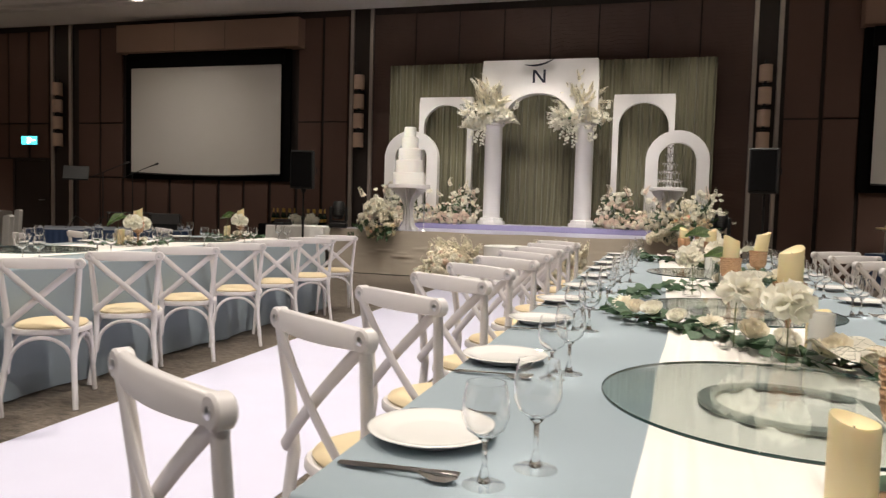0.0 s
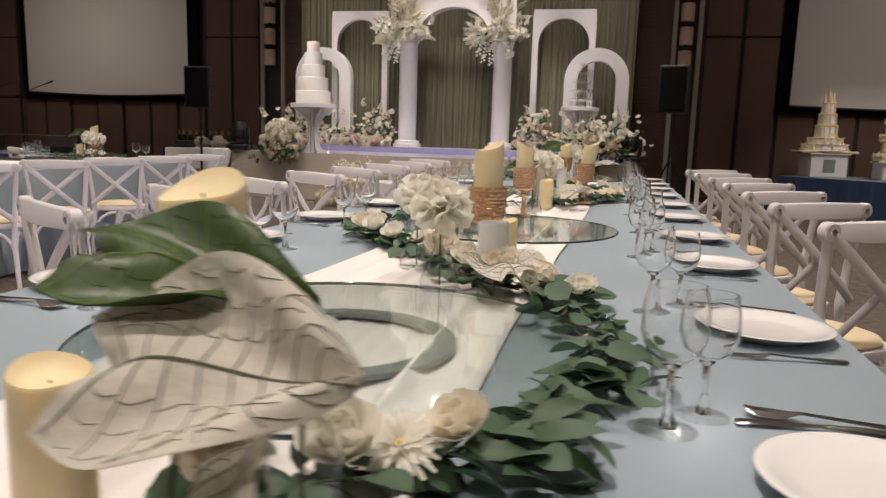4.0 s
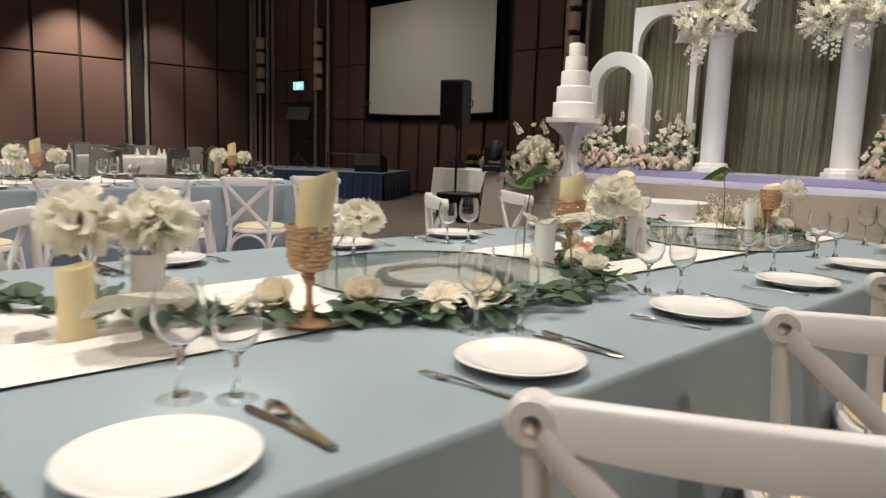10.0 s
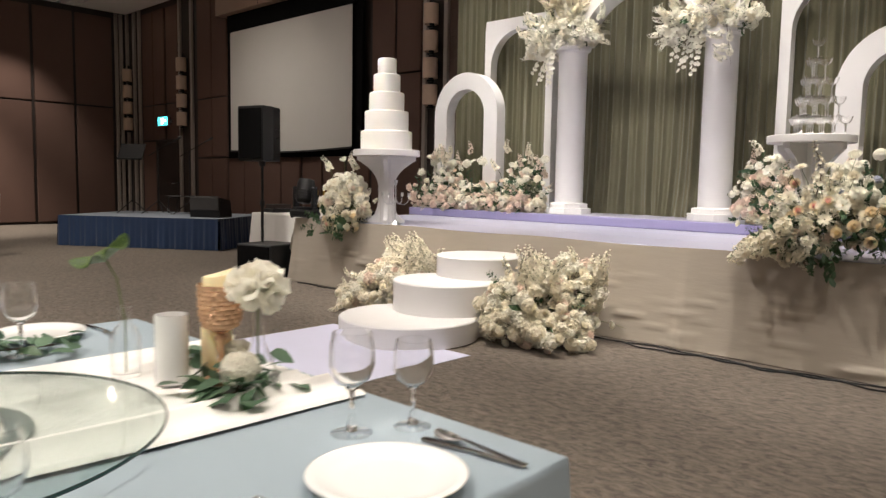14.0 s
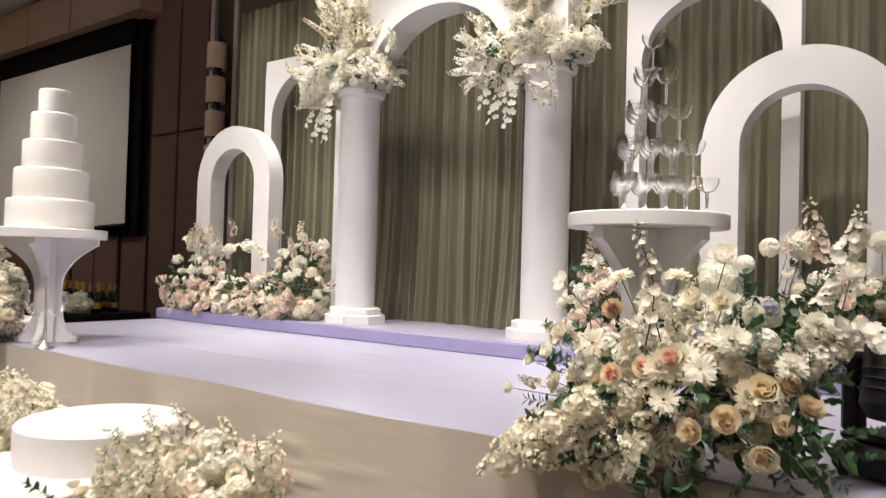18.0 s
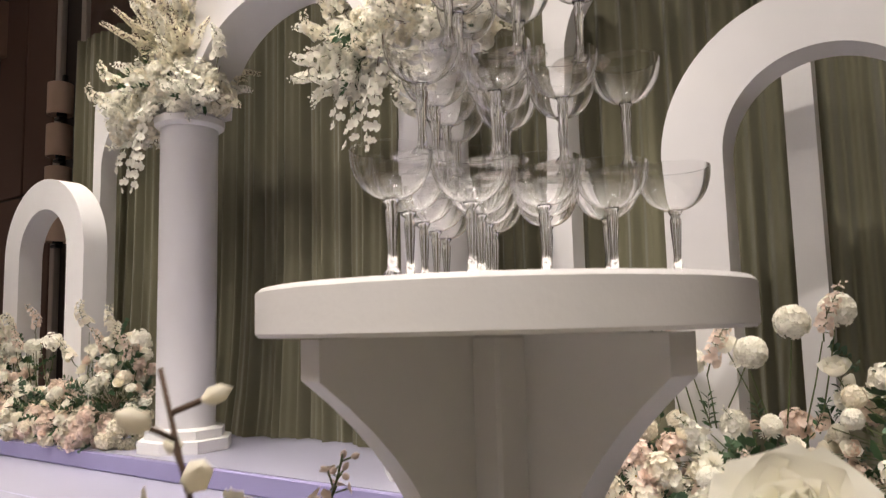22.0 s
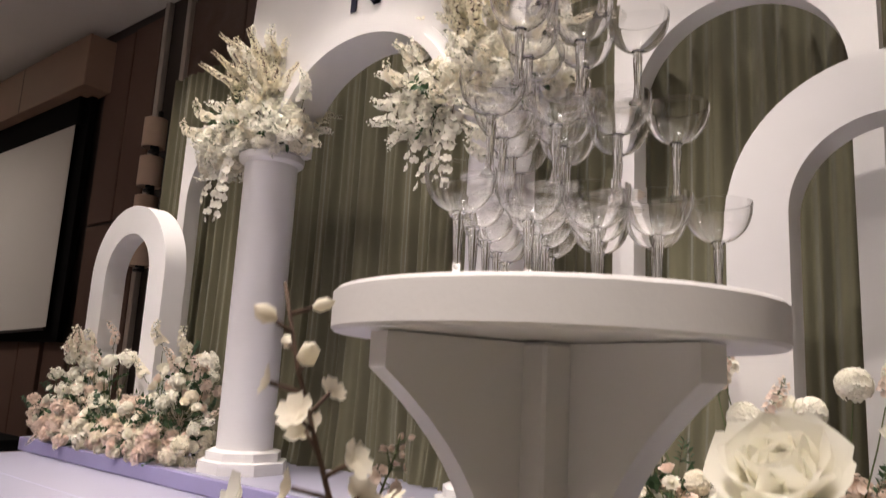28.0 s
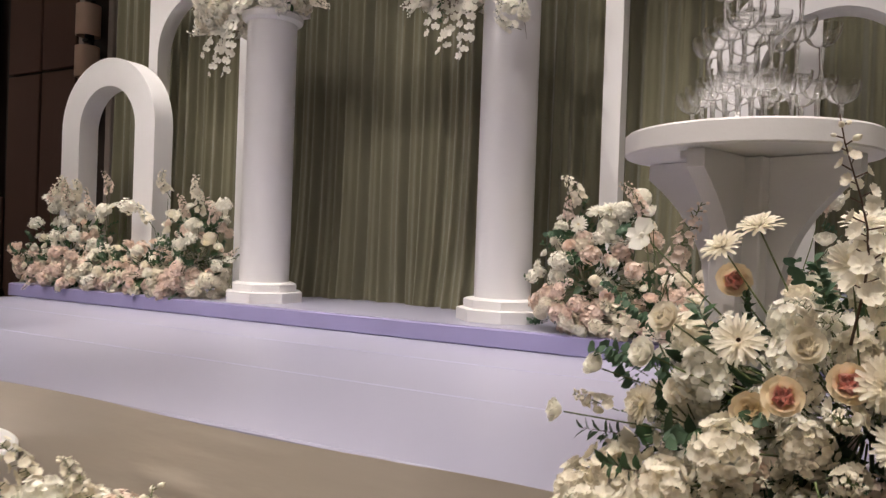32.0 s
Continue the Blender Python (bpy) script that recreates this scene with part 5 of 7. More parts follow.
def arrangement(name, label, base, lumps, mix, seed, tall=(), trail=(), category="flower arrangement", stems=True, heroes=(), low=(), size=1.0, leafy=1.0):
    """Flowers over one or more leafy lumps (centre, radii, count). mix: kind and weight. tall: stalks of (kind, offset, height, lean). trail: hanging strands."""
    rnd = random.Random(seed)
    t = thing(name, label, category, "stage flowers", m=Matrix.Translation(base))
    sg = Geo()
    for li, (c, radii, count, *own) in enumerate(lumps):
        c = Vector(c)
        kinds, weights = zip(*(own[0] if own else mix))
        fo = part("foliage", core_mesh([r * 0.68 for r in radii], seed + li, int((70 + 520 * radii[0] * radii[2]) * leafy)), t, "dark green leafy filling", Matrix.Translation(c))
        fo["kind"] = "stuff"
        made = 0
        while made < count:
            i = made
            z = 1 - 1.85 * (i + rnd.random()) / count
            a = 2.39996 * i + rnd.uniform(-0.3, 0.3)
            q = math.sqrt(max(0, 1 - z * z))
            n = Vector((q * math.cos(a), q * math.sin(a), z))
            k = rnd.choices(kinds, weights)[0]
            if low and z < -0.1 and rnd.random() < 0.75:
                k = rnd.choice(low)
            out = rnd.uniform(0.72, 1.1)
            p = c + Vector([u * v * out for u, v in zip(n, radii)])
            d = (Vector([u / v for u, v in zip(n, radii)]).normalized() + Vector((rnd.uniform(-0.35, 0.35), rnd.uniform(-0.35, 0.35), rnd.uniform(-0.1, 0.45)))).normalized()
            made += 1
            if base[2] + p.z < 0.03:
                continue
            put_bloom(t, k, p, d, rnd.uniform(0.75, 1.2) * size * (0.62 if k in DOTS else 0.8 if "spray" in k else 1.0), rnd.uniform(0, 360))
            sg.tube([c + (p - c) * 0.25, p - d * 0.01], 0.0018, 4)
    for k, at, d, s in heroes:
        p = Vector(at) - Vector(base)
        put_bloom(t, k, p, d, s, rnd.uniform(0, 360))
        c = Vector(lumps[0][0])
        sg.tube([c + (p - c) * 0.2, c.lerp(p, 0.6) - Vector((0, 0, 0.03)), p - Vector(d).normalized() * 0.006], [0.0024, 0.002, 0.0016], 5)
    for k, off, height, lean in tall:
        o = Vector(off)
        top = o + Vector((lean[0], lean[1], height))
        midp = o.lerp(top, 0.55) + Vector((-lean[1], lean[0], 0)) * 0.12
        sg.tube([o, midp, top], [0.003, 0.0025, 0.002], 5)
        put_bloom(t, k, top - Vector((0, 0, 0.002)), (Vector((lean[0], lean[1], 0)) * 1.5 + Vector((rnd.uniform(-0.5, 0.5), -0.35, 0.75))), rnd.uniform(0.95, 1.2), rnd.uniform(0, 360))
    for k, start, end, n, sag in trail:
        a, b = Vector(start), Vector(end)
        pts = [a.lerp(b, i / 8) + Vector((0, 0, sag * math.sin(math.pi * i / 8))) for i in range(9)]
        sg.tube(pts, [0.0028 - 0.002 * i / 8 for i in range(9)], 5)
        for i in range(n):
            u = (i + 0.6) / n * 8
            p = pts[min(8, int(u))].lerp(pts[min(8, int(u) + 1)], u % 1)
            s = (-1) ** i
            put_bloom(t, k, p + Vector((0.02 * s + rnd.uniform(-0.015, 0.015), rnd.uniform(-0.025, 0.01), rnd.uniform(-0.01, 0.01))), (0.5 * s + rnd.uniform(-0.3, 0.3), -1.0, rnd.uniform(-0.2, 0.5)), rnd.uniform(0.8, 1.15) * (1.1 - 0.35 * i / n), rnd.uniform(-30, 30))
    if stems:
        part("stalk", sg.mesh("stalk", TWIG if "column" in name else STEM), t, "thin stalks inside the flowers")["kind"] = "stuff"
    return t


GARDEN = (("white_hydrangea", 3), ("white_dahlia", 2), ("white_stock", 4), ("white_rose", 4), ("cream_rose", 2), ("blush_rose", 3), ("white_spray", 1.0), ("blush_spray", 1.0), ("cream_hydrangea", 2), ("leaf_sprig", 5.0), ("eucalyptus_sprig", 3.0), ("blush_stock", 3), ("white_daisy", 1))
BLOSSOM = (("cream_stock", 9), ("white_stock", 5), ("blush_stock", 2), ("cream_spray", 1.5), ("cream_hydrangea", 3), ("cream_rose", 3), ("white_rose", 4), ("blush_rose", 1), ("leaf_sprig", 0.3))
CREAMY = (("cream_stock", 3), ("cream_dahlia", 3), ("cream_spray", 2.5), ("cream_daisy", 2), ("white_rose", 2), ("cream_rose", 3), ("white_stock", 3), ("blush_stock", 1), ("leaf_sprig", 4), ("eucalyptus_sprig", 2))
APRICOT = (("apricot_rose", 10), ("peach_rose", 0.8), ("cream_rose", 2), ("cream_stock", 1), ("leaf_sprig", 5), ("ruscus_sprig", 2))
LEAFY = (("leaf_sprig", 5), ("ruscus_sprig", 4), ("eucalyptus_sprig", 3), ("apricot_rose", 1))
SNOWY = (("white_hydrangea", 3), ("white_dahlia", 4), ("white_stock", 4), ("white_rose", 2), ("cream_stock", 2), ("blue_hydrangea", 0.6), ("white_spray", 1.5), ("leaf_sprig", 3), ("eucalyptus_sprig", 2))
CLOUD = (("white_orchid", 8), ("white_stock", 6), ("white_spray", 3), ("cream_spray", 2), ("cream_stock", 3), ("white_rose", 1), ("ruscus_sprig", 0.8))
FEATHERY = (("cream_spray", 6), ("white_spray", 2), ("cream_plume", 3), ("cream_stock", 2))

# beds behind, along the riser
LOWER = (("blush_stock", 6), ("cream_stock", 5), ("blush_rose", 1.5), ("blush_spray", 1))
UPPER = (("white_hydrangea", 3), ("white_dahlia", 4), ("white_stock", 3), ("white_rose", 3), ("cream_rose", 2), ("blush_spray", 1), ("leaf_sprig", 2), ("eucalyptus_sprig", 1.5), ("blush_rose", 2), ("white_daisy", 1.5))
for cx, sg, seed in ((-4.72, -1, 21), (-0.22, 1, 22)):
    lumps = [((sg * 0.9, 0.0, 0.16), (0.26, 0.17, 0.22), 40), ((sg * 0.5, 0.0, 0.22), (0.34, 0.2, 0.27), 80), ((0.0, -0.02, 0.14), (0.34, 0.2, 0.2), 66), ((-sg * 0.48, 0.0, 0.15), (0.3, 0.2, 0.22), 60), ((-sg * 0.86, 0.0, 0.22), (0.27, 0.2, 0.3), 76),
             ((sg * 0.5, 0.06, 0.42), (0.3, 0.14, 0.14), 22, UPPER), ((-sg * 0.82, 0.06, 0.5), (0.26, 0.14, 0.14), 22, UPPER),
             ((sg * 0.35, -0.08, 0.09), (0.5, 0.13, 0.12), 64, LOWER), ((-sg * 0.5, -0.08, 0.08), (0.5, 0.13, 0.11), 64, LOWER)]
    rnd = random.Random(seed)
    tall = [(rnd.choice(("white_hydrangea", "white_rose", "white_dahlia", "white_stock", "blush_spray", "white_daisy", "cream_spray")), (rnd.uniform(-1.0, 1.0), 0.02, 0.3), rnd.uniform(0.16, 0.4), (rnd.uniform(-0.14, 0.14), -0.02)) for _ in range(30)]
    arrangement("riser_flower_bed", "low bed of white hydrangeas and blush blossom beside a column", (cx, 16.31, RZ + 0.006), lumps, GARDEN, seed, tall, low=("blush_stock", "blush_stock", "cream_stock", "blush_rose"), size=0.8, leafy=0.9)

# stage front corners
arrangement("corner_bouquet", "white and peach bouquet spilling over the stage corner", (-4.84, 14.28, SZ + 0.004), [((0.0, 0, 0.34), (0.24, 0.18, 0.17), 110, SNOWY[:6]), ((0.06, -0.06, 0.16), (0.36, 0.16, 0.2), 120, CREAMY[:8]), ((0.1, -0.16, 0.0), (0.26, 0.08, 0.12), 44, APRICOT)], CREAMY, 31,
            [("white_rose", (0.0, 0, 0.4), 0.26, (-0.05, 0.0)), ("white_spray", (0.1, 0, 0.4), 0.12, (0.1, 0.0)), ("blush_spray", (0.04, 0, 0.4), 0.2, (0.06, 0.0)), ("cream_spray", (-0.12, 0, 0.35), 0.16, (-0.12, 0.0))],
            [("leaf", (0.05, -0.2, 0.0), (0.12, -0.26, -0.22), 6, 0.02), ("leaf_sprig", (-0.2, -0.12, 0.1), (-0.36, -0.2, -0.16), 5, 0.03), ("leaf_sprig", (0.2, -0.18, 0.0), (0.24, -0.26, -0.2), 3, 0.0)], size=0.88, leafy=0.35)
arrangement("tower_bouquet", "large cream and peach bouquet of gerberas and roses", (0.06, 14.3, SZ + 0.004),
            [((0.04, -0.12, 0.24), (0.32, 0.18, 0.22), 120), ((0.18, -0.02, 0.4), (0.26, 0.16, 0.14), 64, SNOWY), ((-0.25, -0.1, 0.18), (0.16, 0.15, 0.2), 56), ((-0.12, -0.2, 0.06), (0.17, 0.09, 0.13), 34), ((0.26, -0.16, 0.2), (0.2, 0.12, 0.16), 40, LEAFY), ((0.28, 0.02, 0.4), (0.14, 0.12, 0.1), 24, SNOWY)], CREAMY, 32,
            [("white_spray", (0.3, 0.1, 0.4), 0.22, (0.1, 0.05)), ("blush_spray", (0.3, 0.12, 0.4), 0.2, (0.06, 0.05)), ("white_hydrangea", (0.26, 0.12, 0.4), 0.3, (0.05, 0.08)), ("white_hydrangea", (0.12, 0.06, 0.4), 0.18, (-0.04, 0.04)), ("blush_spray", (-0.3, 0.06, 0.2), 0.26, (-0.06, 0.02)), ("white_rose", (0.42, 0.08, 0.4), 0.2, (0.03, 0.04))],
            [("cream_stock", (-0.3, -0.12, 0.1), (-0.5, -0.2, 0.0), 5, 0.04), ("cream_spray", (-0.25, -0.16, 0.05), (-0.44, -0.26, -0.04), 8, 0.03), ("leaf", (0.05, -0.24, -0.02), (0.12, -0.3, -0.16), 9, 0.0), ("white_spray", (0.3, 0.0, 0.3), (0.56, 0.1, 0.46), 4, 0.03)],
            heroes=(("cream_daisy", (0.06, 14.0, 1.262), (0.25, -0.95, 0.35), 0.8), ("cream_daisy", (0.08, 14.165, 1.333), (0.05, -0.3, 1.0), 0.8), ("white_rose", (0.21, 14.2, 1.385), (0.0, -0.7, 0.8), 1.02), ("cream_rose", (0.235, 14.1, 1.262), (0.0, -0.9, 0.4), 0.82), ("cream_rose", (0.15, 14.12, 1.262), (-0.3, -0.9, 0.5), 0.85),
                    ("peach_rose", (-0.14, 14.22, 1.215), (0.2, -0.9, 0.3), 0.85), ("cream_daisy", (-0.15, 14.13, 1.285), (-0.4, -0.5, 0.8), 0.8), ("cream_daisy", (-0.09, 14.15, 1.325), (-0.2, -0.4, 0.9), 0.8), ("white_orchid", (-0.309, 14.18, 1.305), (-0.3, -0.9, 0.3), 1.0), ("cream_daisy", (-0.1, 13.98, 1.13), (-0.1, -0.95, 0.35), 0.85),
                    ("white_dahlia", (0.165, 13.98, 1.11), (0, -0.8, 0.5), 0.95), ("peach_rose", (0.06, 13.98, 1.075), (0, -0.95, 0.3), 0.8), ("peach_rose", (-0.03, 13.97, 1.045), (0, -0.95, 0.3), 0.8), ("white_dahlia", (0.27, 14.06, 1.16), (0.2, -0.8, 0.5), 1.0), ("cream_dahlia", (0.11, 13.95, 1.085), (0.1, -0.9, 0.4), 0.9), ("blue_hydrangea", (0.17, 14.1, 1.17), (0, -0.8, 0.5), 0.6), ("apricot_rose", (-0.08, 14.0, 1.01), (0, -0.9, 0.3), 0.8), ("cream_daisy", (0.13, 13.93, 1.0), (0.1, -0.9, 0.4), 0.8),
                    ("cream_rose", (-0.22, 14.02, 1.15), (-0.4, -0.9, 0.4), 0.7), ("white_rose", (-0.25, 14.0, 1.09), (-0.5, -0.8, 0.3), 0.7), ("cream_rose", (0.0, 14.02, 1.12), (0, -0.9, 0.4), 0.75), ("apricot_rose", (0.2, 14.02, 1.06), (0.1, -0.9, 0.4), 0.8),
                    ("apricot_rose", (0.285, 13.97, 0.964), (0.1, -0.95, 0.2), 0.95), ("apricot_rose", (0.361, 14.0, 1.045), (0.3, -0.8, 0.5), 0.95), ("apricot_rose", (0.369, 14.0, 0.879), (0.2, -0.9, -0.1), 0.95), ("apricot_rose", (0.2, 13.96, 0.923), (-0.1, -0.95, 0.1), 0.9), ("apricot_rose", (0.408, 14.0, 0.963), (0.5, -0.8, 0.2), 0.7), ("apricot_rose", (0.406, 14.05, 1.054), (0.6, -0.6, 0.5), 0.85),
                    ("peach_rose", (0.14, 13.96, 1.105), (0.0, -0.8, 0.5), 0.8), ("white_daisy", (0.22, 13.95, 1.09), (0.1, -0.9, 0.4), 0.9), ("white_dahlia", (0.423, 14.03, 1.107), (0.5, -0.6, 0.6), 0.85), ("cream_stock", (-0.11, 13.95, 0.953), (-0.3, -0.9, 0.3), 0.95), ("cream_stock", (-0.207, 13.95, 0.871), (-0.5, -0.8, 0.1), 0.85), ("cream_spray", (0.034, 13.94, 0.93), (0.05, -0.35, -0.9), 0.8), ("cream_spray", (-0.2, 13.95, 0.86), (-0.9, -0.2, -0.45), 0.9), ("white_rose", (-0.443, 14.1, 0.943), (-0.7, -0.6, 0.2), 0.6), ("white_rose", (-0.366, 14.1, 1.04), (-0.6, -0.6, 0.5), 0.65),
                    ("leaf_sprig", (0.4, 14.02, 0.96), (0.9, -0.2, -0.1), 0.9), ("ruscus_sprig", (0.36, 14.02, 0.94), (0.8, -0.3, -0.35), 0.9), ("leaf_sprig", (0.4, 14.06, 1.03), (0.9, 0.0, 0.2), 0.8), ("eucalyptus_sprig", (0.1, 13.95, 0.86), (-0.2, -0.4, -0.6), 0.7), ("leaf_sprig", (0.2, 13.97, 0.9), (0.1, -0.3, -0.9), 0.9),
                    ("blossom_twig", (0.07, 13.975, 1.14), (-0.06, -0.05, 1.0), 1.0)), size=0.78)
for sg, cx, cy, seed, grow in ((-1, -3.36, 13.66, 41, 1.0), (1, -1.78, 13.58, 42, 1.1)):
    lumps = [((0, 0, 0.18 * grow), (0.37 * grow, 0.38 * grow, 0.26 * grow), 230), ((sg * 0.14, 0.26, 0.32 * grow), (0.3, 0.2, 0.24 * grow), 96), ((sg * 0.24, -0.12, 0.1), (0.34, 0.28, 0.14), 84)]
    rnd = random.Random(seed)
    tall = [("cream_spike", (rnd.uniform(-0.28, 0.34), rnd.uniform(-0.1, 0.4), 0.3), rnd.uniform(0.0, 0.14) * grow, (rnd.uniform(-0.1, 0.16), rnd.uniform(-0.05, 0.1))) for _ in range(18)]
    arrangement("step_blossom_bank", "mound of cream blossom sprays and roses beside the round steps", (cx, cy, 0.006), lumps, BLOSSOM, seed, tall, [("white_rose", (sg * 0.3, 0.2, 0.15), (sg * 0.62, 0.35, 0.12), 2, 0.03)], size=0.86, leafy=0.3)
for sg, cx, seed in ((-1, -3.353, 51), (1, -1.638, 52)):
    lumps = [((-0.02, -0.04, 0.16), (0.29, 0.22, 0.19), 130), ((-0.33, -0.08, 0.08), (0.24, 0.17, 0.22), 100), ((-0.1, 0.0, 0.46), (0.17, 0.12, 0.26), 60, FEATHERY), ((0.24, -0.06, 0.1), (0.15, 0.12, 0.11), 26)]
    rnd = random.Random(seed)
    tall = [(rnd.choice(("cream_spray", "white_spray", "cream_spray")), (rnd.uniform(-0.08, 0.08), 0.0, 0.3), rnd.uniform(0.02, 0.3), (rnd.uniform(-0.2, 0.12), rnd.uniform(-0.1, 0.05))) for _ in range(14)]
    tall += [("cream_plume", (-0.06, 0.0, 0.12), rnd.uniform(0.05, 0.24), (rnd.uniform(-0.16, 0.1), rnd.uniform(-0.08, 0.04))) for _ in range(18)]
    tall += [("cream_plume", (-0.1, 0, 0.3), 0.26 if sg > 0 else 0.12, (-0.1, 0.0)), ("cream_plume", (-0.05, 0, 0.3), 0.16, (0.02, 0.0)), ("white_spray", (-0.1, 0, 0.3), 0.26, (-0.2, 0.0)), ("white_spray", (0.2, -0.05, 0.15), 0.06, (0.2, -0.05)), ("cream_spray", (-0.2, -0.1, 0.1), 0.02, (-0.26, -0.12)), ("cream_spray", (-0.2, -0.1, 0.1), 0.12, (-0.2, -0.1))]
    trail = [("white_orchid", (-0.2, -0.15, 0.08), (-0.34, -0.2, -0.42), 18, 0.0), ("white_orchid", (-0.14, -0.2, 0.05), (-0.18, -0.24, -0.46), 18, 0.0), ("white_orchid", (-0.28, -0.15, 0.1), (-0.42, -0.2, -0.3), 14, 0.0), ("white_spray", (-0.24, -0.1, 0.1), (-0.44, -0.14, -0.14), 5, 0.04), ("white_spray", (0.2, -0.12, 0.08), (0.4, -0.16, 0.0), 5, 0.05)]
    if sg > 0:
        trail += [("white_spray", (0.12, -0.2, 0.02), (0.2, -0.24, -0.4), 6, 0.0)]
    y = 16.44 if sg < 0 else 16.52
    heroes = [("white_spike", (cx + dx, y - 0.06, RZ + 1.944 + dz), d, k) for dx, dz, d, k in ((-0.3, 0.62, (-0.55, -0.1, 0.8), 0.9), (-0.18, 0.7, (-0.3, 0, 1), 0.8), (-0.42, 0.36, (-0.9, -0.2, 0.35), 0.8), (-0.44, 0.16, (-1, -0.2, 0.1), 0.9), (-0.4, 0.0, (-0.9, -0.2, -0.35), 0.9), (0.1, 0.46, (0.25, -0.1, 1), 0.8), (0.26, 0.1, (0.8, -0.4, -0.2), 0.75), (0.12, 0.3, (0.7, -0.3, 0.6), 0.8), (0.02, 0.3, (0.1, -0.8, 0.6), 0.8))]
    if sg > 0:
        heroes += [("cream_plume", (cx + dx, y - 0.02, RZ + 1.944 + dz), d, 1.1) for dx, dz, d in ((-0.14, 0.62, (-0.25, 0, 1)), (-0.06, 0.6, (0.02, -0.1, 1)), (-0.2, 0.56, (-0.4, 0, 1)), (0.0, 0.56, (0.15, 0, 1)))]
    arrangement("column_bouquet", "white orchid and cream blossom bouquet trailing from a column top", (cx, y, RZ + 1.944), lumps, CLOUD, seed, tall, trail, heroes=heroes, leafy=0.3, size=0.95)


# ---- table centrepieces ----
TABLE = 0.7625


def goblet_meshes():
    """A ribbed rose-gold candle goblet: banded cup, knopped stem, wide foot."""
    cup = [(0.0, 0.106), (0.018, 0.107), (0.032, 0.113)]
    for k in range(9):
        z = 0.117 + 0.0098 * k
        r = 0.0385 + 0.0006 * k + 0.003 * min(1, k / 2)
        cup += [(r, z), (r + 0.0015, z + 0.0025), (r + 0.0019, z + 0.005), (r + 0.0015, z + 0.0075), (r, z + 0.0096)]
    cup += [(0.0475, 0.2055), (0.044, 0.2057), (0.0395, 0.125), (0.0, 0.114)]
    g = Geo().lathe(cup, 88)
    v = []
    for x, y, z in g.v:
        a = math.atan2(y, x)
        r = math.hypot(x, y)
        band = int((z - 0.117) / 0.0098)
        w = 1 + 0.045 * math.sin(11 * a + 3.14 * band) + 0.02 * math.sin(17 * a + 2.7 * band) if r > 0.0405 else 1.0
        v.append((x * w, y * w, z))
    g.v = v
    stem = [(0.0, 0.012), (0.013, 0.014), (0.009, 0.022), (0.012, 0.028), (0.012, 0.034), (0.007, 0.042), (0.0065, 0.07), (0.0075, 0.082), (0.0125, 0.088), (0.0125, 0.094), (0.009, 0.1), (0.018, 0.1055), (0.0, 0.1056)]
    foot = [(0.0, 0.0), (0.046, 0.0), (0.047, 0.003), (0.036, 0.008), (0.018, 0.0135), (0.0, 0.015)]
    return [("cup", g.mesh("cup", ROSEGOLD, True, 60)), ("stem", Geo().lathe(stem, 16).mesh("stem", ROSEGOLD, True, 60)), ("foot", Geo().lathe(foot, 32).mesh("foot", ROSEGOLD, True, 60))]


def candle_mesh(r, h, slant):
    """A pillar candle with a melted, slanting top."""
    n = 32
    vs = []
    rings = [(0.96, 0.0, 0.0), (1.0, 0.004, 0.0), (1.0, 0.5 * h, 0.2), (1.0, h - 0.004, 1.0), (0.95, h, 1.0), (0.82, h - 0.006, 0.9), (0.4, h - 0.012, 0.5)]
    for s, z, k in rings:
        for i in range(n):
            a = 2 * math.pi * i / n
            lift = k * slant * (math.cos(a) + 0.25 * math.sin(2 * a + 1))
            vs.append((s * r * math.cos(a), s * r * math.sin(a), z + (lift if z > 0.4 * h else 0)))
    fs = [tuple(reversed(range(n))), tuple((len(rings) - 1) * n + i for i in range(n))]
    for q in range(len(rings) - 1):
        fs += [(q * n + i, q * n + (i + 1) % n, (q + 1) * n + (i + 1) % n, (q + 1) * n + i) for i in range(n)]
    return Geo().add(vs, fs).mesh("wax", WAX, True, 50)


GOB = goblet_meshes()
TALLWAX, LOWWAX = candle_mesh(0.0365, 0.18, 0.014), candle_mesh(0.0325, 0.135, 0.006)
WICK = Geo().tube([(0, 0, 0.0), (0.001, 0, 0.008)], 0.0009, 5).mesh("wick", BLACK)


def pillar(me, x, y, z, turn, wick_z, label):
    c = thing("pillar_candle", label, "candle", "table candles", m=pose(x, y, z, 0, 0, turn))
    part("wax", me, c)
    part("wick", WICK, c, "", pose(0, 0, wick_z))
    return c


def goblet(x, y, turn, z=TABLE, lean=0.0, wax=0.0):
    t = thing("candle_goblet", "ribbed rose-gold glass goblet holding a pillar candle", "candle holder", "table candles", m=pose(x, y, z))
    for n, me in GOB:
        part(n, me, t)
    c = pillar(TALLWAX, x, y, z + 0.1, turn, 0.165, "tall ivory pillar candle with slanted top in a goblet")
    c.matrix_world = pose(x, y, z + 0.118, 0, 0, turn) @ pose(0, 0, 0.006, 0, lean, 0) @ Matrix.Diagonal((1, 1, 1 - wax, 1))
    return t


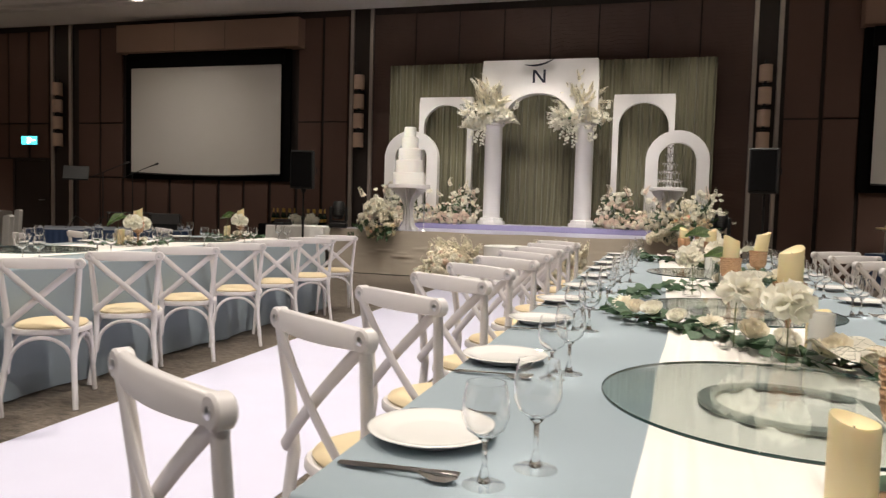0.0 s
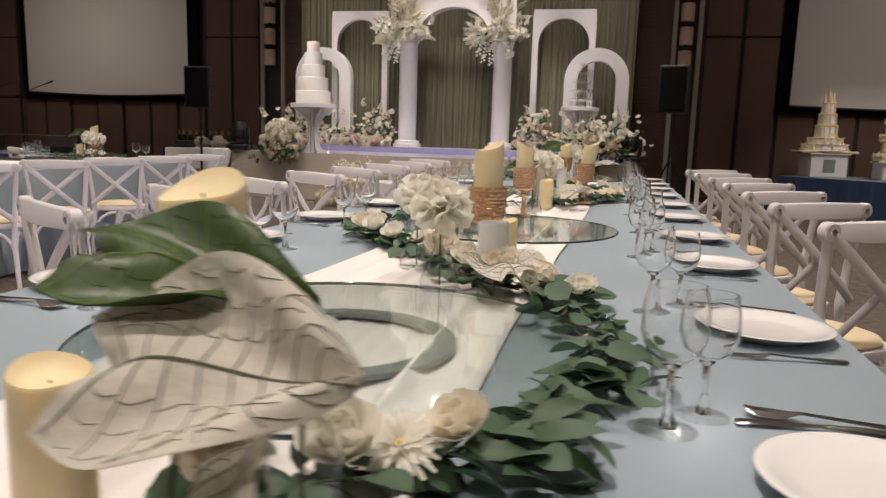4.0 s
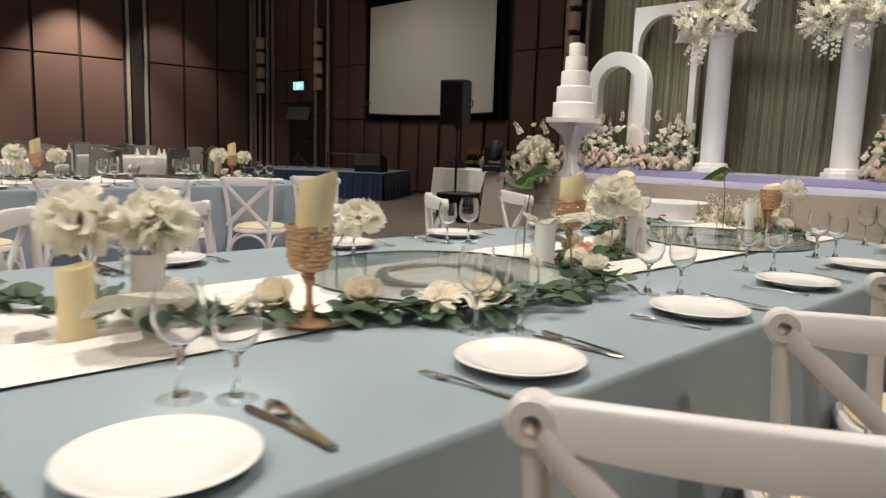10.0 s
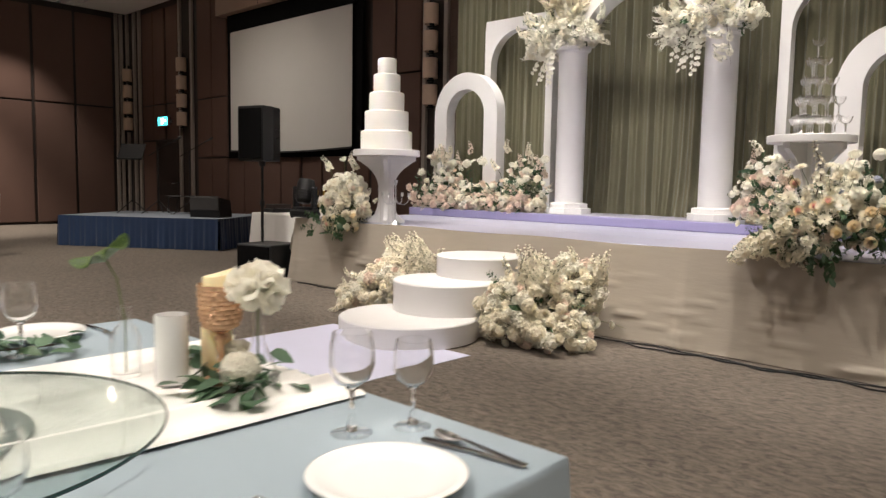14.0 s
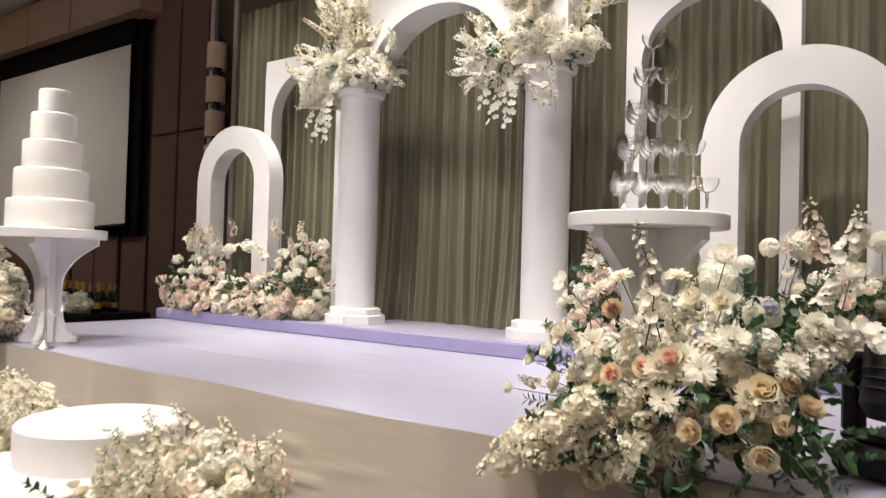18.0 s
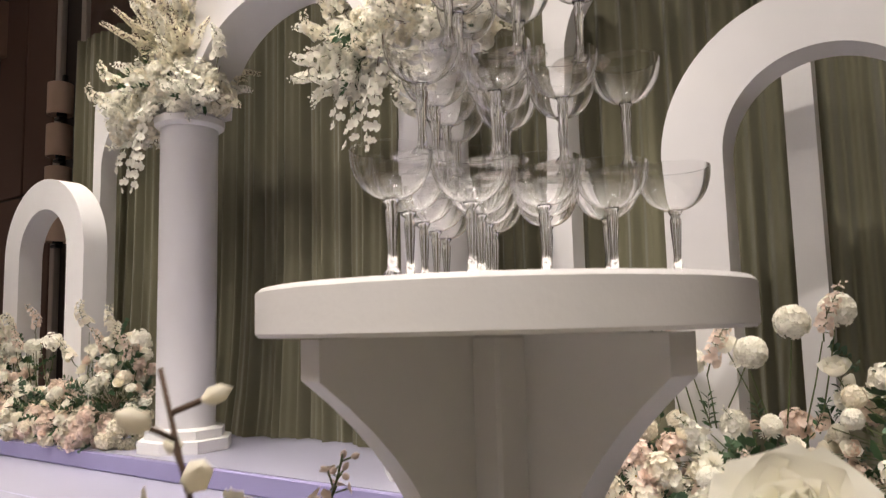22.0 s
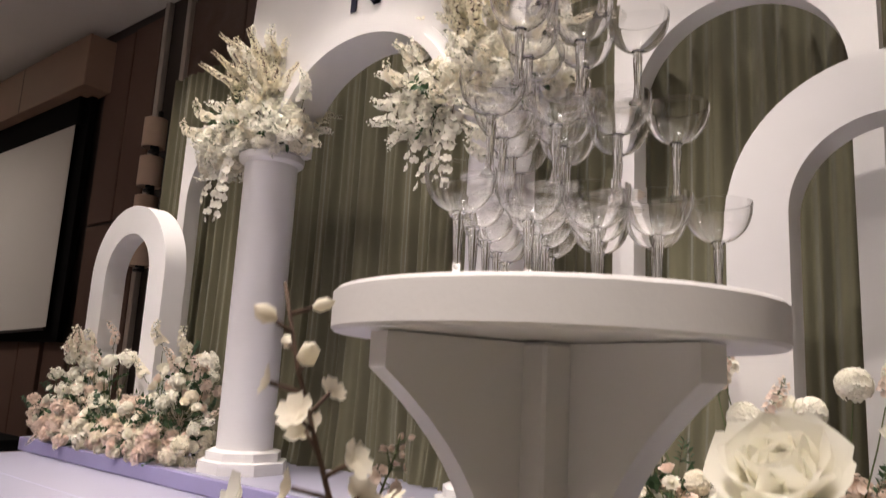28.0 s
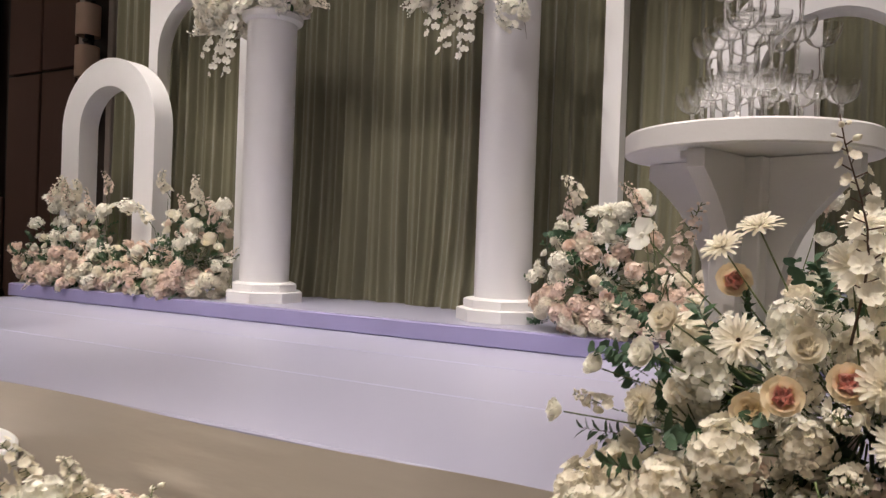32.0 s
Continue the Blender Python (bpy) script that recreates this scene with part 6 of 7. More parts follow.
for x, y, turn, lean, wax in ((0.01, 3.955, 80, 0, 0.12), (0.05, 5.2, 30, 0, 0.0), (0.0, 6.42, 200, 0, 0.05), (0.222, 7.21, 10, 8, 0.0), (-0.112, 8.92, 120, 0, 0.15), (0.05, 8.334, 30, 0, 0.1), (0.073, 9.91, 60, 0, 0.42)):
    goblet(x, y, turn, lean=lean, wax=wax)
for x, y, turn in ((-0.085, 3.88, 140), (0.11, 5.08, 20), (0.06, 6.815, 80), (0.02, 9.93, 200)):
    pillar(LOWWAX, x, y, TABLE, turn, 0.118, "low ivory pillar candle standing on the runner")


def vase_meshes():
    flask = [(0.0, 0.0), (0.04, 0.0), (0.046, 0.004), (0.043, 0.02), (0.028, 0.06), (0.014, 0.09), (0.0115, 0.13), (0.0145, 0.15), (0.0133, 0.15), (0.0098, 0.13), (0.0122, 0.09), (0.0262, 0.06), (0.041, 0.021), (0.041, 0.008), (0.0, 0.006)]
    bottle = [(0.0, 0.0), (0.028, 0.0), (0.031, 0.004), (0.031, 0.085), (0.022, 0.105), (0.0125, 0.115), (0.0125, 0.145), (0.0155, 0.152), (0.0143, 0.152), (0.0108, 0.145), (0.0108, 0.114), (0.021, 0.103), (0.0292, 0.085), (0.0292, 0.008), (0.0, 0.006)]
    pot = [(0.0, 0.0), (0.031, 0.0), (0.033, 0.003)]
    for k in range(9):
        pot += [(0.033, 0.005 + 0.015 * k), (0.0345, 0.012 + 0.015 * k)]
    pot += [(0.034, 0.143), (0.030, 0.143), (0.030, 0.01), (0.0, 0.008)]
    return (Geo().lathe(flask, 28).mesh("body", GLASS, True, 180), Geo().lathe(bottle, 24).mesh("body", GLASS, True, 180), Geo().lathe(pot, 28).mesh("body", CHINA, True, 60))


FLASK, BUDVASE, POT = vase_meshes()
def ruffled_mesh(name, material, r=0.05, seed=4):
    """A full, ruffled flower head: large overlapping petals round a loose dome."""
    g = Geo()
    rnd = random.Random(seed)
    for i in range(104):
        z = 1 - 1.5 * (i + 0.5) / 104
        a = 2.39996 * i
        q = math.sqrt(max(0, 1 - z * z))
        d = (Vector((q * math.cos(a), q * math.sin(a), z)) + Vector((rnd.uniform(-0.3, 0.3), rnd.uniform(-0.3, 0.3), rnd.uniform(-0.2, 0.2)))).normalized()
        s = rnd.uniform(0.75, 1.2)
        petal(g, Matrix.Translation(d * r * 0.25) @ up_to(d, rnd.uniform(0, 360)) @ pose(0, 0, 0, rnd.uniform(58, 90), 0, 0), r * 0.82 * s, r * 0.6 * s, 0.3, 4, 0.8, 0.45, 4)
    g.lathe([(0, -0.5 * r), (0.4 * r, -0.3 * r), (0.5 * r, 0), (0.3 * r, 0.4 * r), (0, 0.5 * r)], 8)
    return g.mesh(name, material, True, 180)


PEONY = ruffled_mesh("white_peony", PETALWHITE)


def anthurium_mesh(size=0.13):
    """A heart-shaped glossy leaf with a folded midrib, along +y."""
    g = Geo()

    def place(u, v):
        s = (v - 0.5) * 2
        w = size * 0.46 * (math.sin(math.pi * min(1, 0.16 + 0.84 * u)) ** 0.75)
        back = 0.22 * size * abs(s) ** 1.5 * (1 - u) ** 2
        return (s * w, size * u - back, 0.12 * size * abs(s) - 0.35 * size * u * u + 0.012 * math.sin(7 * u + 4 * abs(s)))

    g.grid(20, 16, place)
    return g


def thin_leaf(name, g, material, thick=0.0012):
    h = Geo().join(g)
    n = len(g.v)
    h.add([(x, y, z - thick) for x, y, z in g.v], [f[::-1] for f in g.f])
    return h.mesh(name, material, True, 180)


GREENLEAF = thin_leaf("leaf_blade", anthurium_mesh(0.15), BIGLEAF)
WHITELEAF = thin_leaf("leaf_blade", anthurium_mesh(0.17), PALELEAF)


def vein_mesh(size, material, thick=0.001):
    """Midrib and curved side veins lying on the leaf's upper face."""
    g = Geo()

    def on_leaf(u, q):
        w = size * 0.46 * (math.sin(math.pi * min(1, 0.16 + 0.84 * u)) ** 0.75)
        return (q * w, size * u - 0.22 * size * abs(q) ** 1.5 * (1 - u) ** 2, 0.12 * size * abs(q) - 0.35 * size * u * u + 0.012 * math.sin(7 * u + 4 * abs(q)) + 0.0006)

    for side in (-1, 1):
        for k in range(8):
            u0 = 0.1 + 0.1 * k
            reach = 0.2 * (k - 1.5) / 4
            main = [on_leaf(min(0.98, max(0.01, u0 + reach * (i / 8) ** 1.3)), side * 0.95 * i / 8) for i in range(9)]
            g.tube(main, [thick * (1 - 0.07 * i) for i in range(9)], 4)
            for i in (3, 5, 7):
                q = i / 8
                u = min(0.95, max(0.01, u0 + reach * q ** 1.3))
                g.tube([on_leaf(min(0.97, u + 0.1 * e / 3), side * min(0.95, q + 0.06 * math.sin(e + k))) for e in range(4)], 0.45 * thick, 3)
    g.tube([on_leaf(i / 16, 0) for i in range(17)], 1.3 * thick, 4)
    return g.mesh("vein_net", material)


VEINS, GREENVEINS = vein_mesh(0.17, VEIN), vein_mesh(0.15, LEAFVEIN, 0.0007)


def leaf_frame(root, along, normal, s, wide=1.0):
    """A leaf's placing from its root, the way its tip points and the way it faces."""
    b = Vector(along).normalized()
    n = (Vector(normal) - b * Vector(normal).dot(b)).normalized()
    a = b.cross(n)
    m = Matrix((a, b, n)).transposed().to_4x4()
    return Matrix.Translation(root) @ m @ Matrix.Diagonal((wide * s, s, s, 1))


def flower_vase(kind, x, y, z=TABLE, head=0.2, bloom="white", s=1.0, lean=(0.0, 0.0), turn=0.0):
    me, nm, lab, cat = {"flask": (FLASK, "flask_vase", "small clear conical glass flask vase on the runner", "vase"), "bottle": (BUDVASE, "bud_vase", "small clear glass bottle vase on the runner", "vase"), "pot": (POT, "ceramic_vase", "white ribbed ceramic cylinder vase on the runner", "vase")}[kind]
    v = thing(nm, lab, cat, "table vases", m=pose(x, y, z))
    ob = part("body", me, v)
    if kind != "pot":
        ob.visible_shadow = False
    if not bloom:
        return v
    top = Vector((lean[0], lean[1], head))
    leafy = bloom == "leaf"
    f = thing("cut_leaf" if leafy else "cut_flower", "large green heart-shaped leaf on a thin stalk in a vase" if leafy else "single creamy white ruffled flower head in a vase", "leaf" if leafy else "flower", "table flowers", m=pose(x, y, z + 0.009))
    part("stalk", Geo().tube([(0, 0, 0), (0, 0, 0.11), (lean[0] * 0.4, lean[1] * 0.4, 0.7 * head + 0.03), top], 0.002, 6).mesh("stalk", STEM), f)
    if leafy:
        m = Matrix.Translation(top) @ pose(0, 0, 0, 28, 0, 0) @ pose(0, 0, 0, 0, 0, turn) @ pose(0, -0.012, 0) @ Matrix.Scale(s, 4)
        if y < 4.5 and x > -1:
            m = leaf_frame(top, (0.93, 0.3, 0.06), (-0.2, -0.42, 0.9), s)
        part("vein_net", GREENVEINS, part("leaf_blade", GREENLEAF, f, "", m))
    else:
        part("flower_head", PEONY, f, "", Matrix.Translation(top) @ pose(0, 0, 0, 12, 10, turn) @ Matrix.Scale(s * 1.12, 4))
    return f


for a in (("flask", 0.0, 4.9, 0.165, "white", 1.05, (0.0, 0.0)), ("flask", -0.11, 5.12, 0.165, "white", 1.05, (0.01, 0.0)), ("pot", 0.1, 4.99, 0.17, None, 1, (0, 0)),
          ("flask", -0.16, 6.53, 0.18, "white", 1.0, (-0.02, 0.02)), ("flask", 0.02, 6.6, 0.2, "leaf", 0.75, (-0.03, 0.0)),
          ("bottle", -0.01, 6.86, 0.195, "white", 1.2, (0.0, -0.01)), ("pot", 0.03, 6.96, 0.19, "white", 1.2, (0.0, 0.02)), ("flask", 0.0, 7.44, 0.17, "white", 0.95, (0.04, 0.04)),
          ("bottle", 0.07, 8.56, 0.2, "white", 1.3, (0.0, 0.0)), ("pot", 0.125, 8.625, 0.16, None, 1, (0, 0)), ("pot", 0.04, 8.22, 0.16, None, 1, (0, 0)), ("bottle", -0.06, 8.24, 0.255, "leaf", 1.0, (0.06, -0.03)),
          ("flask", -0.02, 8.78, 0.15, "white", 0.9, (0.02, 0.0)), ("flask", 0.15, 9.95, 0.19, "white", 1.0, (0.0, 0.0)), ("bottle", -0.09, 9.78, 0.25, "leaf", 0.9, (-0.0, -0.04)), ("pot", 0.015, 9.83, 0.16, None, 1, (0, 0)),
          ("bottle", 0.125, 3.9, 0.222, "leaf", 1.0, (-0.13, -0.05))):
    k, x, y, head, bloom, s, lean = a
    flower_vase(k, x, y, TABLE, head, bloom, s, lean, {"leaf": 75 if y > 6 else -80}.get(bloom, (37 * y * 10) % 360))


def pale_leaf(x, y, z, turn, tilt, s=1.0, spin=0.0):
    t = thing("caladium_leaf", "white caladium leaf with grey-green veins lying among flowers", "leaf", "table flowers", m=pose(x, y, z, 0, 0, turn))
    m = leaf_frame((-0.045, -0.05, 0.01), (0.95, -0.05, 0.26), (-0.22, -0.6, 0.78), s, 1.1) if spin else pose(0, 0, 0, tilt, 0, 0) @ Matrix.Diagonal((1.35 * s, s, s, 1))
    b = part("leaf_blade", WHITELEAF, t, "", m)
    part("vein_net", VEINS, b)
    part("stalk", Geo().tube([(0, 0, 0), (0, -0.05, -0.02), (0, -0.09, -z + TABLE + 0.004)], 0.0022, 6).mesh("stalk", STEM), t)
    return t


for x, y, dz, turn, tilt, s in ((0.09, 3.84, 0.165, 0, 48, 0.92), (0.15, 3.8, 0.07, -60, 25, 0.75), (0.17, 4.86, 0.05, 40, 20, 0.9), (0.13, 6.86, 0.06, -60, 30, 0.9), (0.36, 7.5, 0.03, 10, 8, 1.0), (0.34, 7.9, 0.18, 60, 10, 0.85), (0.0, 8.4, 0.05, 140, 25, 0.8), (-0.1, 9.05, 0.06, 120, 25, 0.9)):
    pale_leaf(x, y, TABLE + dz, turn, tilt, s, 1 if y < 3.9 else 0)


ROUNDLEAF, LONGLEAF = leaf_mesh("round_leaf", EUCA, 0.058, 0.05, 0.15, 0.2), leaf_mesh("long_leaf", LEAF, 0.075, 0.03)


def garland(points, seed, blooms, table=TABLE):
    """Leafy strands laid along the table, with a few flower heads."""
    rnd = random.Random(seed)
    pts = [Vector((x, y, table + 0.012)) for x, y in points]
    t = thing("leaf_garland", "eucalyptus and ruscus garland with cream flowers laid on the table", "garland", "table garlands", m=Matrix.Translation(pts[0]))
    fine = []
    for i in range(len(pts) - 1):
        for k in range(6):
            fine.append(pts[i].lerp(pts[i + 1], k / 6) + Vector((0.012 * math.sin(2 * i + k), 0, 0.004 * math.sin(k))) - pts[0])
    fine.append(pts[-1] - pts[0])
    part("main_stem", Geo().tube(fine, 0.0028, 5).mesh("main_stem", TWIG), t)
    for i, p in enumerate(fine):
        d = (fine[min(i + 1, len(fine) - 1)] - fine[max(i - 1, 0)]).normalized()
        sideways = Vector((-d.y, d.x, 0))
        for q in range(4):
            off = sideways * rnd.gauss(0, 0.034) + d * rnd.uniform(-0.03, 0.03) + Vector((0, 0, rnd.uniform(-0.004, 0.024)))
            m = Matrix.Translation(p + off) @ pose(0, 0, 0, rnd.uniform(-22, 30), rnd.uniform(-32, 32), math.degrees(math.atan2(d.y, d.x)) - 90 + rnd.uniform(-75, 75)) @ Matrix.Scale(rnd.uniform(0.7, 1.15), 4)
            part("leaf", ROUNDLEAF if rnd.random() < 0.72 else LONGLEAF, t, "", m)
    for u, k, s in blooms:
        p = fine[int(u * (len(fine) - 1))]
        put_bloom(t, k, p + Vector((rnd.uniform(-0.03, 0.03), 0, 0.022)), (rnd.uniform(-0.4, 0.4), -0.5, 1), s, rnd.uniform(0, 360))
    return t


garland([(-0.01, 3.9), (0.06, 3.96), (0.2, 4.06), (0.3, 4.12)], 61, [(0.3, "cream_rose", 0.9), (0.5, "white_rose", 1.0), (0.8, "cream_rose", 0.8), (0.65, "white_daisy", 0.8)])
garland([(0.24, 4.12), (0.31, 4.28), (0.365, 4.38), (0.363, 4.52), (0.27, 4.74), (0.3, 4.86)], 62, [(0.95, "white_rose", 0.8)])
garland([(-0.36, 5.5), (-0.24, 5.42), (-0.14, 5.34), (-0.04, 5.16), (0.04, 5.03), (0.16, 4.92), (0.28, 4.86)], 60, [(0.15, "white_rose", 0.9), (0.3, "cream_daisy", 1.0), (0.5, "cream_rose", 1.1), (0.62, "white_rose", 1.0), (0.78, "cream_rose", 1.2), (0.9, "cream_hydrangea", 0.8)])
garland([(-0.3, 5.5), (-0.46, 5.66), (-0.49, 5.9), (-0.45, 6.15), (-0.41, 6.42)], 63, [(0.05, "white_rose", 1.0), (0.15, "cream_rose", 0.9), (0.45, "cream_daisy", 0.9)])
garland([(-0.41, 6.42), (-0.35, 6.67), (-0.19, 6.89), (0.04, 7.0), (0.12, 7.06), (0.21, 7.3)], 64, [(0.6, "cream_rose", 1.0), (0.68, "white_rose", 0.9), (0.9, "cream_rose", 1.0), (0.85, "white_daisy", 0.9)])
garland([(0.18, 7.3), (0.24, 7.37), (0.37, 7.47), (0.36, 7.68), (0.39, 7.9), (0.36, 8.09), (0.25, 8.14), (0.13, 8.28)], 65, [(0.12, "cream_rose", 1.0), (0.3, "cream_daisy", 1.0), (0.36, "cream_rose", 0.9), (0.85, "white_rose", 0.9), (0.95, "cream_hydrangea", 0.8)])
garland([(0.13, 8.28), (0.02, 8.4), (0.08, 8.52), (0.0, 8.7), (-0.09, 8.9), (-0.24, 9.03)], 66, [(0.08, "peach_rose", 0.8), (0.2, "cream_rose", 1.0), (0.42, "white_rose", 0.9), (0.6, "white_rose", 0.9)])
garland([(-0.24, 9.03), (-0.37, 9.14), (-0.42, 9.32), (-0.49, 9.55), (-0.45, 9.76)], 67, [(0.8, "white_rose", 0.7)])
garland([(-0.1, 9.93), (0.02, 9.98), (0.16, 9.92), (0.2, 9.84)], 68, [(0.3, "cream_rose", 0.9), (0.5, "white_rose", 0.9), (0.75, "white_hydrangea", 0.8)])

# clusters along the table across the aisle
for i, y in enumerate((9.6, 8.0, 6.1, 4.2, 2.3)):
    x = -4.64
    goblet(x + 0.05, y, 40 * i)
    pillar(LOWWAX, x - 0.06, y - 0.08, TABLE, 60 * i, 0.118, "low ivory pillar candle standing on the runner")
    flower_vase("flask", x + 0.1, y - 0.14, TABLE, 0.19, "white", 1.2, (0.03, -0.02), 30 * i)
    flower_vase("bottle", x - 0.02, y + 0.14, TABLE, 0.17, "white", 1.1, (-0.02, 0.03), 50 * i)
    flower_vase("bottle", x + 0.02, y - 0.22, TABLE, 0.24, "leaf", 0.95, (0.05, 0.0), 90 + 40 * (i % 3))
    garland([(x - 0.2, y - 0.3), (x, y - 0.1), (x + 0.15, y + 0.1), (x + 0.1, y + 0.35)], 80 + i, [(0.4, "cream_rose", 1.0), (0.6, "white_rose", 0.9)])


# ---- sound and stage gear ----
def loudspeaker(x, y, z, turn):
    t = thing("loudspeaker", "black two-way loudspeaker on a black pole", "speaker", "hall loudspeakers", m=pose(x, y, 0, 0, 0, turn))
    out = [(-0.19, -0.2), (0.19, -0.2), (0.19, -0.02), (0.11, 0.2), (-0.11, 0.2), (-0.19, -0.02)]
    vs = [(a, b, c) for c in (z, z + 0.02, z + 0.62, z + 0.64) for a, b in out]
    vs = [(a * (0.96 if c in (z, z + 0.64) else 1), b * (0.96 if c in (z, z + 0.64) else 1), c) for a, b, c in vs]
    fs = [tuple(reversed(range(6))), tuple(range(18, 24))]
    for q in range(3):
        fs += [(6 * q + i, 6 * q + (i + 1) % 6, 6 * q + 6 + (i + 1) % 6, 6 * q + 6 + i) for i in range(6)]
    b = part("cabinet", Geo().add(vs, fs).mesh("cabinet", BLACK, False), t)
    part("grille", Geo().box((-0.17, -0.212, z + 0.03), (0.17, -0.2, z + 0.61), 0.006).mesh("grille", BLACKCLOTH), b)
    for sx in (-1, 1):
        part("handle", Geo().tube([(sx * 0.17, 0.05, z + 0.27), (sx * 0.2, 0.08, z + 0.28), (sx * 0.2, 0.08, z + 0.36), (sx * 0.17, 0.05, z + 0.37)], 0.01, 6).mesh("handle", BLACK), b)
    return t


sp = loudspeaker(-6.12, 14.02, 1.4, 16)
part("socket", Geo().lathe([(0.035, 1.34), (0.04, 1.36), (0.04, 1.4)], 12).mesh("socket", BLACK), sp)
part("pole", Geo().tube([(0, 0, 0.425), (0, 0, 0.9)], 0.0185, 10).tube([(0, 0, 0.88), (0, 0, 1.35)], 0.0155, 10).mesh("pole", BLACK), sp)
part("collar", Geo().lathe([(0.026, 0.86), (0.03, 0.87), (0.03, 0.92), (0.026, 0.93)], 12).mesh("collar", BLACK), sp)
sub = thing("subwoofer", "black square subwoofer box on the carpet under a pole", "speaker", m=pose(-6.02, 14.05, 0.0, 0, 0, 14))
part("cabinet", Geo().box((-0.27, -0.27, 0.012), (0.27, 0.27, 0.42), 0.012).mesh("cabinet", BLACK), sub)
part("grille", Geo().box((-0.25, -0.283, 0.03), (0.25, -0.2705, 0.4), 0.006).mesh("grille", BLACKCLOTH), sub)
for dx in (-0.22, 0.22):
    for dy in (-0.22, 0.22):
        part("rubber_foot", Geo().lathe([(0.02, 0.0), (0.022, 0.011)], 10, pose(dx, dy, 0)).mesh("rubber_foot", BLACK), sub)
sp = loudspeaker(1.17, 14.12, 1.48, -16)
part("pole", Geo().tube([(0, 0, 0.3), (0, 0, 1.5)], 0.0185, 10).mesh("pole", BLACK), sp)
for a in (40, 160, 280):
    c, s = math.cos(radians(a)), math.sin(radians(a))
    lg = part("tripod_leg", Geo().tube([(0.03 * c, 0.03 * s, 0.82), (0.42 * c, 0.42 * s, 0.012)], 0.012, 8).mesh("tripod_leg", BLACK), sp)
    part("brace", Geo().tube([(0.02 * c, 0.02 * s, 0.34), (0.24 * c, 0.24 * s, 0.4)], 0.008, 6).mesh("brace", BLACK), lg)
part("collar", Geo().lathe([(0.03, 0.78), (0.036, 0.79), (0.036, 0.85), (0.03, 0.86)], 12).mesh("collar", BLACK), sp)


def moving_head(x, y, z, turn):
    t = thing("moving_head_light", "black moving-head stage light with base and yoke", "stage light", "moving-head lights", m=pose(x, y, z, 0, 0, turn))
    part("base", Geo().box((-0.15, -0.12, 0.012), (0.15, 0.12, 0.1), 0.02).mesh("base", BLACK), t)
    for dx in (-0.12, 0.12):
        for dy in (-0.09, 0.09):
            part("rubber_foot", Geo().lathe([(0.014, 0.0), (0.016, 0.0125)], 8, pose(dx, dy, 0)).mesh("rubber_foot", BLACK), t)
    for s in (-1, 1):
        part("yoke_arm", Geo().box((s * 0.135 - 0.022, -0.05, 0.12), (s * 0.135 + 0.022, 0.05, 0.37), 0.015).mesh("yoke_arm", BLACK), t)
    part("yoke_plate", Geo().box((-0.15, -0.06, 0.1005), (0.15, 0.06, 0.13), 0.01).mesh("yoke_plate", BLACK), t)
    h = part("head", Geo().lathe([(0.0, -0.14), (0.07, -0.14), (0.1, -0.1), (0.105, 0.08), (0.09, 0.14), (0.0, 0.14)], 24, pose(0, 0, 0.31, -14, 0, 0)).mesh("head", BLACK, True, 30), t)
    part("lens", Geo().lathe([(0.0, 0.146), (0.05, 0.145), (0.078, 0.1405), (0.0, 0.1402)], 24, pose(0, 0, 0.31, -14, 0, 0)).mesh("lens", DISCGLASS), h)
    for k in range(3):
        part("cooling_rib", Geo().lathe([(0.106, -0.06 + 0.03 * k), (0.11, -0.055 + 0.03 * k), (0.106, -0.05 + 0.03 * k)], 24, pose(0, 0, 0.31, -14, 0, 0), closed=True).mesh("cooling_rib", BLACK), h)
    return t


moving_head(-5.56, 14.24, SZ + 0.003, 15)
moving_head(0.63, 14.56, SZ + 0.003, -20)


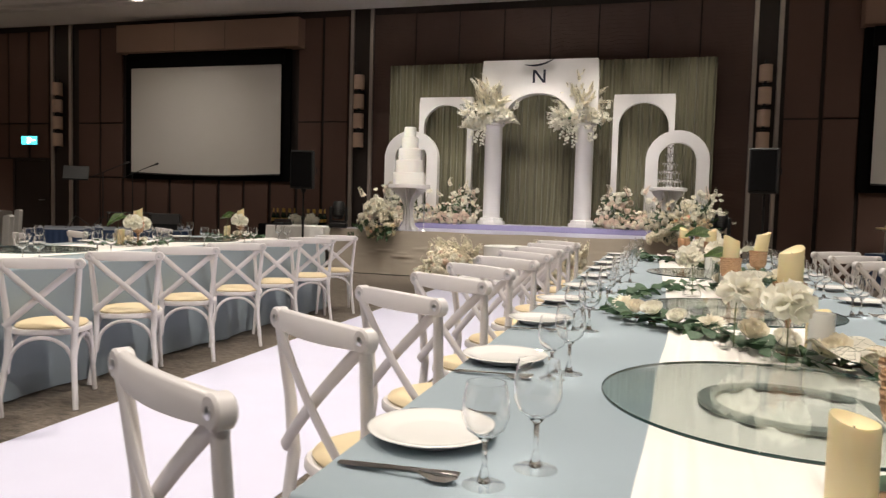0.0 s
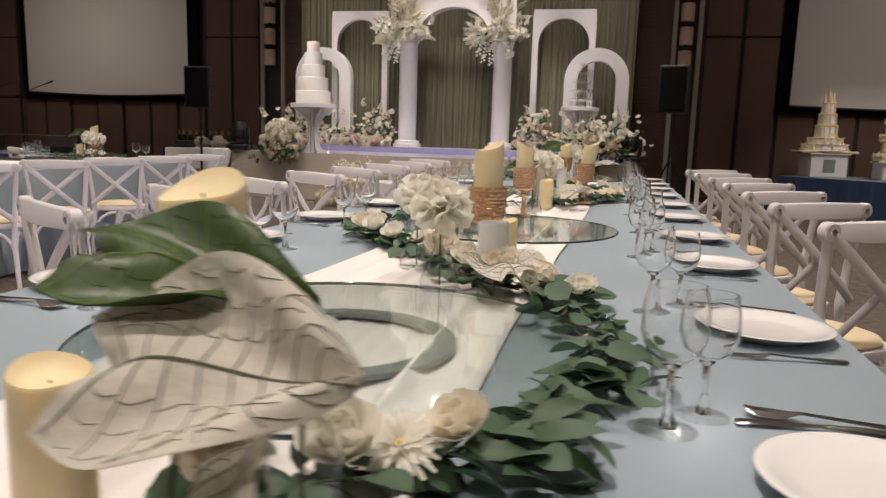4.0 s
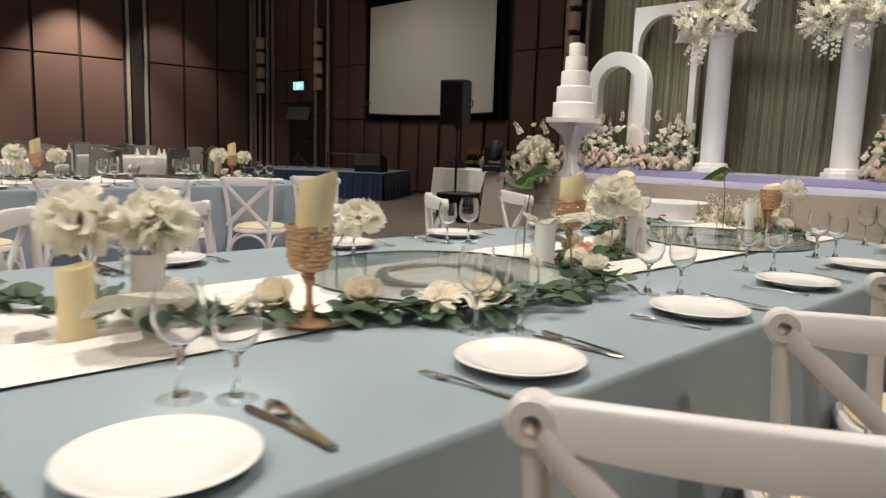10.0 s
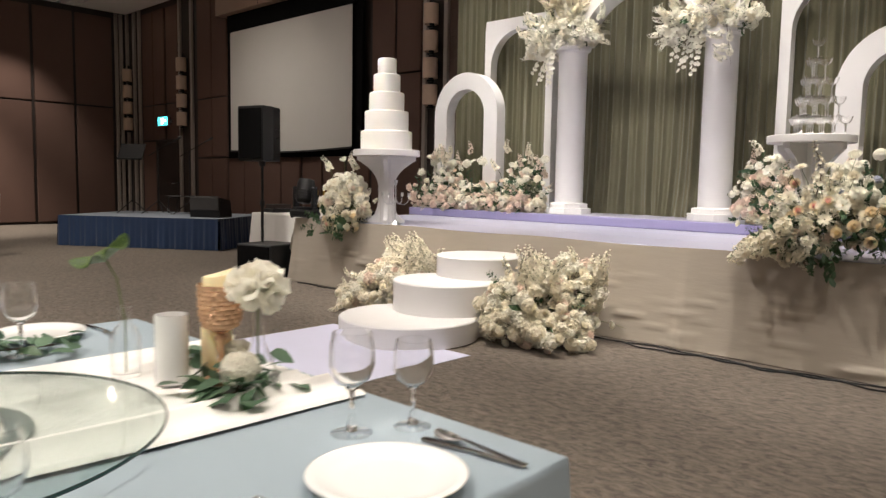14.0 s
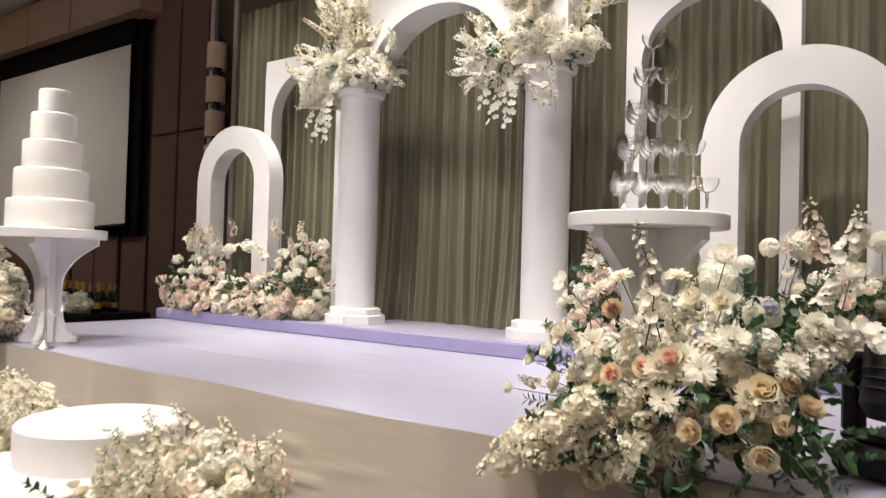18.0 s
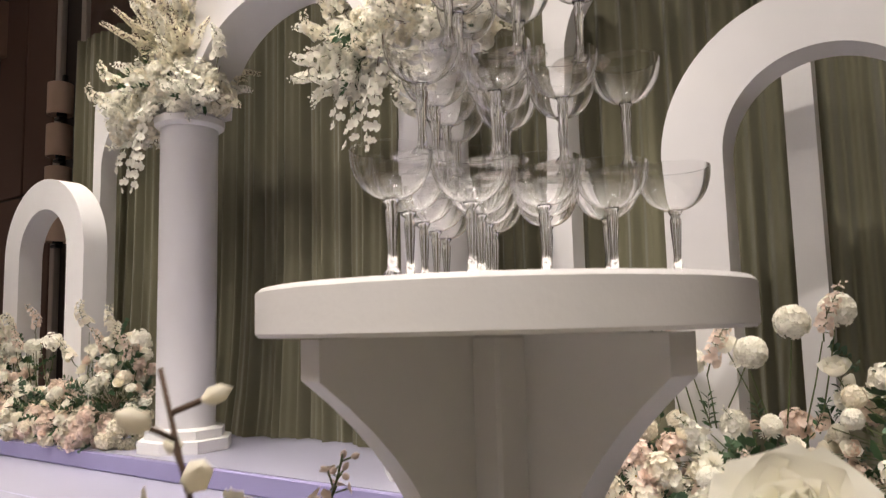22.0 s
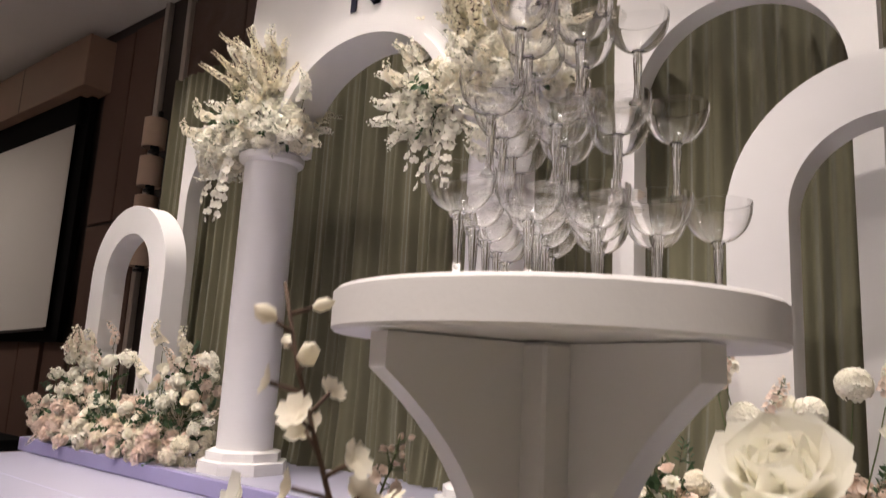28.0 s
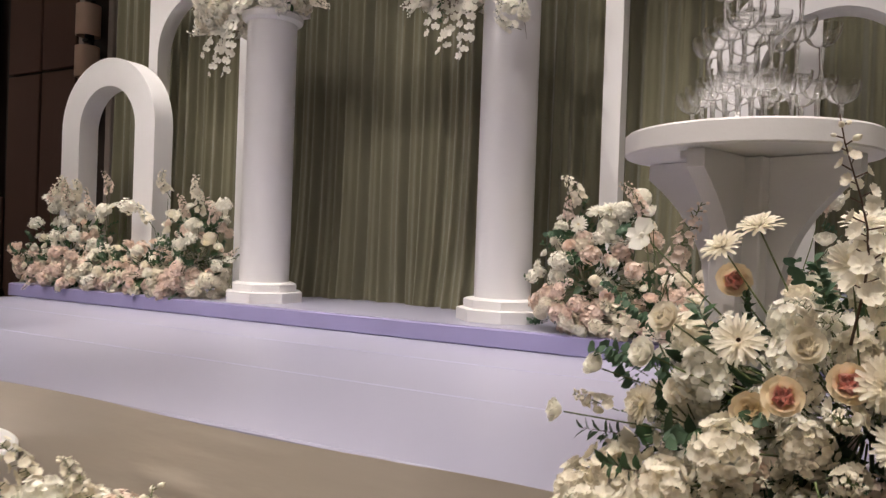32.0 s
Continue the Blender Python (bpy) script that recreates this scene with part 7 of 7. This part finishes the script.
def clothed_table(name, label, x0, x1, y0, y1, h, material, seed):
    t = thing(name, label, "table", m=pose((x0 + x1) / 2, (y0 + y1) / 2, 0))
    a, b = (x1 - x0) / 2, (y1 - y0) / 2
    rnd = random.Random(seed)
    ph = rnd.uniform(0, 6)
    per = []
    for px, py, qx, qy, nx, ny in ((-a, -b, a, -b, 0, -1), (a, -b, a, b, 1, 0), (a, b, -a, b, 0, 1), (-a, b, -a, -b, -1, 0)):
        n = max(8, int(math.hypot(qx - px, qy - py) / 0.03))
        per += [(px + (qx - px) * k / n, py + (qy - py) * k / n, nx, ny, k / n, math.hypot(qx - px, qy - py)) for k in range(n)]
    rows, n = [(h, 0.0), (h - 0.004, 0.004), (h - 0.02, 0.007), (h * 0.6, 0.014), (h * 0.25, 0.022), (0.015, 0.028)], len(per)
    vs = []
    for z, off in rows:
        d = (h - z) / h
        for x, y, nx, ny, u, length in per:
            s = u * length
            w = off + d * (0.022 * math.sin(17 * s + ph) + 0.012 * math.sin(39 * s + 2 * ph)) + 0.09 * d * math.exp(-min(s, length - s) / 0.06)
            vs.append((x + nx * w, y + ny * w, z))
    fs = [tuple(range(n))]
    for r in range(len(rows) - 1):
        fs += [(r * n + i, (r + 1) * n + i, (r + 1) * n + (i + 1) % n, r * n + (i + 1) % n) for i in range(n)]
    part("tablecloth", Geo().add(vs, fs).mesh("tablecloth", material, True, 60), t)
    for dx in (-a + 0.06, a - 0.06):
        for dy in (-b + 0.06, b - 0.06):
            part("leg", Geo().tube([(dx, dy, 0.003), (dx, dy, h - 0.03)], 0.016, 8).mesh("leg", BLACK), t)
    part("tabletop", Geo().box((-a + 0.01, -b + 0.01, h - 0.03), (a - 0.01, b - 0.01, h - 0.005)).mesh("tabletop", DARKGAP, False), t)
    return t


clothed_table("service_table", "small service table under a white cloth beside the stage", -7.1, -5.98, 14.5, 15.3, 0.74, RUNNERCLOTH, 2)
clothed_table("bottle_table", "bottle table under a black cloth by the back wall", -8.05, -6.62, 15.85, 16.6, 0.72, BLACKCLOTH, 3)
BT = [("glass_body", Geo().lathe([(0, 0), (0.036, 0.0), (0.041, 0.006), (0.041, 0.15), (0.036, 0.175), (0.018, 0.215), (0.0145, 0.24), (0.0145, 0.285), (0.0, 0.286)], 18).mesh("glass_body", BOTTLE, True, 60)),
      ("foil", Geo().lathe([(0.0155, 0.225), (0.0165, 0.23), (0.0158, 0.288), (0.0165, 0.305), (0.012, 0.313), (0.0, 0.314)], 14).mesh("foil", GOLDFOIL, True, 60)),
      ("label", Geo().lathe([(0.0414, 0.05), (0.0416, 0.052), (0.0416, 0.112), (0.0414, 0.114)], 18).mesh("label", GOLDFOIL, True, 60))]
rb = random.Random(6)
first = None
for i in range(16):
    m = pose(-7.86 + 0.13 * (i % 8) + (0.16 if i % 8 > 3 else 0) + rb.uniform(-0.015, 0.015), 16.08 + 0.2 * (i // 8) + rb.uniform(-0.02, 0.02), 0.7215, 0, 0, rb.uniform(0, 360))
    if first is None:
        first = thing("sparkling_wine_bottle", "dark green sparkling wine bottle with gold foil neck", "bottle", "bottles by the stage", m=m)
        for n, me in BT:
            part(n, me, first)
    else:
        copy_thing(first, m)
for x, seed in ((-7.3, 91), (-6.95, 92)):
    arrangement("table_posy", "small posy of white roses and hydrangeas by the bottles", (x, 15.97, 0.7215), [((0, 0, 0.08), (0.12, 0.08, 0.1), 20)], GARDEN[:3], seed)
tray = thing("serving_tray", "stacked dark serving boxes on the white service table", "box", m=pose(-6.93, 14.8, 0.7415))
part("lower_box", Geo().box((-0.11, -0.16, 0.0), (0.11, 0.16, 0.05), 0.006).mesh("lower_box", BLACK), tray)
part("upper_box", Geo().box((-0.1, -0.14, 0.051), (0.1, 0.14, 0.11), 0.006).mesh("upper_box", DARKGAP), tray)


# ---- platforms ----
def platform(name, label, corners, h):
    t = thing(name, label, "platform", kind="structure")
    n = len(corners)
    vs = [(x, y, z) for z in (h - 0.04, h) for x, y in corners]
    fs = [tuple(reversed(range(n))), tuple(range(n, 2 * n))] + [(i, (i + 1) % n, n + (i + 1) % n, n + i) for i in range(n)]
    part("deck", Geo().add(vs, fs).mesh("deck", PLATFORM, False), t, "grey carpeted platform top")
    for i in range(n):
        a, b = Vector((*corners[i], 0)), Vector((*corners[(i + 1) % n], 0))
        d = (b - a).normalized()
        o = Vector((d.y, -d.x, 0))
        length = (b - a).length

        def pleat(u, v, a=a, d=d, o=o, length=length):
            s = u * length
            w = 0.012 + (0.014 * math.sin(24 * s + 1.5 * math.sin(2 * s)) + 0.01 * math.sin(61 * s)) * (0.25 + 0.75 * (1 - v)) + 0.02 * (1 - v)
            p = a + d * s + o * w
            return (p.x, p.y, 0.006 + (h - 0.008) * v)

        part("skirt", Geo().grid(int(length * 55), 5, pleat).mesh("skirt", NAVY, True, 180), t, "navy pleated skirt")
    return t


platform("band_platform", "low band platform with navy pleated skirt on the carpet", [(-11.75, 13.65), (-9.3, 15.25), (-10.4, 16.9), (-12.85, 15.3)], 0.52)
platform("display_platform", "low display platform with navy pleated skirt for cakes", [(3.0, 16.05), (6.5, 13.75), (7.45, 15.2), (3.9, 17.3)], 0.59)


def stand(x, y, z, kind):
    if kind == "music":
        t = thing("music_stand", "black folding music stand on the band platform", "music stand", m=pose(x, y, z, 0, 0, 35))
        part("desk", Geo().box((-0.24, -0.012, -0.16), (0.24, 0.012, 0.16), 0.005, pose(0, 0, 1.12, -28, 0, 0)).mesh("desk", BLACK), t)
        part("lip", Geo().box((-0.24, -0.06, -0.17), (0.24, 0.0, -0.155), 0.004, pose(0, 0, 1.12, -28, 0, 0)).mesh("lip", BLACK), t)
        top = 1.12
    else:
        t = thing("microphone_stand", "black microphone stand with boom arm on the platform", "microphone stand", "microphone stands", m=pose(x, y, z, 0, 0, 20))
        part("boom", Geo().tube([(-0.22, 0, 1.05), (0.38, 0, 1.32)], 0.008, 6).mesh("boom", BLACK), t)
        part("microphone", Geo().tube([(0.36, 0, 1.31), (0.46, 0, 1.35), (0.48, 0, 1.36), (0.53, 0, 1.38)], [0.011, 0.014, 0.024, 0.018], 10).mesh("microphone", MESHGREY), t)
        top = 1.15
    part("pole", Geo().tube([(0, 0, 0.2), (0, 0, top)], 0.0105, 8).mesh("pole", BLACK), t)
    for a in (0, 120, 240):
        c, s = math.cos(radians(a)), math.sin(radians(a))
        part("foot", Geo().tube([(0.01 * c, 0.01 * s, 0.24), (0.3 * c, 0.3 * s, 0.009)], 0.008, 6).mesh("foot", BLACK), t)
    return t


stand(-11.3, 15.2, 0.522, "mic")
stand(-10.9, 15.6, 0.522, "mic")
stand(-11.7, 14.9, 0.522, "music")
am = thing("stage_monitor", "grey cloth-fronted stage monitor on the band platform", "speaker", m=pose(-9.98, 15.5, 0.522, 0, 0, 30))
part("cabinet", Geo().slab([(-0.2, 0.0), (0.2, 0.0), (0.16, 0.28), (-0.2, 0.34)], -0.28, 0.28, pose(0, 0, 0, 0, 0, 90)).mesh("cabinet", BLACK, False), am)
part("front_cloth", Geo().box((-0.27, -0.225, 0.12), (0.27, -0.205, 0.34), 0.008).mesh("front_cloth", MESHGREY), am)
fr = thing("keyboard_frame", "low black keyboard frame on the band platform", "keyboard stand", m=pose(-11.1, 15.75, 0.522, 0, 0, 33))
for dx in (-0.4, 0.4):
    part("side_frame", Geo().tube([(dx, -0.15, 0.01), (dx, -0.15, 0.3), (dx, 0.15, 0.3), (dx, 0.15, 0.01)], 0.012, 6).mesh("side_frame", BLACK), fr)
part("top_bar", Geo().box((-0.45, -0.16, 0.313), (0.45, 0.16, 0.33), 0.004).mesh("top_bar", MESHGREY), fr)


# ---- display cakes ----
def pearl_ring(r, z, n, s, square=False):
    g = Geo()
    for i in range(n):
        a = 2 * math.pi * i / n
        k = 1.0 / max(abs(math.cos(a)), abs(math.sin(a))) if square else 1.0
        g.lathe([(0, -s), (s * 0.8, -s * 0.5), (s * 0.8, s * 0.5), (0, s)], 6, pose(r * k * math.cos(a), r * k * math.sin(a), z))
    return g


def pedestal(x, y, z, w, h):
    t = thing("display_pedestal", "white square display pedestal with grey inset plate", "pedestal", "cake pedestals", m=pose(x, y, z, 0, 0, 5))
    part("body", Geo().box((-w / 2, -w / 2, 0), (w / 2, w / 2, h), 0.01).mesh("body", WHITE), t)
    part("inset_plate", Geo().box((-w * 0.16, -w / 2 - 0.01, h * 0.22), (w * 0.16, -w / 2 - 0.001, h * 0.8), 0.003).mesh("inset_plate", RINGGREY), t)
    part("cap", Geo().box((-w / 2 - 0.03, -w / 2 - 0.03, h + 0.001), (w / 2 + 0.03, w / 2 + 0.03, h + 0.022), 0.006).mesh("cap", WHITE), t)
    return z + h + 0.023


z = pedestal(3.72, 16.35, 0.592, 0.56, 0.36)
c = thing("castle_cake", "tall ivory sugar-work castle cake with gold trim and spires", "cake", "display cakes", m=pose(3.72, 16.35, z, 0, 0, 5))
part("board", Geo().box((-0.42, -0.3, 0.0), (0.42, 0.3, 0.04), 0.012).mesh("board", GOLDCAKE), c)
for r, a, b in ((0.36, 0.041, 0.14), (0.28, 0.14, 0.24), (0.17, 0.24, 0.44), (0.135, 0.44, 0.62), (0.1, 0.62, 0.8)):
    ti = part("tier", Geo().lathe([(r, a), (r * 0.97, a + 0.02), (r * 0.92, b - 0.02), (r * 0.97, b - 0.001), (0, b - 0.001)], 8, pose(0, 0, 0, 0, 0, 22.5)).mesh("tier", ICING, False), c)
    part("pearl_trim", pearl_ring(r * 0.95, b, 34, 0.014).join(pearl_ring(r, a + 0.02, 34, 0.012)).mesh("pearl_trim", GOLDCAKE), ti, "gold sugar pearls")
    for k in range(8):
        aa = radians(45 * k)
        part("pillar", Geo().tube([(r * 0.99 * math.cos(aa), r * 0.99 * math.sin(aa), a + 0.005), (r * 0.95 * math.cos(aa), r * 0.95 * math.sin(aa), b)], 0.013, 6).mesh("pillar", GOLDCAKE), ti)
for dx, dy, h in ((0.0, 0.0, 0.25), (-0.07, 0.0, 0.17), (0.07, 0.0, 0.17), (0, -0.07, 0.15)):
    part("spire", Geo().lathe([(0.022, 0.8), (0.026, 0.84), (0.018, 0.86), (0.015, 0.8 + h * 0.6), (0.003, 0.8 + h)], 8, pose(dx, dy, 0)).mesh("spire", GOLDCAKE), c)
part("medallion", Geo().lathe([(0.09, -0.008), (0.11, -0.008), (0.11, 0.008), (0.09, 0.008)], 28, pose(0, -0.285, 0.2, 75, 0, 0), closed=True).mesh("medallion", GOLDCAKE), c)

z = pedestal(4.58, 15.95, 0.592, 0.36, 0.26)
c = thing("rococo_cake", "ivory sugar-work tiered cake covered in scrolls and flowers", "cake", "display cakes", m=pose(4.58, 15.95, z))
rk = random.Random(3)
for r, a, b in ((0.24, 0.0, 0.12), (0.14, 0.12, 0.3), (0.18, 0.3, 0.42), (0.1, 0.42, 0.58), (0.13, 0.58, 0.68), (0.06, 0.68, 0.84)):
    ti = part("tier", Geo().lathe([(r * 0.95, a), (r, a + 0.02), (r * 0.9, (a + b) / 2), (r, b - 0.02), (r * 0.85, b - 0.001), (0, b - 0.001)], 24).mesh("tier", GOLDCAKE), c)
    fl = Geo()
    for i in range(26):
        q = rk.uniform(0, 6.28)
        zz = rk.uniform(a, b)
        d = Vector((math.cos(q), math.sin(q), rk.uniform(-0.2, 0.5)))
        floret(fl, Matrix.Translation((r * math.cos(q), r * math.sin(q), zz)) @ up_to(d), rk.uniform(0.02, 0.042), 5)
    part("sugar_flower", fl.mesh("sugar_flower", PETALCREAM, True, 180), ti)["kind"] = "stuff"

z = pedestal(5.2, 15.55, 0.592, 0.32, 0.16)
c = thing("red_box_cake", "glossy red stacked box cake with gold ribbon", "cake", "display cakes", m=pose(5.2, 15.55, z, 0, 0, -8))
for w, a, b in ((0.25, 0.0, 0.27), (0.2, 0.271, 0.44), (0.15, 0.441, 0.6)):
    ti = part("tier", Geo().box((-w, -w, a), (w, w, b), 0.015).mesh("tier", REDCAKE), c)
    part("ribbon", Geo().box((-w - 0.003, -w - 0.003, b - 0.05), (w + 0.003, w + 0.003, b - 0.025), 0.002).mesh("ribbon", GOLDFOIL), ti)


# ---- far round tables ----
def round_table(x, y, seed):
    t = thing("round_table", "round banquet table under a white floor-length cloth", "table", "round banquet tables", m=pose(x, y, 0))
    n = 96
    rnd = random.Random(seed)
    ph = rnd.uniform(0, 6)
    vs, rows = [], ((0.0, 0.75), (0.8, 0.75), (0.806, 0.742), (0.815, 0.6), (0.83, 0.3), (0.85, 0.014))
    for r, zz in rows[1:]:
        for i in range(n):
            a = 2 * math.pi * i / n
            w = (0.75 - zz) * 0.075 * (math.sin(12 * a + ph) + 0.4 * math.sin(23 * a))
            vs.append(((r + w) * math.cos(a), (r + w) * math.sin(a), zz))
    fs = [tuple(range(n))]
    for q in range(len(rows) - 2):
        fs += [(q * n + i, (q + 1) * n + i, (q + 1) * n + (i + 1) % n, q * n + (i + 1) % n) for i in range(n)]
    part("tablecloth", Geo().add(vs, fs).mesh("tablecloth", RUNNERCLOTH, True, 60), t)
    part("pedestal", Geo().lathe([(0.3, 0.003), (0.3, 0.03), (0.04, 0.06), (0.04, 0.72), (0.5, 0.742)], 24).mesh("pedestal", BLACK), t)
    for i in range(8):
        a = 45 * i + 10
        napkin = Geo().lathe([(0.05, 0.0), (0.05, 0.004), (0.03, 0.05), (0.008, 0.13), (0, 0.14)], 7).mesh("napkin", RUNNERCLOTH, False)
        solid("napkin", napkin, "folded white napkin cone on a round table", "napkin", "round table settings", m=pose(x + 0.58 * math.cos(radians(a)), y + 0.58 * math.sin(radians(a)), 0.7515))
    return t


def cover_chair():
    c = thing("covered_chair", "banquet chair under a grey fabric cover", "chair", "covered banquet chairs")
    g = Geo()

    def back(u, v):
        x = (u - 0.5) * 0.42
        return (x * (1.05 - 0.1 * v), -0.21 - 0.05 * v - 0.02 * math.cos(math.pi * (u - 0.5)), 0.02 + 0.9 * v - 0.02 * (2 * u - 1) ** 2 * v)

    def inner(u, v):
        p = back(1 - u, v)
        return (p[0] * 0.98, p[1] + 0.05, p[2])

    g.grid(10, 8, back).grid(10, 8, inner)
    for s in (0.0, 1.0):
        g.grid(1, 8, lambda u, v, s=s: (lambda p, q: (p[0] + (q[0] - p[0]) * u, p[1] + (q[1] - p[1]) * u, p[2]))(back(s, v), inner(1 - s, v)))
    g.grid(10, 1, lambda u, v: (back(u, 1)[0], back(u, 1)[1] + 0.05 * v, back(u, 1)[2] + 0.01 * math.sin(math.pi * v)))
    part("back_cover", g.mesh("back_cover", GREYCHAIR, True, 60), c)
    part("seat_cover", Geo().box((-0.215, -0.19, 0.012), (0.215, 0.23, 0.47), 0.035).mesh("seat_cover", GREYCHAIR), c)
    return c


CC = None
for x, y, seed in ((-8.6, 8.6, 1), (-11.6, 8.3, 2), (-13.9, 10.9, 3), (-11.2, 11.2, 4), (-8.4, 5.2, 5), (-11.6, 5.0, 6)):
    round_table(x, y, seed)
    for i in range(8):
        a = 45 * i + 12
        m = pose(x + 1.12 * math.cos(radians(a)), y + 1.12 * math.sin(radians(a)), 0, 0, 0, a + 90)
        if CC is None:
            CC = cover_chair()
            CC.matrix_world = m
        else:
            copy_thing(CC, m)

# cables along the foot of the stage
for k, (y, ph, x0, x1) in enumerate(((14.02, 0.0, -5.4, 1.2), (13.97, 2.0, -1.3, 2.4))):
    pts = [(x0 + (x1 - x0) * i / 60, y + 0.025 * math.sin(0.5 * i + ph) + 0.02 * math.sin(1.3 * i), 0.0085) for i in range(61)]
    solid("cable", Geo().tube(pts, 0.006, 6).mesh("cable", BLACK), "black cable lying on the carpet along the stage", "cable", "stage cables")
# candelabrum at the cake stand's foot
t = thing("candelabrum", "slim silver candelabrum with curved arms beside the cake stand", "candelabrum", m=pose(-4.02, 14.25, SZ + 0.004))
part("foot", Geo().lathe([(0, 0), (0.06, 0.0), (0.055, 0.01), (0.02, 0.03), (0.008, 0.05), (0, 0.051)], 20).mesh("foot", CHROME), t)
part("stem", Geo().lathe([(0, 0.045), (0.007, 0.046), (0.006, 0.1), (0.014, 0.115), (0.006, 0.13), (0.006, 0.23), (0.016, 0.25), (0.007, 0.27), (0.006, 0.4), (0.013, 0.41), (0.006, 0.425), (0.0, 0.426)], 12).mesh("stem", CHROME, True, 60), t)
part("cup", Geo().lathe([(0, 0.42), (0.018, 0.425), (0.02, 0.46), (0.018, 0.46), (0.012, 0.43), (0, 0.428)], 14).mesh("cup", CHROME, True, 60), t)
ARM = Geo().tube([(0.008, 0, 0.25), (0.05, 0, 0.215), (0.1, 0, 0.21), (0.14, 0, 0.24), (0.15, 0, 0.29)], 0.004, 6).mesh("arm", CHROME)
ARMCUP = Geo().lathe([(0, 0.288), (0.02, 0.292), (0.014, 0.3), (0.014, 0.33), (0.012, 0.33), (0.01, 0.3), (0, 0.299)], 12, pose(0.15, 0, 0)).mesh("candle_cup", CHROME, True, 60)
for k in range(4):
    a = part("arm", ARM, t, "", pose(0, 0, 0, 0, 0, 90 * k + 20))
    part("candle_cup", ARMCUP, a)
